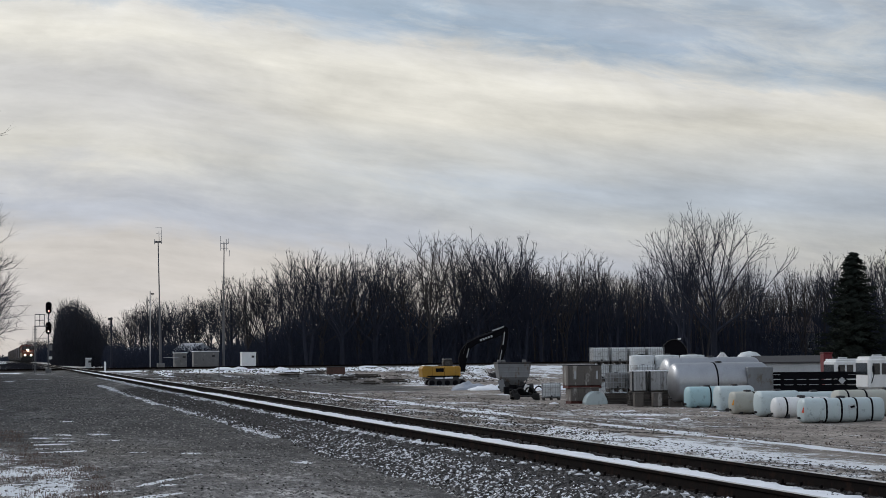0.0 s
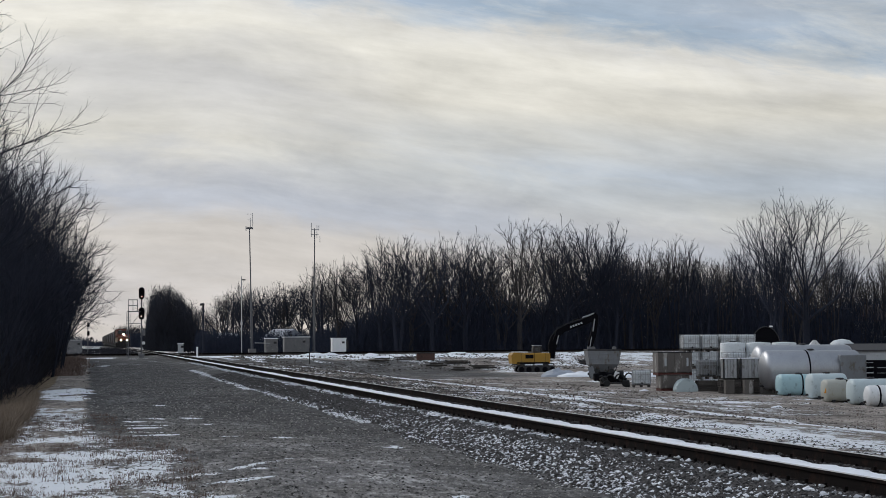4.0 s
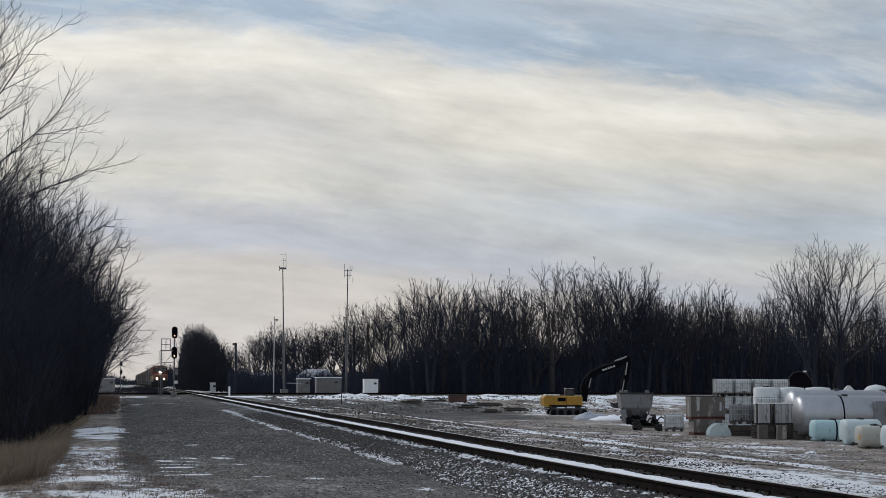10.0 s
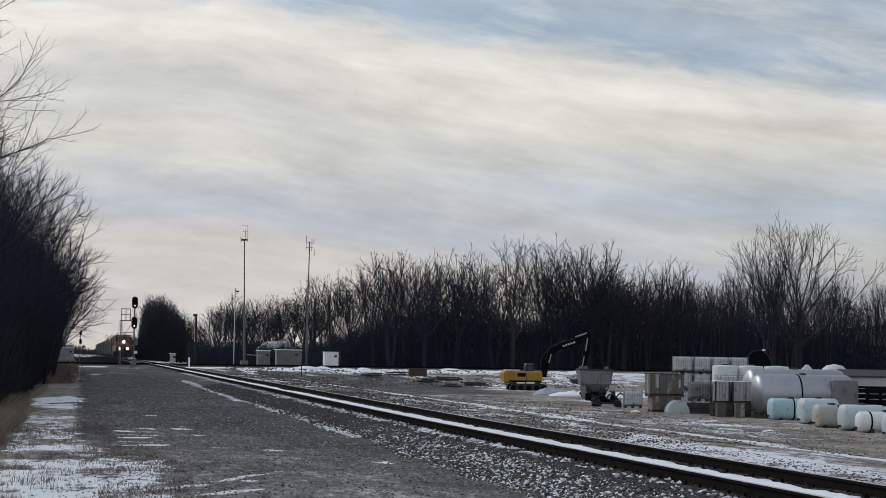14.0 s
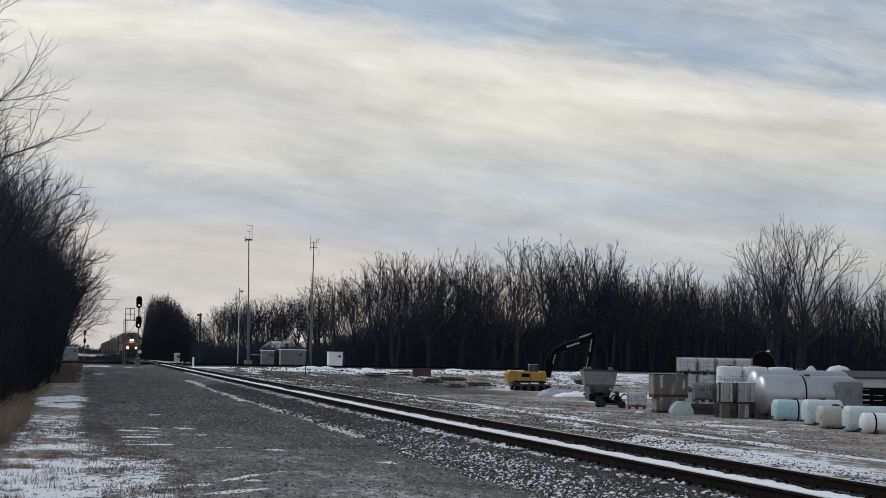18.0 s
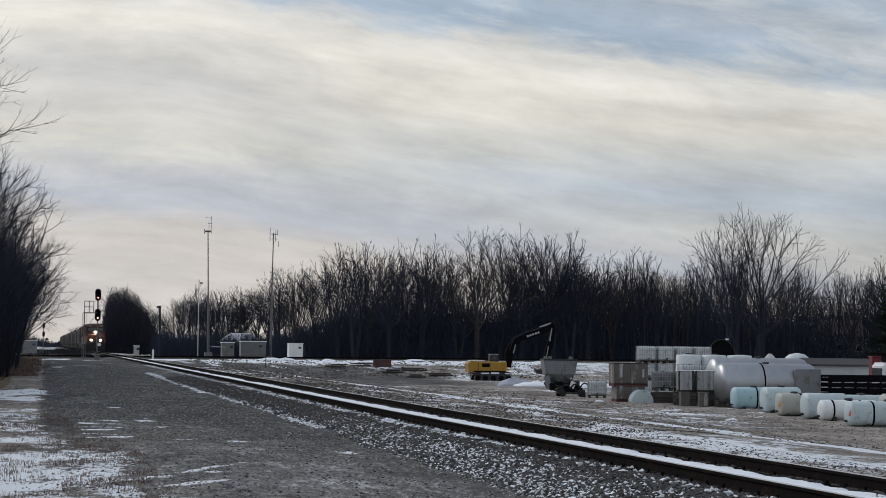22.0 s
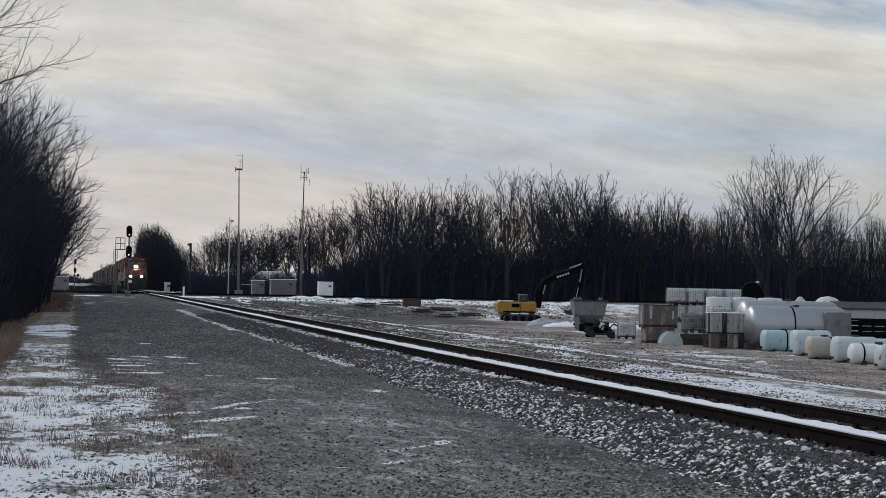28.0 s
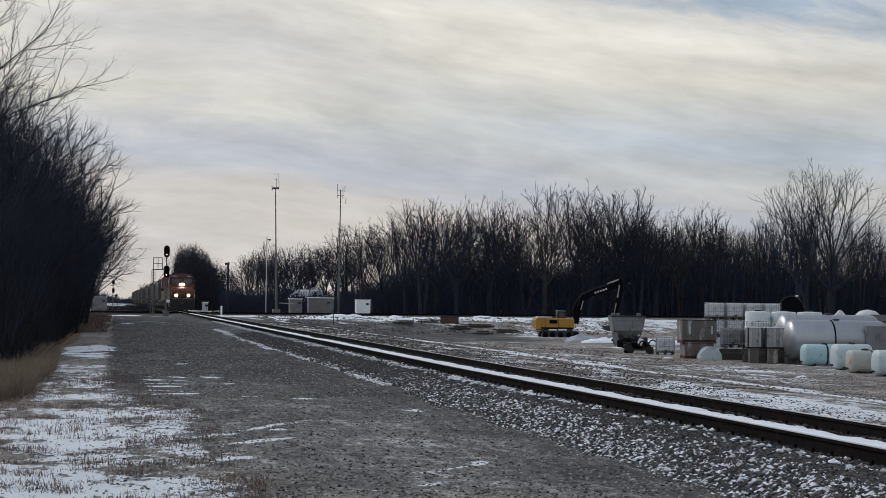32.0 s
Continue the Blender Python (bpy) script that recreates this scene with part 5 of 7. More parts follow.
def far_signal():
    z0 = rise(262)
    s = thing("railway_signal", "small distant signal mast with dark heads", "signal", pose(-0.25, 262, z0))
    part("mast", Geo().tube((0, 0, -0.3), (0, 0, 4.4), 0.06, n=8), GREYPOLE, s)
    for z in (4.1, 2.9):
        part("signal_head", Geo().lathe(((0.04, -0.36), (0.17, -0.28), (0.19, 0), (0.17, 0.28), (0.04, 0.36)), pose(0.05, 0, z), 12), BLACK, s, "black signal head")
    part("case", Geo().box(0.5, 0, 2.2, 0.3, 0.3, 0.35, 0.03).tube((0, 0, 2.2), (0.4, 0, 2.2), 0.03, n=6), BLACK, s)


far_signal()


def hut(name, label, x, y, w, d, h, mat, roof_mat=None, base=None, turn=0.0, door=True):
    """A steel equipment hut on a footing, with a door and an overhanging lid."""
    z = ground_z(x, y) if base is None else base
    o = thing(name, label, "equipment hut", pose(x, y, z, 0, 0, turn))
    part("footing", Geo().box(0, 0, 0.0, w + 0.15, d + 0.15, 0.3, 0.02), HUTGREY, o)
    part("body", Geo().box(0, 0, 0.15 + (h - 0.25) / 2, w, d, h - 0.25, 0.02), mat, o)
    part("roof", Geo().box(0, 0, h - 0.06, w + 0.14, d + 0.14, 0.09, 0.02), roof_mat or mat, o, "snow-dusted flat lid")
    if door:
        dr = part("door", Geo().box(-w * 0.2, -d / 2 - 0.015, 0.2 + (h - 0.5) / 2, min(0.85, w * 0.45), 0.03, h - 0.5, 0.008), mat, o)
        part("handle", Geo().box(-w * 0.2 + 0.28, -d / 2 - 0.05, h * 0.5, 0.03, 0.04, 0.16), DARKSTEEL, dr)
    part("vent", Geo().box(w * 0.28, -d / 2 - 0.02, h * 0.72, 0.35, 0.04, 0.25, 0.01), DARKSTEEL, o)
    return o


hut("signal_hut", "small grey steel signal hut with snowy lid", 21.7, 225, 1.5, 1.5, 2.05, HUTGREY, SNOW)
b = hut("signal_hut", "wide weathered grey steel hut with snowy lid", 25.1, 228, 3.1, 1.9, 2.25, HUTGREY, SNOW)
part("roof_vent", Geo().tube((-0.6, 0, 2.2), (-0.6, 0, 2.5), 0.12, n=10).tube((0.5, 0, 2.2), (0.5, 0, 2.45), 0.1, n=10), DARKSTEEL, b)
c = hut("equipment_hut", "white equipment hut with a dark cooling unit on its side", 30.9, 232, 1.75, 1.7, 2.1, WHITE, WHITE, door=False)
part("cooling_unit", Geo().box(1.03, -0.3, 1.2, 0.3, 0.8, 1.1, 0.03), DARKSTEEL, c, "dark cooling unit")
hut("signal_hut", "grey low hut with a pale lid behind the brush", -1.9, 242, 1.9, 1.6, 2.0, HUTGREY, SIDING, base=rise(242))
hut("relay_case", "pale trackside relay case", 10.35, 216, 0.62, 0.5, 1.55, SIDING, WHITE, base=rise(216) - 0.05)


def masts():
    for x, y, h, top, lean, kind_ in ((19.15, 222, 15.3, 17.0, (0.012, 0), 0), (27.3, 228, 15.6, 16.4, (-0.002, 0), 1)):
        m = thing("radio_mast", "slender grey steel radio mast with aerials at its top", "mast", pose(x, y, ground_z(x, y), 0, -1.2 if not kind_ else 0.5, 0))
        part("lower_pole", Geo().tube((0, 0, -0.3), (0, 0, 7.6), 0.17, 0.13, 12), GREYPOLE, m, "thick dark lower section")
        part("upper_pole", Geo().tube((0, 0, 7.6), (0, 0, h), 0.08, 0.06, 10), GREYPOLE, m)
        part("base", Geo().box(0, 0, 0.3, 0.9, 0.9, 0.9, 0.05) if not kind_ else Geo().box(0, 0, 0.1, 0.7, 0.7, 0.5, 0.04), HUTGREY, m)
        if kind_ == 0:
            part("bracket", Geo().tube((-0.4, 0, h - 0.1), (0.4, 0, h - 0.1), 0.05, n=6).box(0, 0, h - 0.05, 0.7, 0.25, 0.22, 0.03), GREYPOLE, m)
            for dx, z0, z1 in ((-0.42, h - 0.35, h + 0.25), (0.4, h - 0.3, h + 1.75), (0.12, h, h + 1.2)):
                part("aerial", Geo().tube((dx, 0, z0), (dx, 0, z1), 0.05 if dx < 0 else 0.03, n=6), GALV, m)
            part("aerial_arm", Geo().tube((0.4, 0, h + 1.65), (-0.3, 0, h + 1.65), 0.02, n=5).tube((0.4, 0, h + 0.9), (-0.2, 0, h + 0.95), 0.02, n=5), GALV, m)
            part("rail", Geo().tube((0.3, -0.3, 1.45), (2.1, -0.2, 1.35), 0.05, n=6), GALV, m, "pale cable tray to the hut")
        else:
            part("bracket", Geo().tube((-0.4, 0, h - 0.1), (0.5, 0, h - 0.1), 0.035, n=6).tube((-0.4, 0, h - 0.7), (0.5, 0, h - 0.7), 0.035, n=6), GALV, m)
            for dx, z0, z1 in ((-0.42, h - 1.0, h + 0.75), (0.28, h - 1.1, h + 0.4), (0.52, h - 0.2, h + 0.5), (0.66, h - 1.7, h - 0.9), (-0.05, h - 0.9, h + 0.1)):
                part("aerial", Geo().tube((dx, 0, z0), (dx, 0, z1), 0.035, n=6), GALV, m)
    p = thing("flag_pole", "thin pale pole with a small vane at its tip", "pole", pose(18.2, 226, ground_z(18.2, 226)))
    part("pole", Geo().tube((0, 0, -0.2), (0, 0, 9.6), 0.075, 0.05, 8), GALV, p)
    part("vane", Geo().box(0.28, 0, 9.2, 0.4, 0.05, 0.16, 0.02), DARKSTEEL, p)
    part("meter", Geo().box(0, -0.15, 3.9, 0.25, 0.2, 0.4, 0.02), GALV, p)
    q = thing("lamp_pole", "dark wooden pole with a lamp head", "pole", pose(14.4, 240, 0.45))
    part("pole", Geo().tube((0, 0, -0.3), (0, 0, 6.6), 0.16, 0.12, 10), BARK, q)
    part("lamp", Geo().box(-0.15, -0.1, 6.4, 0.6, 0.4, 0.3, 0.06), DARKSTEEL, q)
    r = thing("wooden_pole", "short dark wooden utility pole", "pole", pose(32.0, 258, 0.2))
    part("pole", Geo().tube((0, 0, -0.3), (0, 0, 9.6), 0.2, 0.15, 10), BARK, r)
    part("cap", Geo().tube((0, 0, 9.6), (0, 0, 9.68), 0.17, 0.12, 10), DARKSTEEL, r)
    w = thing("marker_post", "small white trackside marker post", "post", pose(11.6, 204.5, ground_z(11.6, 204.5)))
    part("post", Geo().box(0, 0, 0.4, 0.2, 0.12, 1.3, 0.02), WHITE, w)
    k = thing("marker_post", "thin dark stake standing in the field", "post", pose(22.3, 190, ground_z(22.3, 190)))
    part("stake", Geo().box(0, 0, 0.75, 0.09, 0.06, 1.7, 0.01), DARKSTEEL, k)


masts()


# ---- the train ----
def bogie(parent, x_name, y, axles, spacing, r=0.5):
    """A truck: side frames, bolster and wheelsets."""
    b = part(x_name, Geo().box(-1.02, y, 0.62, 0.16, spacing * (axles - 1) + 1.1, 0.34, 0.06).box(1.02, y, 0.62, 0.16, spacing * (axles - 1) + 1.1, 0.34, 0.06).box(0, y, 0.66, 2.0, 0.5, 0.3, 0.05), DARKSTEEL, parent)
    for a in range(axles):
        yy = y + (a - (axles - 1) / 2) * spacing
        g = Geo().tube((-0.72, yy, r), (0.72, yy, r), 0.09, n=8)
        for x in (-0.72, 0.72):
            g.lathe(((r * 0.3, -0.06), (r, -0.06), (r, 0.06), (r * 0.3, 0.06)), pose(x, yy, r, 0, 90, 0), 16)
        part("wheelset", g, DARKSTEEL, b)
    return b


def locomotive():
    """Nose towards -y; the origin is on the rails below the coupler of the nose."""
    L = 22.0
    o = thing("locomotive", "orange and black diesel freight locomotive with lit headlights", "locomotive")
    part("underframe", Geo().box(0, L / 2, 1.35, 3.05, L - 1.6, 0.32, 0.05), LOCO_BLACK, o)
    part("pilot", Geo().box(0, 0.75, 0.95, 3.05, 0.25, 1.15, 0.06).prism([(-1.4, 0.12), (1.4, 0.12), (1.5, 0.75), (-1.5, 0.75)], pose(0, 0.5, 0), 0.35), LOCO_BLACK, o, "black pilot and plough")
    part("coupler", Geo().box(0, 0.3, 0.88, 0.3, 0.7, 0.3, 0.06), DARKSTEEL, o)
    part("nose_band", Geo().box(0, 0.93, 1.72, 2.56, 0.05, 0.45, 0.01), LOCO_BLACK, o, "black band across the nose")
    steps = Geo()
    for x in (-1.3, 1.3):
        for z in (0.45, 0.8, 1.15):
            steps.box(x, 0.85, z, 0.42, 0.4, 0.05)
    part("steps", steps, HANDRAIL, o)
    nose = [(0.95, 1.5), (2.55, 1.5), (2.55, 2.95), (1.15, 2.72), (0.95, 2.5)]
    part("nose", Geo().prism([(y, z) for y, z in nose], pose(0, 0, 0, 0, 0, 90), 2.5), ORANGE, o, "sloping orange short hood")
    cabo = [(-1.5, 1.5), (1.5, 1.5), (1.52, 3.75), (1.2, 4.35), (0.7, 4.52), (-0.7, 4.52), (-1.2, 4.35), (-1.52, 3.75)]
    cab = part("cab", Geo().prism(cabo, pose(0, 3.75, 0), 2.5), ORANGE, o, "orange cab with dark windows")
    part("cab_roof", Geo().prism([(-1.5, 3.8), (1.5, 3.8), (1.22, 4.4), (0.72, 4.57), (-0.72, 4.57), (-1.22, 4.4)], pose(0, 3.75, 0), 2.42), LOCO_BLACK, o, "dark cab roof")
    part("window_band", Geo().box(0, 2.492, 3.66, 2.86, 0.03, 0.84, 0.01), LOCO_BLACK, cab, "black band round the windscreen")
    for x in (-0.72, 0.72):
        part("windscreen", Geo().box(x, 2.49, 3.62, 0.95, 0.05, 0.62, 0.04), GLASS, cab, "dark windscreen pane")
    for x in (-1.53, 1.53):
        part("side_window", Geo().box(x, 3.7, 3.4, 0.05, 1.3, 0.65, 0.04), GLASS, cab)
    for x in (-0.85, 0.85):
        part("number_board", Geo().box(x, 2.46, 4.18, 0.5, 0.06, 0.18, 0.02), GREYPAINT, cab, "pale plate with dark bars")
    part("long_hood", Geo().prism([(-0.9, 1.5), (0.9, 1.5), (0.9, 4.1), (0.6, 4.4), (-0.6, 4.4), (-0.9, 4.1)], pose(0, 11.6, 0), 13.2), ORANGE, o, "long orange engine hood")
    part("radiator", Geo().prism([(-1.5, 3.1), (1.5, 3.1), (1.5, 4.4), (1.1, 4.65), (-1.1, 4.65), (-1.5, 4.4)], pose(0, 18.4, 0), 3.6), ORANGE, o)
    part("hood_stripe", Geo().box(-0.905, 11.6, 1.9, 0.02, 13.0, 0.55).box(0.905, 11.6, 1.9, 0.02, 13.0, 0.55), LOCO_BLACK, o, "black band along the hood")
    part("fuel_tank", Geo().box(0, 11, 0.72, 2.6, 6.5, 0.85, 0.2), LOCO_BLACK, o)
    for y in (4.4, 17.6):
        bogie(o, "truck", y, 3, 1.75, 0.52)
    rails = Geo()
    for x in (-1.48, 1.48):
        pts = [(x, 0.85, 1.5), (x, 0.85, 2.55), (x, 1.4, 2.55)]
        rails.path(pts, 0.028, 5)
        for k in range(9):
            y = 5.6 + 1.7 * k
            rails.tube((x, y, 1.5), (x, y, 2.5), 0.025, n=5)
        rails.tube((x, 5.6, 2.5), (x, 19.2, 2.5), 0.025, n=5)
    for x in (-0.55, 0.55):
        rails.path([(x, 0.7, 1.5), (x, 0.7, 2.5), (x * 2.5, 0.75, 2.5)], 0.028, 5)
    part("handrail", rails, HANDRAIL, o, "pale tubular handrails")
    lampcase = part("headlight_case", Geo().box(0.0, 2.42, 3.2, 0.62, 0.2, 0.34, 0.05), LOCO_BLACK, o)
    for x in (-0.14, 0.14):
        part("headlight", Geo().lathe(((0.01, 0), (0.13, 0.01), (0.14, 0.04)), pose(x, 2.30, 3.2, 90), 14), HEADLIGHT, lampcase, "lit headlight")
    for x in (-0.74, 0.74):
        case = part("ditch_light_case", Geo().box(x, 0.75, 1.87, 0.42, 0.25, 0.42, 0.06), LOCO_BLACK, o)
        part("ditch_light", Geo().lathe(((0.01, 0), (0.14, 0.01), (0.15, 0.04)), pose(x, 0.60, 1.87, 90), 14), HEADLIGHT, case, "lit ditch light")
    part("horn", Geo().tube((0.3, 4.4, 4.7), (0.3, 3.9, 4.72), 0.05, 0.1, 8), DARKSTEEL, o)
    return o


def hopper_car(mat, label):
    """A covered hopper, 16.6 m over couplers; the origin is on the rails at its leading end."""
    L = 16.6
    o = thing("hopper_car", label, "freight car", group="cars of the train")
    side = [(-1.5, 1.5), (1.5, 1.5), (1.58, 2.6), (1.5, 3.9), (1.0, 4.45), (-1.0, 4.45), (-1.5, 3.9), (-1.58, 2.6)]
    part("body", Geo().prism(side, pose(0, L / 2, 0), L - 3.4), mat, o)
    for y, s in ((2.0, 1), (L - 2.0, -1)):
        part("end_slope", Geo().prism([(0.0, 2.1), (1.7 * s, 1.5), (1.7 * s, 4.3), (-0.3 * s, 4.1)], pose(0, y - 1.0 * s, 0, 0, 0, 90), 2.7), mat, o)
        part("end_platform", Geo().box(0, y - 1.1 * s, 1.2, 2.9, 1.3, 0.2, 0.03), mat, o)
        bogie(o, "truck", y + 0.3 * s, 2, 1.75, 0.46)
    for k in range(9):
        y = 2.4 + (L - 4.8) * k / 8
        for x in (-1.6, 1.6):
            part("rib", Geo().box(x, y, 2.7, 0.07, 0.12, 2.3, 0.015), mat, o)
    part("roof_walk", Geo().box(0, L / 2, 4.56, 0.9, L - 3.6, 0.06), DARKSTEEL, o)
    for y in (5.2, L / 2, L - 5.2):
        part("chute", Geo().prism([(-1.2, 1.5), (1.2, 1.5), (0.4, 0.6), (-0.4, 0.6)], pose(0, y, 0), 2.4), mat, o)
    part("coupler", Geo().box(0, 0.2, 0.88, 0.25, 0.8, 0.25, 0.05).box(0, L - 0.2, 0.88, 0.25, 0.8, 0.25, 0.05), DARKSTEEL, o)
    return o


def box_car(mat, label):
    L = 16.8
    o = thing("box_car", label, "freight car", group="cars of the train")
    part("body", Geo().box(0, L / 2, 2.75, 3.0, L - 1.4, 3.2, 0.06), mat, o)
    part("roof", Geo().prism([(-1.55, 4.32), (1.55, 4.32), (0, 4.6)], pose(0, L / 2, 0), L - 1.3), mat, o)
    for x in (-1.53, 1.53):
        part("door", Geo().box(x, L / 2, 2.7, 0.08, 3.0, 2.9, 0.02), mat, o)
    for k in range(8):
        y = 1.2 + (L - 2.4) * k / 7
        for x in (-1.52, 1.52):
            part("rib", Geo().box(x, y, 2.75, 0.06, 0.1, 3.0), mat, o)
    for y in (2.6, L - 2.6):
        bogie(o, "truck", y, 2, 1.75, 0.46)
    part("sill", Geo().box(0, L / 2, 1.1, 2.6, L - 1.0, 0.22, 0.03), DARKSTEEL, o)
    part("coupler", Geo().box(0, 0.2, 0.88, 0.25, 0.8, 0.25, 0.05).box(0, L - 0.2, 0.88, 0.25, 0.8, 0.25, 0.05), DARKSTEEL, o)
    return o


SPEED, NOSE_AT_START = 7.72, 471.5
TRAIN_X = TRACK_X - 0.09


def train():
    """The lead engine and its cars, with their distances behind the nose."""
    lead = locomotive()
    cars, back = [(lead, 0.0)], 22.3
    kinds = [hopper_car(CAR_DARK, "dark weathered covered hopper car"), hopper_car(CAR_GREY, "pale grey covered hopper car"), box_car(CAR_RUST, "brown weathered steel boxcar on the train"), box_car(CAR_DARK, "black weathered steel boxcar on the train")]
    order = (3, 1, 0, 1, 2, 0, 1, 3, 0, 0, 1, 2, 3, 0, 1, 0, 2, 0, 3, 1, 0, 2, 0, 1, 0, 3)
    second = copy_thing(lead, pose(0, 0, 0))
    for ob in list(second.children_recursive):
        if ob.name.startswith(("headlight", "ditch_light")) and not ob.children:
            bpy.data.objects.remove(ob)
    tagged(second, "trailing orange and black diesel locomotive with lamps out")
    cars.append((second, back))
    back += 22.3
    seen = set()
    for k in order:
        car = copy_thing(kinds[k], pose(0, 0, 0)) if k in seen else kinds[k]
        seen.add(k)
        cars.append((car, back))
        back += 17.0
    return cars


TRAIN = train()


# ---- the yard: excavator, hopper, tanks, totes, trucks ----
def excavator():
    o = thing("excavator", "yellow tracked excavator with a black boom and folded arm", "excavator", pose(44.4, 183.4, ground_z(44.4, 183.4) - 0.15, 0, 0, -4) @ Matrix.Diagonal((0.92, 0.92, 0.92, 1)))
    for y in (-1.15, 1.15):
        tr = part("track", Geo().prism([(-2.0, 0.12), (-1.75, 0.0), (1.75, 0.0), (2.0, 0.12), (2.12, 0.42), (1.95, 0.75), (1.6, 0.86), (-1.6, 0.86), (-1.95, 0.75), (-2.12, 0.42)], pose(0.2, y, 0), 0.6), DARKSTEEL, o, "black crawler track")
        for k in range(26):
            part("track_shoe", Geo().box(-1.9 + 0.165 * k, y, 0.885, 0.13, 0.62, 0.04), DARKSTEEL, tr)
        for x in (-1.5, -0.7, 0.2, 1.1, 1.9):
            part("roller", Geo().lathe(((0.08, -0.05), (0.3, -0.05), (0.3, 0.05), (0.08, 0.05)), pose(x, y - 0.3, 0.43, 90), 14), BLACK, tr)
    part("turntable", Geo().tube((0, 0, 0.75), (0, 0, 1.1), 0.75, n=20), DARKSTEEL, o)
    part("deck", Geo().box(0.0, 0, 1.0, 4.3, 2.5, 0.22, 0.04), DARKSTEEL, o)
    part("engine_cover", Geo().box(-0.1, -0.05, 1.66, 3.7, 2.4, 1.2, 0.14), YELLOW, o, "yellow engine housing")
    part("counterweight", Geo().prism([(-2.5, 1.1), (-1.7, 1.0), (-1.7, 2.3), (-2.35, 2.3), (-2.6, 2.0)], pose(0, 0, 0), 2.5), YELLOW, o, "yellow counterweight")
    part("grille", Geo().box(-0.6, -1.265, 1.85, 0.9, 0.03, 0.4, 0.01), BLACK, o)
    part("housing_panel", Geo().box(0.7, -1.265, 1.75, 1.0, 0.02, 0.8, 0.01), YELLOW, o)
    part("handrail", Geo().path([(-2.2, -1.15, 2.3), (-2.2, -1.15, 2.6), (-0.6, -1.15, 2.6), (-0.6, -1.15, 2.3)], 0.03, 6), BLACK, o)
    # a black strip stands in for the shade along the housing's foot
    part("lower_skirt", Geo().box(-0.2, -1.27, 1.16, 3.6, 0.03, 0.16, 0.008), BLACK, o)
    for x in (-1.45, -0.05, 1.2):
        part("panel_gap", Geo().box(x, -1.262, 1.7, 0.035, 0.02, 1.0), BLACK, o)
    part("snow_cap", Geo().box(-1.5, 0, 2.35, 1.6, 1.9, 0.1, 0.05), SNOW, o, "snow on the housing")
    part("step", Geo().box(0.4, -1.3, 0.98, 0.9, 0.25, 0.18, 0.03), SNOW, o)
    cab = part("cab", Geo().prism([(0.1, 2.2), (1.0, 2.2), (1.15, 2.5), (0.95, 3.02), (0.15, 3.02), (0.05, 2.7)], pose(0, 0.75, 0), 1.0), DARKSTEEL, o, "dark cab")
    part("window", Geo().box(0.55, 0.24, 2.62, 0.6, 0.03, 0.5, 0.02), GLASS, cab)
    part("cab_roof", Geo().box(0.55, 0.75, 3.05, 1.0, 1.05, 0.08, 0.03), GALV, cab, "pale cab roof")
    boom = [(1.95, 1.7), (2.4, 1.6), (2.45, 2.5), (2.75, 3.6), (3.1, 4.2), (3.75, 4.65), (5.9, 5.35), (6.8, 5.75), (7.1, 6.25), (6.9, 6.55), (5.5, 5.9), (3.9, 5.4), (2.6, 4.75), (2.0, 4.0), (1.7, 3.1)]
    bm_ = part("boom", Geo().prism(boom, pose(0, 0, 0), 0.45), BLACK, o, "black bent boom")
    for k in range(5):
        part("lettering_bar", Geo().box(4.25 + 0.3 * k, -0.235, 5.12 + 0.105 * k, 0.2, 0.012, 0.22, turn=Matrix.Rotation(-0.33, 4, "Y")), SIDING, bm_, "pale lettering as a plain bar")
    part("boom_ram", Geo().tube((2.35, -0.35, 2.0), (2.6, -0.35, 3.2), 0.08, n=8), BLACK, o)
    part("ram_rod", Geo().tube((2.55, -0.36, 3.0), (2.85, -0.36, 4.2), 0.06, n=8), GALV, o, "bright piston rod")
    part("arm_ram", Geo().tube((4.6, 0, 5.85), (5.7, 0, 6.15), 0.08, n=8), BLACK, o)
    part("ram_rod", Geo().tube((5.6, -0.02, 6.12), (7.0, 0, 6.62), 0.09, n=8), GALV, o, "bright piston rod")
    part("arm", Geo().prism([(6.75, 6.1), (6.95, 6.7), (7.3, 6.5), (7.4, 5.8), (7.15, 4.2), (6.5, 2.35), (6.0, 2.35), (6.75, 5.2)], pose(0, 0, 0), 0.34), BLACK, o, "black hanging arm")
    part("bucket_ram", Geo().tube((6.95, -0.24, 6.0), (6.75, -0.24, 4.6), 0.07, n=8), GALV, o, "bright cylinder along the arm")
    part("ram_rod", Geo().tube((6.6, -0.24, 4.0), (6.35, -0.24, 2.7), 0.05, n=8), GALV, o)
    part("hose", Geo().path([(2.2, -0.28, 3.6), (2.7, -0.28, 5.0), (4.2, -0.26, 5.65), (6.0, -0.26, 6.2)], 0.035, 5), RUBBER, o)
    part("bucket", Geo().prism([(6.0, 2.35), (6.5, 2.4), (6.6, 1.4), (6.2, 0.9), (5.4, 0.95), (5.1, 1.5), (5.5, 1.4), (5.9, 1.6)], pose(0, 0, 0), 1.0), DARKSTEEL, o)
    for x in (-0.7, 1.75):
        part("snow_lump", Geo().box(x, -1.42, 0.96, 0.9 if x < 0 else 0.5, 0.3, 0.14, 0.05), SNOW, o, "snow on the track frame")


excavator()


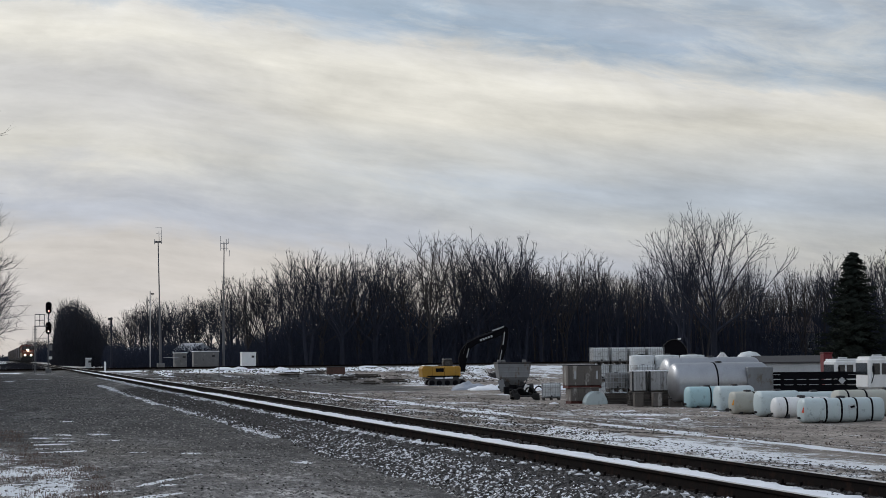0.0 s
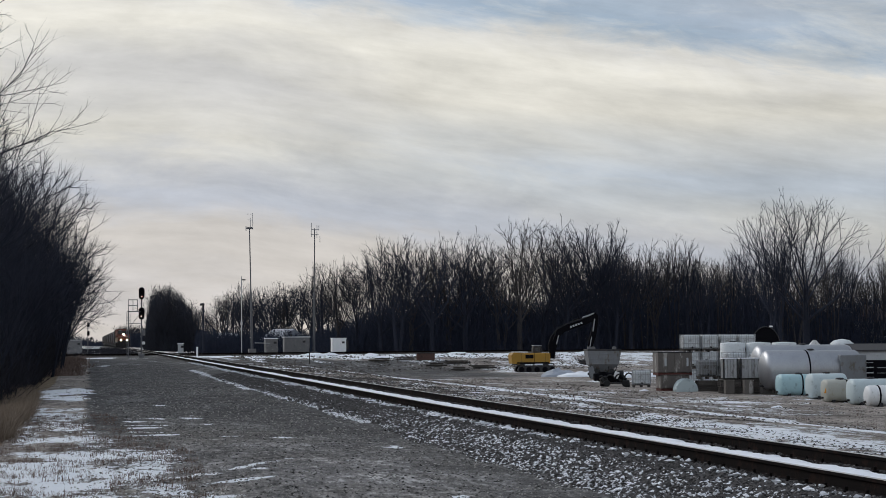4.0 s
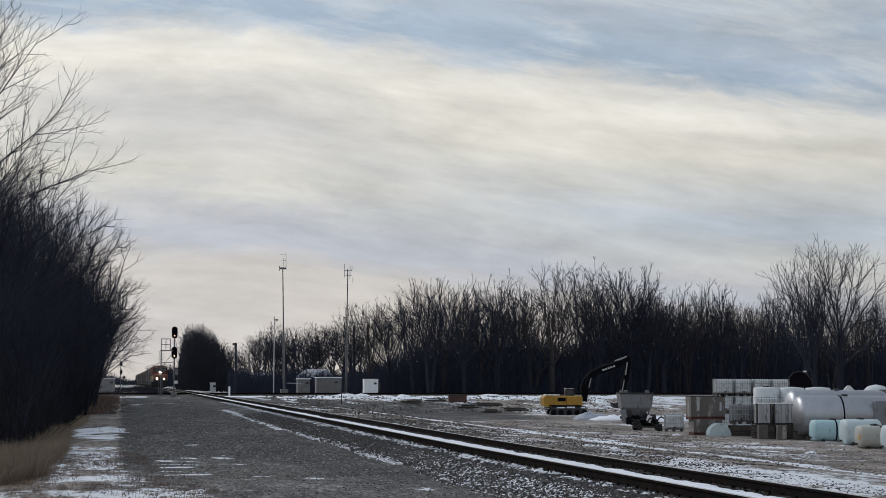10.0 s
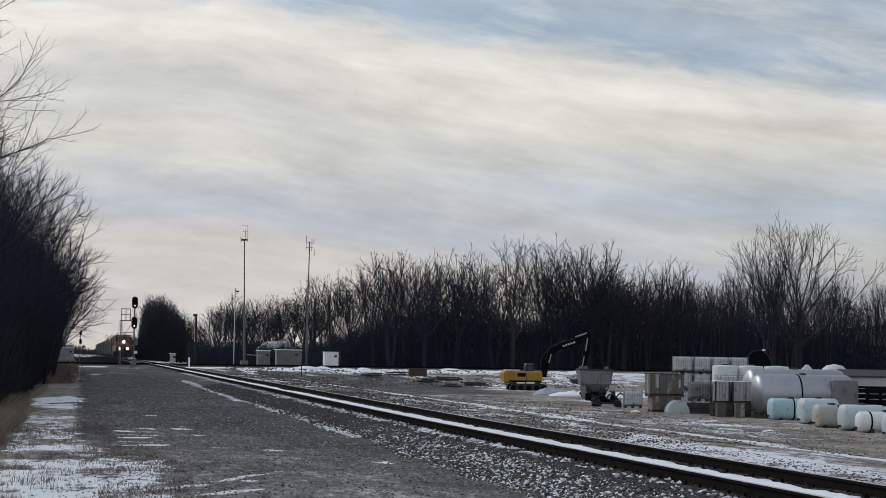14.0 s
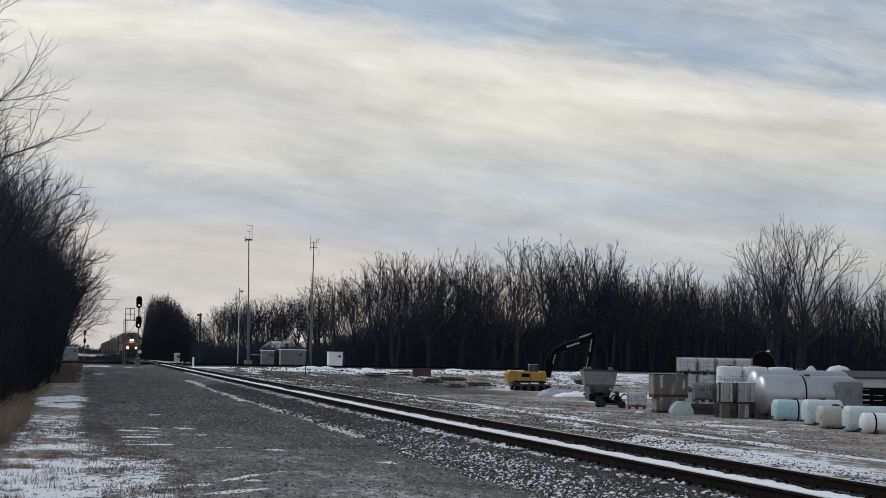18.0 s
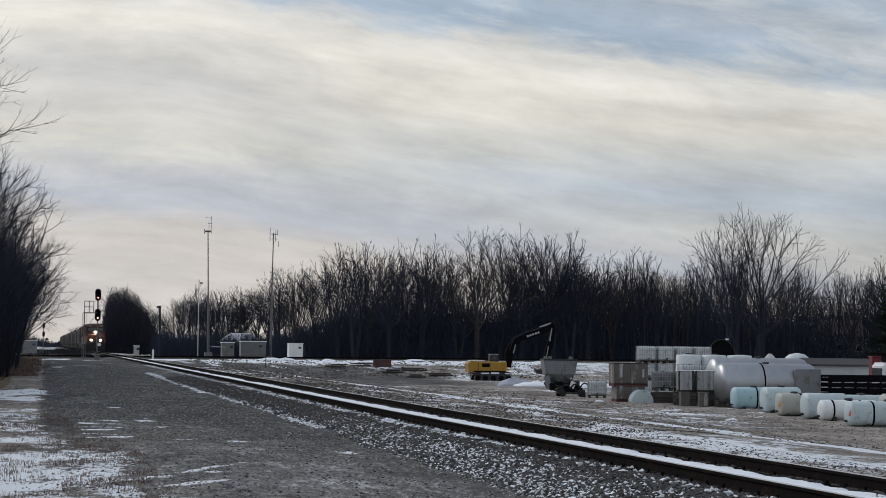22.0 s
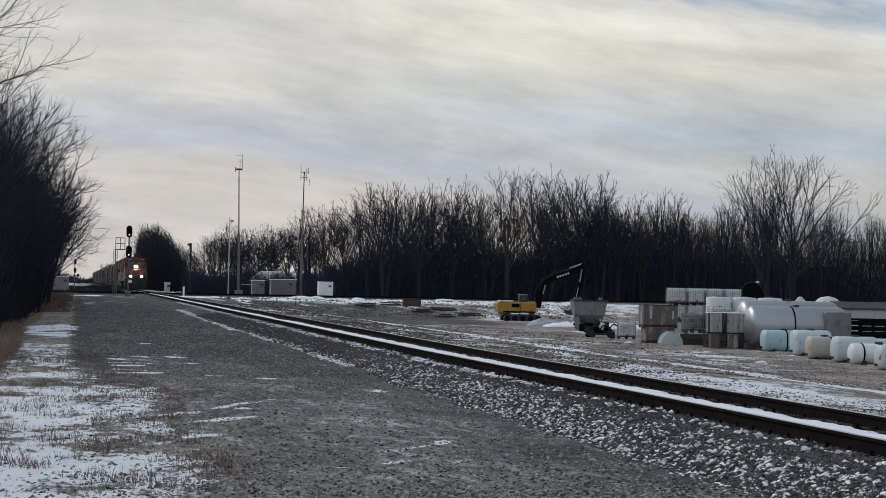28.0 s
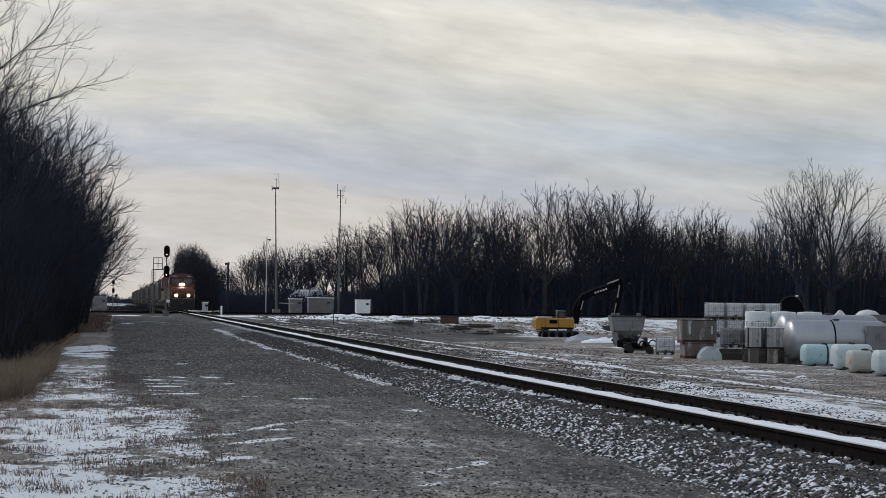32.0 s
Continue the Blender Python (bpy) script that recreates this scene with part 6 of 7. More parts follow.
def wheel(parent, name, x, y, z, r, w, axis_turn=0.0):
    """A tyred wheel with a recessed rim."""
    m = pose(x, y, z, 90, 0, axis_turn)
    t = part(name, Geo().lathe(((r * 0.55, -w / 2), (r * 0.92, -w / 2), (r, -w * 0.3), (r, w * 0.3), (r * 0.92, w / 2), (r * 0.55, w / 2)), m, 20), RUBBER, parent, "black tyre")
    part("rim", Geo().lathe(((0.05, -w * 0.42), (r * 0.5, -w * 0.36), (r * 0.56, -w * 0.5), (r * 0.56, w * 0.5), (r * 0.5, w * 0.36), (0.05, w * 0.42)), m, 16), GREYPAINT, t)


def spreader():
    o = thing("spreader_hopper", "grey steel spreader hopper on a wheeled frame, open at the top", "hopper", pose(40.9, 145.0, ground_z(40.9, 145.0) - 0.08, 0, 0, -6) @ Matrix.Diagonal((0.88, 0.88, 1.12, 1)))
    g, fun = Geo(), Geo()
    top, mid, low = (1.58, 1.1), (1.36, 0.98), (0.55, 0.4)
    rings = [[(sx * w, sy * d, z) for sx, sy in ((-1, -1), (1, -1), (1, 1), (-1, 1))] for (w, d), z in ((low, 0.55), (mid, 1.15), (top, 2.2))]
    for gg, a, b2 in ((fun, rings[0], rings[1]), (g, rings[1], rings[2])):
        gg.add(a + b2, [(i, (i + 1) % 4, 4 + (i + 1) % 4, 4 + i) for i in range(4)])
    inner = [[(x * 0.96, y * 0.96, z) for x, y, z in r] for r in rings]
    for a, b2 in zip(inner, inner[1:]):
        g.add(a + b2, [((i + 1) % 4, i, 4 + i, 4 + (i + 1) % 4) for i in range(4)])
    g.add(rings[2] + inner[2], [(i, (i + 1) % 4, 4 + (i + 1) % 4, 4 + i) for i in range(4)])
    part("hopper", g, GREYPAINT, o)
    part("funnel", fun, GREYPAINT, o, "grey tapering funnel")
    part("rim", Geo().box(0, -1.12, 2.18, 3.1, 0.08, 0.12, 0.02).box(0, 1.12, 2.18, 3.1, 0.08, 0.12, 0.02).box(-1.54, 0, 2.18, 0.08, 2.2, 0.12, 0.02).box(1.54, 0, 2.18, 0.08, 2.2, 0.12, 0.02), DARKSTEEL, o, "dark top rim")
    for z in (1.2, 1.55, 1.9):
        part("ridge", Geo().box(0, -1.0 - 0.114 * (z - 1.2), z, 2.72 + 0.42 * (z - 1.2), 0.05, 0.05, 0.012), GREYPAINT, o)
    for x in (-1.2, -0.8, 1.15):
        part("load", Geo().box(x, 0.2, 2.3, 0.35, 0.3, 0.25, 0.06), HUTGREY, o)
    part("frame", Geo().box(0, -0.5, 0.45, 2.6, 0.12, 0.18, 0.02).box(0, 0.5, 0.45, 2.6, 0.12, 0.18, 0.02), DARKSTEEL, o)
    for sx in (-1, 1):
        part("leg", Geo().tube((sx * 1.3, -0.6, 1.2), (sx * 0.9, -0.6, 0.1), 0.05, n=6), DARKSTEEL, o)
        for sy in (-1, 1):
            wheel(o, "wheel", sx * 0.7, sy * 0.85, 0.42, 0.42, 0.3)
    part("chute", Geo().prism([(-0.5, 0.2), (0.5, 0.2), (0.7, 0.6), (-0.7, 0.6)], pose(0, -0.2, 0), 0.7), DARKSTEEL, o)
    part("panel", Geo().box(-1.15, -1.0, 0.55, 0.5, 0.06, 0.9, 0.02, Matrix.Rotation(-0.35, 4, "Y")), GREYPAINT, o)


spreader()


def pump_unit():
    # a pile of black machinery junk, filled in with made-up pump parts
    o = thing("pump_unit", "pile of black machinery junk, built up from made-up pump parts and hoses", "pump", pose(34.5, 119.6, ground_z(34.5, 119.6)))
    part("skid", Geo().box(0, 0, 0.25, 1.7, 0.9, 0.12, 0.03), DARKSTEEL, o)
    part("engine", Geo().box(-0.2, 0, 0.62, 0.75, 0.6, 0.62, 0.08), BLACK, o)
    part("guard", Geo().box(0.45, 0, 0.7, 0.4, 0.5, 0.75, 0.06), DARKSTEEL, o)
    part("exhaust", Geo().tube((-0.3, 0.1, 0.9), (-0.3, 0.1, 1.35), 0.05, n=8), DARKSTEEL, o)
    rnd = random.Random(3)
    for k in range(9):
        x, z = rnd.uniform(-1.3, 1.1), rnd.uniform(0.15, 0.75)
        part("casing", Geo().box(x, rnd.uniform(-0.5, 0.4), z, rnd.uniform(0.25, 0.6), 0.4, rnd.uniform(0.2, 0.5), 0.05, Matrix.Rotation(rnd.uniform(-0.6, 0.6), 4, "Y")), BLACK if k % 3 else DARKSTEEL, o)
    for k in range(4):
        x = -1.0 + 0.6 * k
        hose = [(x + 0.3 * math.cos(a) + 0.05 * k, -0.4, 0.5 + (0.22 + 0.06 * k) * math.sin(a)) for a in (math.pi * q / 8 for q in range(9))]
        part("hose", Geo().path(hose, 0.05, 6), RUBBER, o)
    part("cover", Geo().box(0.1, -0.36, 0.78, 0.35, 0.03, 0.45, 0.01, Matrix.Rotation(0.4, 4, "Y")), WHITE, o, "pale cover plate")
    for x in (-0.6, 0.65):
        wheel(o, "wheel", x, -0.5, 0.22, 0.22, 0.16)
    part("drum", Geo().tube((-0.75, 0.1, 0.35), (-0.75, 0.1, 1.0), 0.28, n=16), BLACK, o)


pump_unit()


def tote(mat, label):
    """A caged bulk container: plastic bottle, tube cage, pallet, lid. 1.2 x 1.0 x 1.15 m."""
    o = thing("bulk_tote", label, "bulk container", group="caged totes in the yard")
    part("bottle", Geo().box(0, 0, 0.66, 1.1, 0.92, 0.92, 0.09), mat, o)
    part("lid", Geo().lathe(((0.11, 1.12), (0.11, 1.16), (0.02, 1.17)), n=12), RUBBER, o)
    part("pallet", Geo().box(0, 0, 0.16, 1.2, 1.0, 0.05, 0.01).box(-0.5, 0, 0.07, 0.12, 1.0, 0.14).box(0.5, 0, 0.07, 0.12, 1.0, 0.14).box(0, 0, 0.07, 0.12, 1.0, 0.14), WOOD, o)
    bars = Geo()
    for k in range(8):
        x = -0.57 + 1.14 * k / 7
        for y in (-0.49, 0.49):
            bars.tube((x, y, 0.19), (x, y, 1.14), 0.014, n=4, caps=False)
    for k in range(6):
        y = -0.45 + 0.9 * k / 5
        for x in (-0.59, 0.59):
            bars.tube((x, y, 0.19), (x, y, 1.14), 0.014, n=4, caps=False)
    for z in (0.25, 0.55, 0.85, 1.13):
        for y in (-0.495, 0.495):
            bars.tube((-0.59, y, z), (0.59, y, z), 0.016, n=4, caps=False)
        for x in (-0.595, 0.595):
            bars.tube((x, -0.49, z), (x, 0.49, z), 0.016, n=4, caps=False)
    part("cage", bars, GALV, o, "galvanised tube cage")
    part("valve", Geo().tube((0, -0.5, 0.3), (0, -0.62, 0.28), 0.05, n=8), RUBBER, o)
    return o


def totes():
    white = tote(TOTE, "white caged bulk tote on a pallet")
    grey = tote(TOTE_GREY, "weathered grey caged bulk tote on a pallet")
    rnd = random.Random(8)
    zt = lambda x, y: ground_z(x, y)
    white.matrix_basis = pose(36.0, 118.2, zt(36.0, 118.2), 0, 0, -12)
    # the tall white row at the back, three high
    for i in range(4):
        for lvl in range(3):
            x, y = 39.85 + 1.26 * i, 119.5 - 0.12 * i
            copy_thing(white, pose(x, y, YARD - 0.02 + 1.165 * lvl, 0, 0, rnd.uniform(-3, 3)))
    # grey totes in front, on blocks of pallets
    first = True
    for x, y, z in ((36.05, 105.0, 0.75), (37.25, 104.4, 0.75), (38.7, 105.6, 0.5)):
        m = pose(x, y, YARD + z, 0, 0, -8 + rnd.uniform(-4, 4))
        if first:
            grey.matrix_basis = m
            first = False
        else:
            copy_thing(grey, m)
    copy_thing(white, pose(37.0, 102.9, YARD + 1.2, 0, 0, 3))


totes()


def crated_load(x, y, z, w, label):
    """A pale grey slatted crate with dark corner posts and snow on its lid."""
    o = thing("crated_load", label, "crate", pose(x, y, YARD + z, 0, 0, -7), group="slatted crates on pallets")
    part("body", Geo().box(0, 0, 0.62, w, 0.95, 1.1, 0.02), TOTE_GREY, o)
    n = max(3, round(w / 0.19))
    for k in range(n):
        part("slat", Geo().box(-w / 2 + w * (k + 0.5) / n, -0.49, 0.62, w / n - 0.016, 0.03, 1.06, 0.006), HUTPALE, o, "pale grey slat")
    for sx in (-1, 1):
        part("corner_post", Geo().box(sx * (w / 2 + 0.03), -0.46, 0.6, 0.09, 0.12, 1.2, 0.01), DARKSTEEL, o)
    part("skid", Geo().box(0, -0.35, 0.04, w, 0.12, 0.08).box(0, 0.35, 0.04, w, 0.12, 0.08), WOOD, o)
    part("lid", Geo().box(0, 0, 1.2, w + 0.1, 1.05, 0.06, 0.015), SNOW, o, "snow-covered lid")


crated_load(36.05, 101.2, 0.80, 0.72, "narrow pale grey slatted crate on pallets")
crated_load(37.2, 100.9, 0.80, 1.15, "wide pale grey slatted crate on pallets with snowy lid")


def pallets():
    rnd = random.Random(14)
    o = thing("pallet", "grey weathered wooden pallet in a stack", "pallet", group="stacked pallets")
    for k in range(7):
        part("board", Geo().box(-0.54 + 0.18 * k, 0, 0.12, 0.13, 1.0, 0.022, 0.004), WOOD, o)
    for y in (-0.45, 0, 0.45):
        part("stringer", Geo().box(0, y, 0.055, 1.2, 0.08, 0.105, 0.006), WOOD, o)
    first = True
    for x, y, n in ((36.05, 105.0, 5), (37.25, 104.4, 5), (36.1, 101.2, 6), (37.35, 100.9, 6), (38.7, 105.6, 3), (37.0, 102.9, 9)):
        for k in range(n):
            m = pose(x + rnd.uniform(-0.03, 0.03), y + rnd.uniform(-0.03, 0.03), YARD + 0.133 * k, 0, 0, -8 + rnd.uniform(-3, 3))
            if first:
                o.matrix_basis, first = m, False
            else:
                copy_thing(o, m)


pallets()


def bins():
    """A grey-brown steel bin on a red skid, standing on another."""
    for z, h, mat, lab in ((0.0, 0.78, BIN, "brown weathered steel bin under a stack"), (0.95, 1.2, BIN, "large grey-brown stained steel bin on a red skid")):
        o = thing("storage_bin", lab, "bin", pose(34.75, 107.6, YARD + z, 0, 0, -5))
        w = 2.1 if z else 1.75
        part("body", Geo().box(0, 0, 0.17 + h / 2, w, 1.5, h, 0.03), mat, o)
        part("skid", Geo().box(0, -0.6, 0.08, w, 0.16, 0.17, 0.01).box(0, 0.6, 0.08, w, 0.16, 0.17, 0.01).box(-w / 2 + 0.12, 0, 0.08, 0.16, 1.3, 0.15).box(w / 2 - 0.12, 0, 0.08, 0.16, 1.3, 0.15), PALLET_RED, o, "dark red skid")
        for k in range(5):
            part("rib", Geo().box(-w / 2 + 0.15 + (w - 0.3) * k / 4, -0.77, 0.17 + h / 2, 0.07, 0.05, h - 0.06, 0.01), mat, o)
        part("lid", Geo().box(0, 0, 0.19 + h, w + 0.06, 1.56, 0.05, 0.015), DARKSTEEL if z else mat, o)
        if z:
            for x in (-0.6, 0.75):
                part("stain_plate", Geo().box(x, -0.79, 0.8, 0.12, 0.012, 0.5), SIDING, o, "pale scraped plate")


bins()


def lying_tank(name, label, x, y, r, length, mat, turn, z=None, straps=(), strap_mat=None, dish=0.16, saddles=True, group="", lid=True, segs=28):
    """A tank that lies on its side. Its near end is at x, y; turn is the way it points from there."""
    base = ground_z(x, y) if z is None else z
    o = thing(name, label, "tank", pose(x, y, base, 0, 0, turn), group=group)
    m = pose(0, 0, r + 0.02, 0, 90, 0)
    prof = [(r * 0.02, -dish), (r * 0.45, -dish * 0.86), (r * 0.75, -dish * 0.55), (r * 0.93, -dish * 0.12), (r, dish * 0.5), (r, length - dish * 0.5), (r * 0.93, length + dish * 0.12), (r * 0.6, length + dish * 0.7), (r * 0.02, length + dish)]
    square = 3.0 if name == "field_tank" and mat != WHITE else 2.0
    part("shell", Geo().lathe(prof, m, segs, True, square), mat, o)
    for s in straps:
        band = part("strap", Geo().lathe(((r * 0.985, s - 0.04), (r * 1.018, s - 0.04), (r * 1.018, s + 0.04), (r * 0.985, s + 0.04)), m, segs, True, square), strap_mat or BLACK, o, "dark strap")
    if lid:
        part("manhole", Geo().lathe(((0.2, 0), (0.2, 0.09), (0.16, 0.12), (0.02, 0.13)), pose(length * 0.5, 0, 2 * r - 0.02), 14), DARKSTEEL, o)
    if saddles:
        for s in (length * 0.2, length * 0.8):
            part("saddle", Geo().prism([(-r * 0.8, -0.1), (r * 0.8, -0.1), (r * 0.75, r * 0.45), (0, 0.1), (-r * 0.75, r * 0.45)], pose(s, 0, 0, 0, 0, 90), 0.16), DARKSTEEL, o)
    part("outlet", Geo().tube((-dish - 0.08, 0, 0.22), (0.15, 0, 0.22), 0.05, n=8), DARKSTEEL, o)
    return o


def tanks():
    t = lying_tank("steel_tank", "large bare stainless steel tank lying on saddles", 37.25, 98.6, 1.10, 5.3, STAINLESS, -4, z=YARD + 0.24, straps=(2.3,), dish=0.24, segs=40)
    for s in (1.2, 3.6):
        part("seam", Geo().lathe(((1.097, s - 0.02), (1.108, s - 0.01), (1.108, s + 0.01), (1.097, s + 0.02)), pose(0, 0, 1.12, 0, 90, 0), 40), STAINLESS, t)
    part("skirt_box", Geo().box(4.75, -0.80, 1.15, 1.5, 0.8, 1.6, 0.04), GREYPAINT, t, "grey cabinet against the tank")
    lying_tank("steel_tank", "second stainless steel tank lying behind the first", 38.3, 102.6, 1.16, 5.5, STAINLESS, -3, z=YARD + 0.42, dish=0.28, segs=36)
    # plastic field tanks, side by side, their ends towards the railway
    lying_tank("field_tank", "pale blue plastic field tank with a dark strap", 36.62, 94.8, 0.57, 2.2, POLY_BLUE, -2, straps=(1.15,), dish=0.12, group="field tanks in a row")
    lying_tank("field_tank", "tall pale blue plastic field tank", 36.25, 89.6, 0.64, 1.8, POLY_WHITE, -2, dish=0.12, group="field tanks in a row")
    a = lying_tank("field_tank", "small cream plastic field tank with an amber triangle", 35.0, 84.6, 0.54, 1.55, POLY_CREAM, -2, straps=(1.0,), dish=0.1, group="field tanks in a row")
    lying_tank("field_tank", "pale plastic field tank beside a cream one", 35.15, 81.8, 0.60, 1.9, POLY_WHITE, -2, dish=0.12, group="field tanks in a row")
    lying_tank("field_tank", "white metal field tank with black bands", 34.75, 79.0, 0.47, 2.6, WHITE, -2, straps=(0.45, 1.8), dish=0.12, group="field tanks in a row")
    c = lying_tank("field_tank", "long pale blue plastic tank with dark straps and a triangle", 33.45, 73.2, 0.52, 3.55, POLY_WHITE, -2, straps=(0.92, 1.6, 2.3, 3.0), dish=0.12, group="field tanks in a row")
    lying_tank("field_tank", "cream plastic tank behind the long pale one", 38.0, 79.4, 0.60, 5.0, POLY_CREAM, -2, z=YARD, straps=(0.4, 1.3, 2.4), dish=0.14, group="field tanks in a row")
    lying_tank("field_tank", "long grey plastic tank behind the row", 37.6, 87.0, 0.5, 5.5, POLY_WHITE, -2, group="field tanks in a row")
    for tank, z, mat in ((a, 0.62, AMBER_SIGN), (c, 0.62, ORANGE_SIGN)):
        part("triangle", Geo().prism([(-0.19, -0.17), (0.19, -0.17), (0.05, 0.21), (-0.05, 0.21)], pose(0.02, -0.40, z, 0, 0, -24), 0.03), mat, tank, "reflective warning triangle")
        part("triangle_core", Geo().prism([(-0.06, -0.08), (0.06, -0.08), (0.0, 0.05)], pose(0.012, -0.42, z, 0, 0, -24), 0.02), AMBER_SIGN, tank)
    label = part("label", Geo().box(2.08, -0.53, 0.68, 0.36, 0.02, 0.2, turn=Matrix.Rotation(-0.25, 4, "X") @ Matrix.Rotation(-0.2, 4, "Y")), SIDING, c, "white label with dark border")
    part("label_bar", Geo().box(2.08, -0.545, 0.68, 0.2, 0.02, 0.09, turn=Matrix.Rotation(-0.25, 4, "X") @ Matrix.Rotation(-0.2, 4, "Y")), BLACK, label)
    # half-round tank end on the ground and upright tanks behind
    h = thing("tank_half", "white half-round tank section lying on the ground", "tank", pose(34.9, 105.6, YARD, 0, 0, -10))
    arc = [(0.66 * math.cos(a), 0.78 * math.sin(a)) for a in (math.pi * k / 14 for k in range(15))]
    part("shell", Geo().prism(arc, pose(0, 0, 0), 1.6, True), POLY_WHITE, h)
    part("rib", Geo().prism([(x * 1.03, z * 1.03) for x, z in arc], pose(0, -0.5, 0), 0.08, True), POLY_WHITE, h)
    for k, (x, y, w) in enumerate(((40.0, 111.5, 0.8), (41.6, 111.2, 0.78), (43.2, 110.9, 0.78))):
        u = thing("upright_tank", "white upright plastic storage tank", "tank", pose(x, y, YARD), group="upright white tanks")
        part("shell", Geo().lathe(((w, 0), (w, 2.82), (w * 0.95, 2.88), (w * 0.3, 2.92), (0.02, 2.93)), n=28), TOTE, u)
        part("lid", Geo().lathe(((0.2, 2.9), (0.2, 2.99), (0.02, 3.0)), n=14), RUBBER, u)
        for z in (0.5, 1.1, 1.7, 2.3):
            part("rib", Geo().lathe(((w - 0.01, z - 0.04), (w + 0.025, z), (w - 0.01, z + 0.04)), n=28), TOTE, u)
    d = thing("dome_tank", "low white domed tank with dark slots", "tank", pose(56.9, 134, ground_z(56.9, 134)))
    part("shell", Geo().lathe(((0.95, 0), (0.95, 2.5), (0.9, 2.75), (0.6, 3.0), (0.02, 3.12)), n=26), TOTE, d)
    for k in range(5):
        a2 = radians(-150 + 24 * k)
        part("slot", Geo().box(0.95 * math.cos(a2), 0.95 * math.sin(a2), 2.42, 0.05, 0.12, 0.5, turn=Matrix.Rotation(a2, 4, "Z")), DARKSTEEL, d)
    # low crates and blocks in front of the stacks
    for x, y, w, dd, hh, mat, lab in ((37.3, 109.0, 1.5, 1.0, 0.5, HUTGREY, "grey low crate on the ground"), (35.5, 99.6, 0.5, 0.5, 0.75, WOOD, "upright wooden block under a stack"), (36.5, 99.3, 0.5, 0.5, 0.75, BIN, "brown block under a stack"), (37.8, 99.2, 1.1, 0.6, 0.7, BIN, "brown crate beside the totes")):
        o = thing("crate", lab, "crate", pose(x, y, YARD, 0, 0, -6))
        part("body", Geo().box(0, 0, hh / 2, w, dd, hh, 0.02), mat, o)
        part("rim", Geo().box(0, 0, hh + 0.02, w + 0.04, dd + 0.04, 0.05, 0.01), SNOW if w > 1.2 else mat, o)


tanks()


def truck(x, y, turn, label, cab_high):
    """A white cab-over truck front with its frame."""
    o = thing("truck", label, "truck", pose(x, y, YARD, 0, 0, turn))
    cab = part("cab", Geo().box(0, 0, 1.0 + cab_high / 2, 2.3, 2.0, cab_high, 0.12), WHITE, o, "white cab")
    part("roof", Geo().box(0, 0, 1.02 + cab_high, 2.1, 1.85, 0.12, 0.05), WHITE, o)
    for dx in (-0.72, -0.22):
        part("side_window", Geo().box(dx, -1.005, 0.95 + cab_high * 0.68, 0.40, 0.03, cab_high * 0.36, 0.03), GLASS, cab)
    part("side_window", Geo().box(0.6, -1.005, 0.95 + cab_high * 0.68, 0.75, 0.03, cab_high * 0.36, 0.03), GLASS, cab)
    part("windscreen", Geo().box(-1.155, 0, 0.95 + cab_high * 0.68, 0.03, 1.7, cab_high * 0.38, 0.03), GLASS, cab)
    mir = Geo().path([(-1.0, -1.02, 1.0 + cab_high * 0.2), (-0.95, -1.3, 1.0 + cab_high * 0.5), (-1.0, -1.3, 1.0 + cab_high * 0.75)], 0.03, 6).box(-1.0, -1.32, 1.0 + cab_high * 0.65, 0.08, 0.16, 0.35, 0.02)
    part("mirror", mir, BLACK, cab)
    part("door_handle", Geo().box(0.2, -1.02, 1.0 + cab_high * 0.4, 0.14, 0.03, 0.04), BLACK, cab)
    part("roof_lamp", Geo().box(-0.3, 0, 1.12 + cab_high, 0.5, 0.3, 0.12, 0.03), SIDING, o)
    part("frame", Geo().box(1.6, 0, 0.85, 6.0, 0.9, 0.25, 0.03), DARKSTEEL, o)
    part("bumper", Geo().box(-1.2, 0, 0.7, 0.25, 2.2, 0.4, 0.05), DARKSTEEL, o)
    for wx in (-0.3, 3.2):
        for wy in (-0.95, 0.95):
            wheel(o, "wheel", wx, wy, 0.5, 0.5, 0.3)
    return o


truck(46.1, 90.6, -6, "white truck cab with dark windows behind the tanks", 1.65)
truck(48.9, 100.5, -6, "second white truck cab behind a black stake bed", 1.5)


def stake_trailer():
    o = thing("stake_trailer", "black flatbed trailer with slatted stake sides", "trailer", pose(45.2, 97.2, YARD, 0, 0, -8))
    part("bed", Geo().box(0, 0, 0.8, 4.6, 2.3, 0.16, 0.02), BLACK, o)
    for y in (-1.12, 1.12):
        for k in range(7):
            part("stake", Geo().box(-2.2 + 4.4 * k / 6, y, 1.32, 0.1, 0.07, 1.0, 0.01), BLACK, o)
        for z in (1.0, 1.3, 1.6, 1.8):
            part("slat", Geo().box(0, y - 0.05, z, 4.6, 0.03, 0.235 if z < 1.7 else 0.13, 0.008), BLACK, o)
    part("placard", Geo().box(1.25, -1.21, 1.38, 0.3, 0.02, 0.3, turn=Matrix.Rotation(math.pi / 4, 4, "Y")), SIDING, o, "pale diamond placard")
    for x in (-1.2, -0.3, 1.6):
        for y in (-0.95, 0.95):
            wheel(o, "wheel", x, y, 0.4, 0.4, 0.28)


stake_trailer()


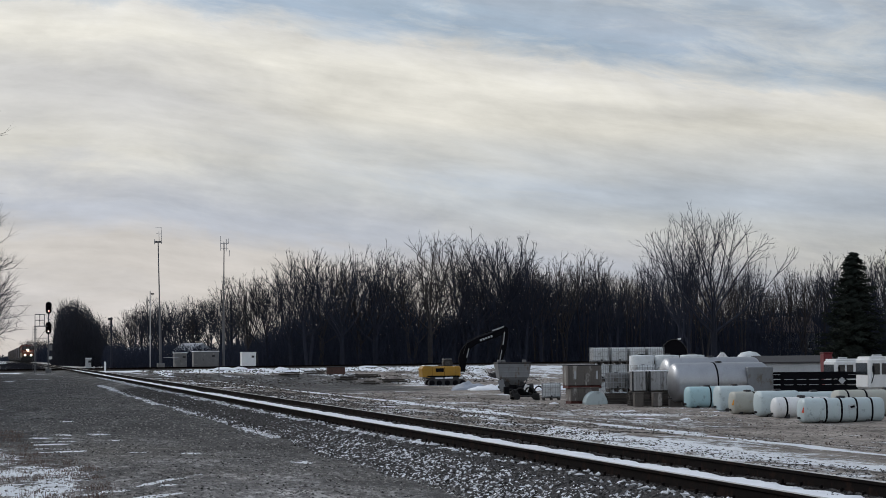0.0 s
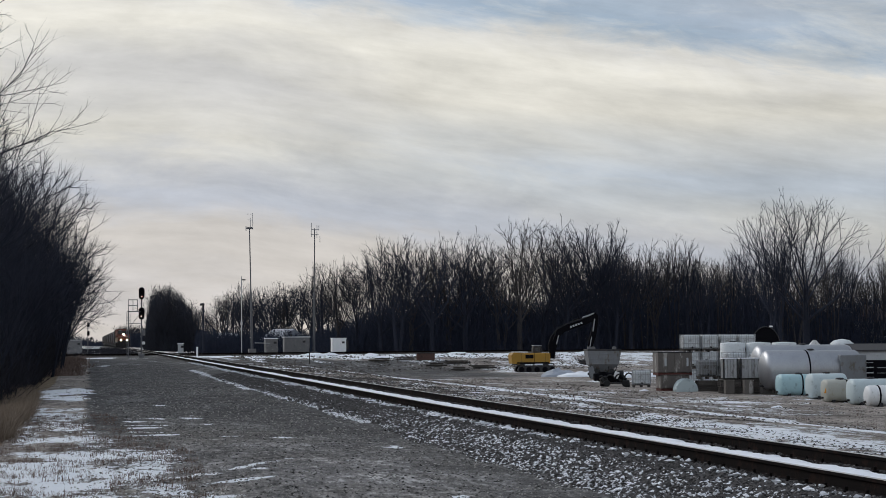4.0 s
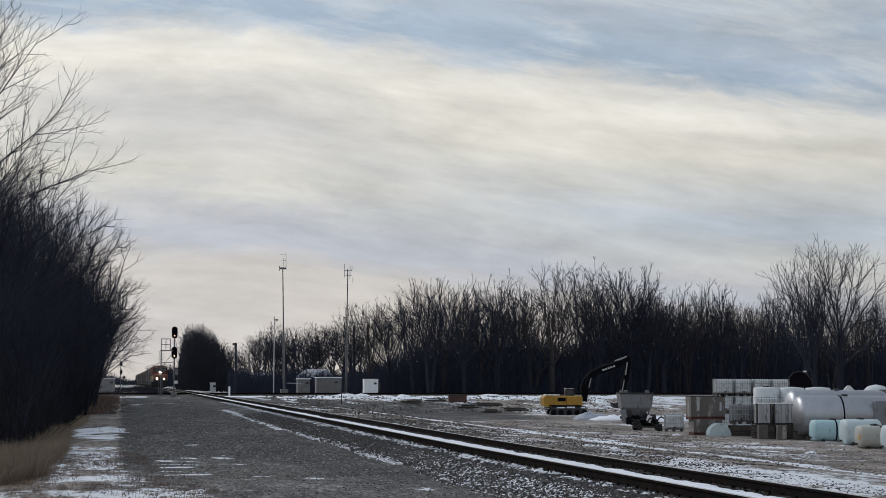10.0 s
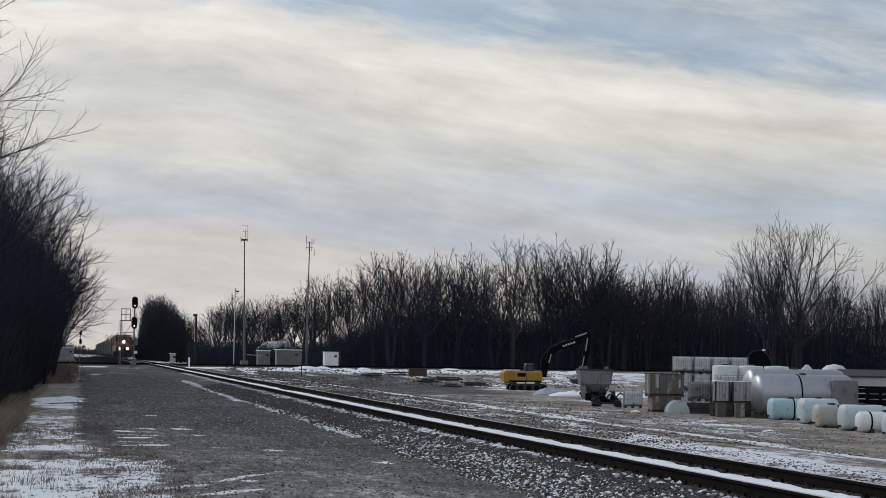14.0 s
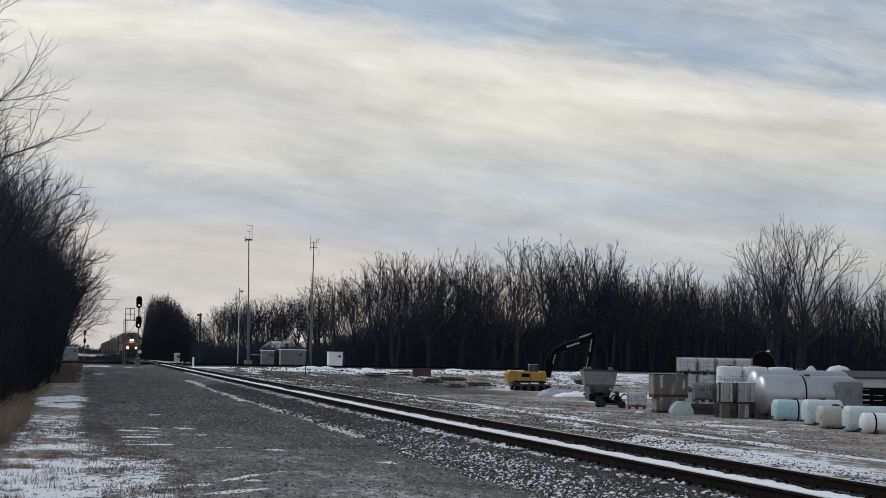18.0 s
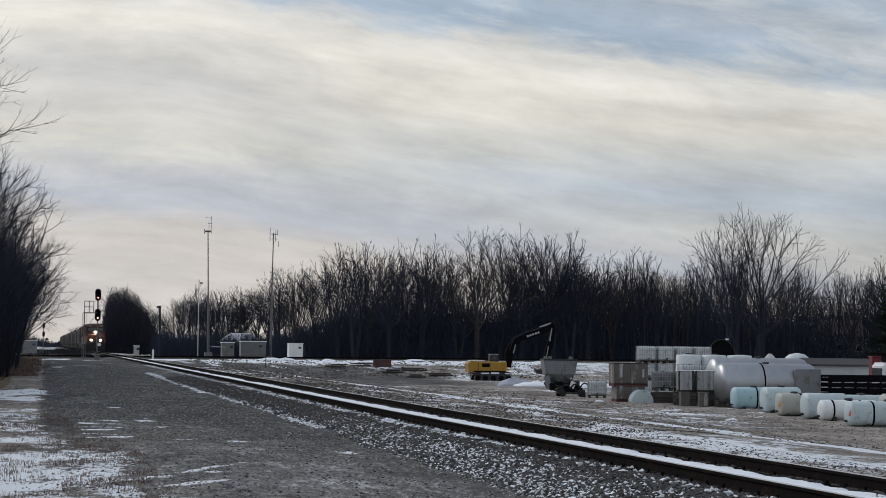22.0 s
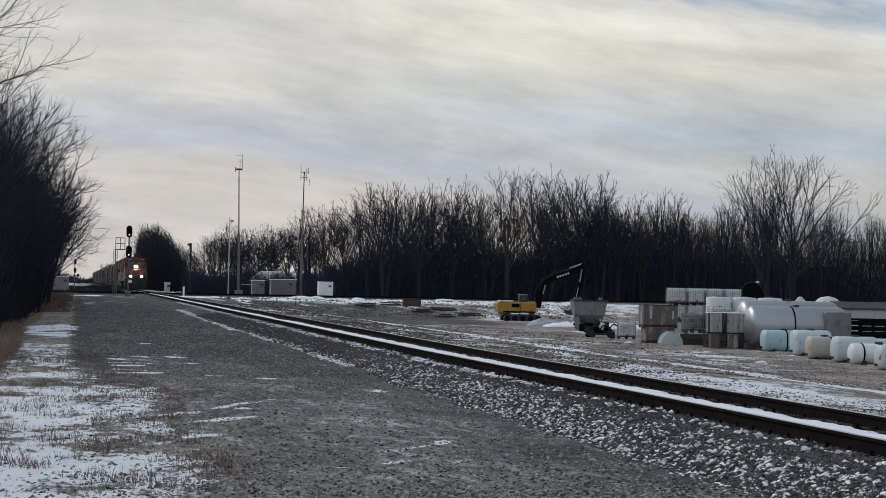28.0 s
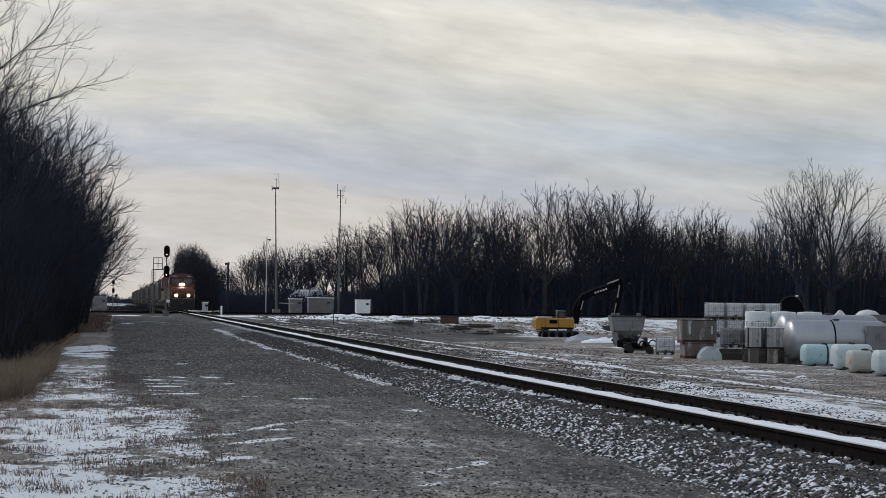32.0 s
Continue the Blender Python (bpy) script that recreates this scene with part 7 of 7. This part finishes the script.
def sheds():
    o = thing("storage_shed", "long low white shed with a dark roof", "shed", pose(54.4, 120.6, ground_z(54.4, 120.6) - 0.4, 0, 0, -14))
    part("wall", Geo().box(0, 0, 1.3, 5.2, 3.0, 2.7, 0.02), SIDING, o)
    for k in range(10):
        part("panel", Geo().box(-2.34 + 0.52 * k, -1.51, 1.3, 0.5, 0.03, 2.6, 0.008), SIDING, o)
    part("roof", Geo().prism([(-1.7, 2.62), (1.7, 2.62), (1.7, 2.7), (0, 3.15), (-1.7, 2.72)], pose(0, 0, 0, 0, 0, 90), 5.6), ROOF_DARK, o, "dark low roof")
    part("gable", Geo().prism([(-1.5, 2.6), (1.5, 2.6), (0, 3.08)], pose(2.62, 0, 0, 0, 0, 90), 0.06), WHITE, o)
    r = thing("fuel_cabinet", "tall red steel cabinet beside the shed", "cabinet", pose(52.75, 111.5, ground_z(52.9, 111.5), 0, 0, -8))
    part("body", Geo().box(0, 0, 1.4, 0.58, 0.8, 2.9, 0.04), REDPAINT, r)
    part("door", Geo().box(0, -0.42, 1.4, 0.48, 0.03, 2.6, 0.01), REDPAINT, r)
    part("cap", Geo().box(0, 0, 2.9, 0.64, 0.85, 0.08, 0.02), REDPAINT, r)
    t = thing("tent_shelter", "small white peaked shelter", "shelter", pose(61.2, 150, ground_z(61.2, 150), 0, 0, -20))
    part("canopy", Geo().prism([(-0.75, 2.3), (0.75, 2.3), (0.1, 3.05), (-0.1, 3.05)], pose(0, 0, 0), 1.8), WHITE, t)
    for x in (-0.7, 0.7):
        for y in (-0.85, 0.85):
            part("leg", Geo().tube((x, y, 0), (x, y, 2.35), 0.04, n=6), GALV, t)
    a = thing("hoop_shelter", "hoop shelter at the edge of the wood, its shaded inside a solid black fill", "shelter", pose(62.4, 165, ground_z(62.4, 165), 0, 0, -18))
    arc = [(1.25 * math.cos(q), 2.6 + 1.7 * math.sin(q)) for q in (math.pi * k / 12 for k in range(13))]
    # the open arch is filled solid black for its shaded inside
    part("cover", Geo().prism([(1.25, 0)] + arc + [(-1.25, 0)], pose(0, 0, 0), 3.0, False), BLACK, a)
    part("hoop", Geo().path([(x * 1.03, -1.55, z + 0.03) for x, z in arc], 0.04, 6), DARKSTEEL, a)
    part("lamp", Geo().box(0.5, -1.6, 4.35, 0.3, 0.2, 0.15, 0.03), WHITE, a)


sheds()


def house(x, y, w, d, h, roof_h, wall_mat, roof_mat, label, turn=0.0):
    o = thing("house", label, "house", pose(x, y, ground_z(x, y), 0, 0, turn))
    part("wall", Geo().box(0, 0, h / 2, w, d, h, 0.02), wall_mat, o)
    part("roof", Geo().prism([(-d / 2 - 0.4, h - 0.1), (d / 2 + 0.4, h - 0.1), (d / 2 + 0.4, h + 0.05), (0, h + roof_h), (-d / 2 - 0.4, h + 0.05)], pose(0, 0, 0, 0, 0, 90), w + 0.6), roof_mat, o)
    part("gable", Geo().prism([(-d / 2, h), (d / 2, h), (0, h + roof_h - 0.2)], pose(-w / 2 + 0.02, 0, 0, 0, 0, 90), 0.1), wall_mat, o)
    for k in (-0.28, 0.22):
        wn = part("window", Geo().box(w * k, -d / 2 - 0.02, h * 0.55, 1.0, 0.06, 1.2, 0.02), WHITE, o)
        part("pane", Geo().box(w * k, -d / 2 - 0.055, h * 0.55, 0.84, 0.02, 1.04), GLASS, wn)
    part("door", Geo().box(0, -d / 2 - 0.02, 1.05, 0.95, 0.06, 2.05, 0.02), HUTGREY, o)
    part("chimney", Geo().box(w * 0.2, 0.4, h + roof_h * 0.8, 0.6, 0.6, 1.4, 0.03), BIN, o)


house(128.5, 285, 7.0, 7.0, 4.6, 2.6, HUTGREY, ROOF_BROWN, "house with a brown gabled roof among bare trees", 8)
house(31.0, 300, 5.0, 5.0, 2.9, 1.7, SIDING, TARP, "pale house with a snow-dusted roof behind the masts", -60)
house(25.0, 345, 4.5, 4.0, 2.6, 1.5, HUTGREY, TARP, "distant pale house beyond the hedge", 10)


def debris():
    """Timber, a red-brown box and a tarp pile on the rough ground before the far line."""
    rnd = random.Random(19)
    o = thing("skip_box", "low red-brown steel box on the rough ground", "skip", pose(37.0, 204, ground_z(37.0, 204), 0, 0, -6))
    part("body", Geo().box(0, 0, 0.35, 2.0, 1.2, 0.8, 0.03), REDBROWN, o)
    part("rim", Geo().box(0, 0, 0.76, 2.1, 1.3, 0.07, 0.02), DARKSTEEL, o)
    for k in range(4):
        part("rib", Geo().box(-0.8 + 0.53 * k, -0.62, 0.35, 0.08, 0.05, 0.7), REDBROWN, o)
    for x, y, n, ln in ((34.2, 203, 6, 3.0), (39.5, 200, 7, 3.2), (41.5, 194, 6, 2.8), (36.5, 196, 5, 2.6), (47.0, 190, 5, 2.4), (31.0, 199, 5, 2.2), (38.0, 190, 5, 2.2)):
        t = thing("timber_pile", "pile of dark old timbers with snow on the ground", "timber pile", pose(x, y, ground_z(x, y), 0, 0, rnd.uniform(-14, 14)))
        for k in range(n):
            part("timber", Geo().box(rnd.uniform(-0.4, 0.4), -0.6 + 0.28 * (k % 4), 0.1 + 0.2 * (k // 4), ln * rnd.uniform(0.5, 1), rnd.uniform(0.12, 0.24), rnd.uniform(0.12, 0.2), 0.015, Matrix.Rotation(rnd.uniform(-0.35, 0.35), 4, "Z")), TIE, t)
    def heap(x, y, w, d, h, mat, label, name, seed):
        g = Geo()
        n, rings = 26, 10
        verts = [(0, 0, h * (0.8 + 0.5 * hum(0, 0, 0.7, seed)))]
        for r in range(1, rings + 1):
            u = r / rings
            for i in range(n):
                a = 2 * math.pi * i / n
                px, py = w * u * math.cos(a), d * u * math.sin(a)
                z = h * (1 - u * u) ** 0.8 * (0.8 + 0.5 * hum(px, py, 0.7, seed) + 0.2 * hum(px, py, 0.3, seed)) - (0.15 if r == rings else 0)
                verts.append((px * (1 + 0.12 * hum(px, py, 0.7, seed + 3)), py, z))
        faces = [(0, 1 + i, 1 + (i + 1) % n) for i in range(n)]
        for r in range(rings - 1):
            faces += [(1 + r * n + i, 1 + (r + 1) * n + i, 1 + (r + 1) * n + (i + 1) % n, 1 + r * n + (i + 1) % n) for i in range(n)]
        g.add(verts, faces, False)
        solid(name, g, mat, label, "mound", pose(x, y, ground_z(x, y)))
    heap(40.5, 157, 1.8, 1.2, 0.8, TARP, "grey crumpled tarp over a heap beside the hopper", "tarp_mound", 1.0)
    heap(41.9, 155, 2.3, 1.6, 0.45, SNOW, "snow heap beside the tarp", "snow_mound", 2.0)
    heap(45.6, 152, 3.2, 1.6, 0.5, SNOW, "low snow heap behind the hopper", "snow_mound", 4.0)
    heap(24.6, 206, 1.6, 1.1, 0.28, SNOW, "snow heap near the crossing line", "snow_mound", 5.0)
    heap(26.6, 207, 1.2, 0.9, 0.35, SNOW, "small snow heap near the crossing line", "snow_mound", 6.0)
    for k in range(14):
        x = rnd.uniform(30, 62)
        y = cross_y(x) - rnd.uniform(7, 13)
        heap(x, y, rnd.uniform(0.8, 2.0), 0.8, rnd.uniform(0.15, 0.3), SNOW, "low ridge of ploughed snow along the line", "snow_mound", 10.0 + k)
    for x, y, s in ((33.2, 108.5, 0.35), (38.2, 112, 0.4), (37.6, 88, 0.35), (30.0, 78, 0.3)):
        heap(x, y, s, s * 0.6, 0.12, SNOW, "small lump of snow on the dirt", "snow_patch", x)


debris()


# ---- a bird that crosses the sky ----
def bird():
    o = thing("bird", "dark bird in flapping flight", "bird")
    part("body", Geo().lathe(((0.01, -0.2), (0.05, -0.13), (0.07, -0.02), (0.06, 0.08), (0.045, 0.14), (0.05, 0.18), (0.03, 0.22), (0.008, 0.26)), pose(0, 0, 0, -90), 10), FEATHER, o)
    part("tail", Geo().prism([(-0.05, -0.18), (0.05, -0.18), (0.08, -0.36), (-0.08, -0.36)], pose(0, 0, 0, -90) , 0.015), FEATHER, o)
    wings = []
    for s in (-1, 1):
        g = Geo()
        outline = [(0, 0.10), (0.16, 0.13), (0.34, 0.06), (0.42, -0.06), (0.3, -0.08), (0.15, -0.12), (0, -0.11)]
        g.prism([(x * s, y) for x, y in outline], pose(0, 0, 0, -90), 0.014)
        w2 = part("wing", g, FEATHER, o)
        w2.location = (0.03 * s, 0.04, 0.03)
        wings.append((w2, s))
    return o, wings


BIRD, WINGS = bird()

BIRD_PATH = (
    (0, 40.3, 144.35, 0.98),
    (5.8, 40.3, 144.35, 0.98),
    (6.3, 42.5, 145, 5.2),
    (6.8, 47.75, 146, 12.88),
    (6.9, 49.03, 146.2, 14.15),
    (7, 50.51, 146.4, 15.33),
    (7.1, 52.05, 146.6, 16.8),
    (7.2, 53.65, 146.8, 18.19),
    (7.4, 56.77, 147.2, 20.99),
    (7.5, 57.94, 147.4, 22.59),
    (7.7, 59.94, 147.8, 25.62),
    (7.8, 60.51, 148, 26.82),
    (8, 61.05, 148.4, 29.5),
    (8.2, 60.89, 148.8, 31.91),
    (8.3, 60.81, 149, 32.97),
    (10, 50, 160, 52),
    (16, 90, 260, 110),
    (32, 240, 700, 180),
)


# ---- what moves ----
def train_row(t, behind):
    y = NOSE_AT_START - SPEED * t + behind
    tilt = math.degrees(math.atan2(rise(y + 16) - rise(y), 16))
    return pose(TRAIN_X - 0.0006 * (y - 225), y, rise(y) + 0.355, tilt, 0, 0)


def bird_row(t):
    """Perched on the tote stack, then up and away over the yard."""
    marks = BIRD_PATH
    for (t0, *a), (t1, *b) in zip(marks, marks[1:]):
        if t <= t1:
            u = min(1, max(0, (t - t0) / (t1 - t0)))
            p = Vector(a).lerp(Vector(b), u)
            d = Vector(b) - Vector(a)
            return p, d
    return Vector(marks[-1][1:]), Vector((0, 1, 0))


def motions():
    for car, behind in TRAIN:
        walk(car, [(t, train_row(t, behind)) for t in (0, 0.5, 4, 8, 12, 16, 20, 24, 28, 31.5, 32)])
    times = [0, 5.7] + [5.9 + 0.1 * k for k in range(42)] + [12, 20, 32]
    rows = []
    for t in times:
        p, d = bird_row(t)
        head = math.degrees(math.atan2(-d.x, d.y)) if d.length > 0.1 and t >= 5.9 else -60
        climb = 20 if 5.9 <= t <= 10 else 0
        rows.append((t, pose(p.x, p.y, p.z, climb, 0, head)))
    walk(BIRD, rows)
    for wing, s in WINGS:
        beat = []
        for t in times:
            a = 34 * math.sin(2 * math.pi * 2.9 * (t - 7.55)) + 8 if 5.9 <= t <= 10 else 8
            beat.append((t, pose(0.03 * s, 0.04, 0.03, 0, -a * s, 0)))
        walk(wing, beat)


motions()
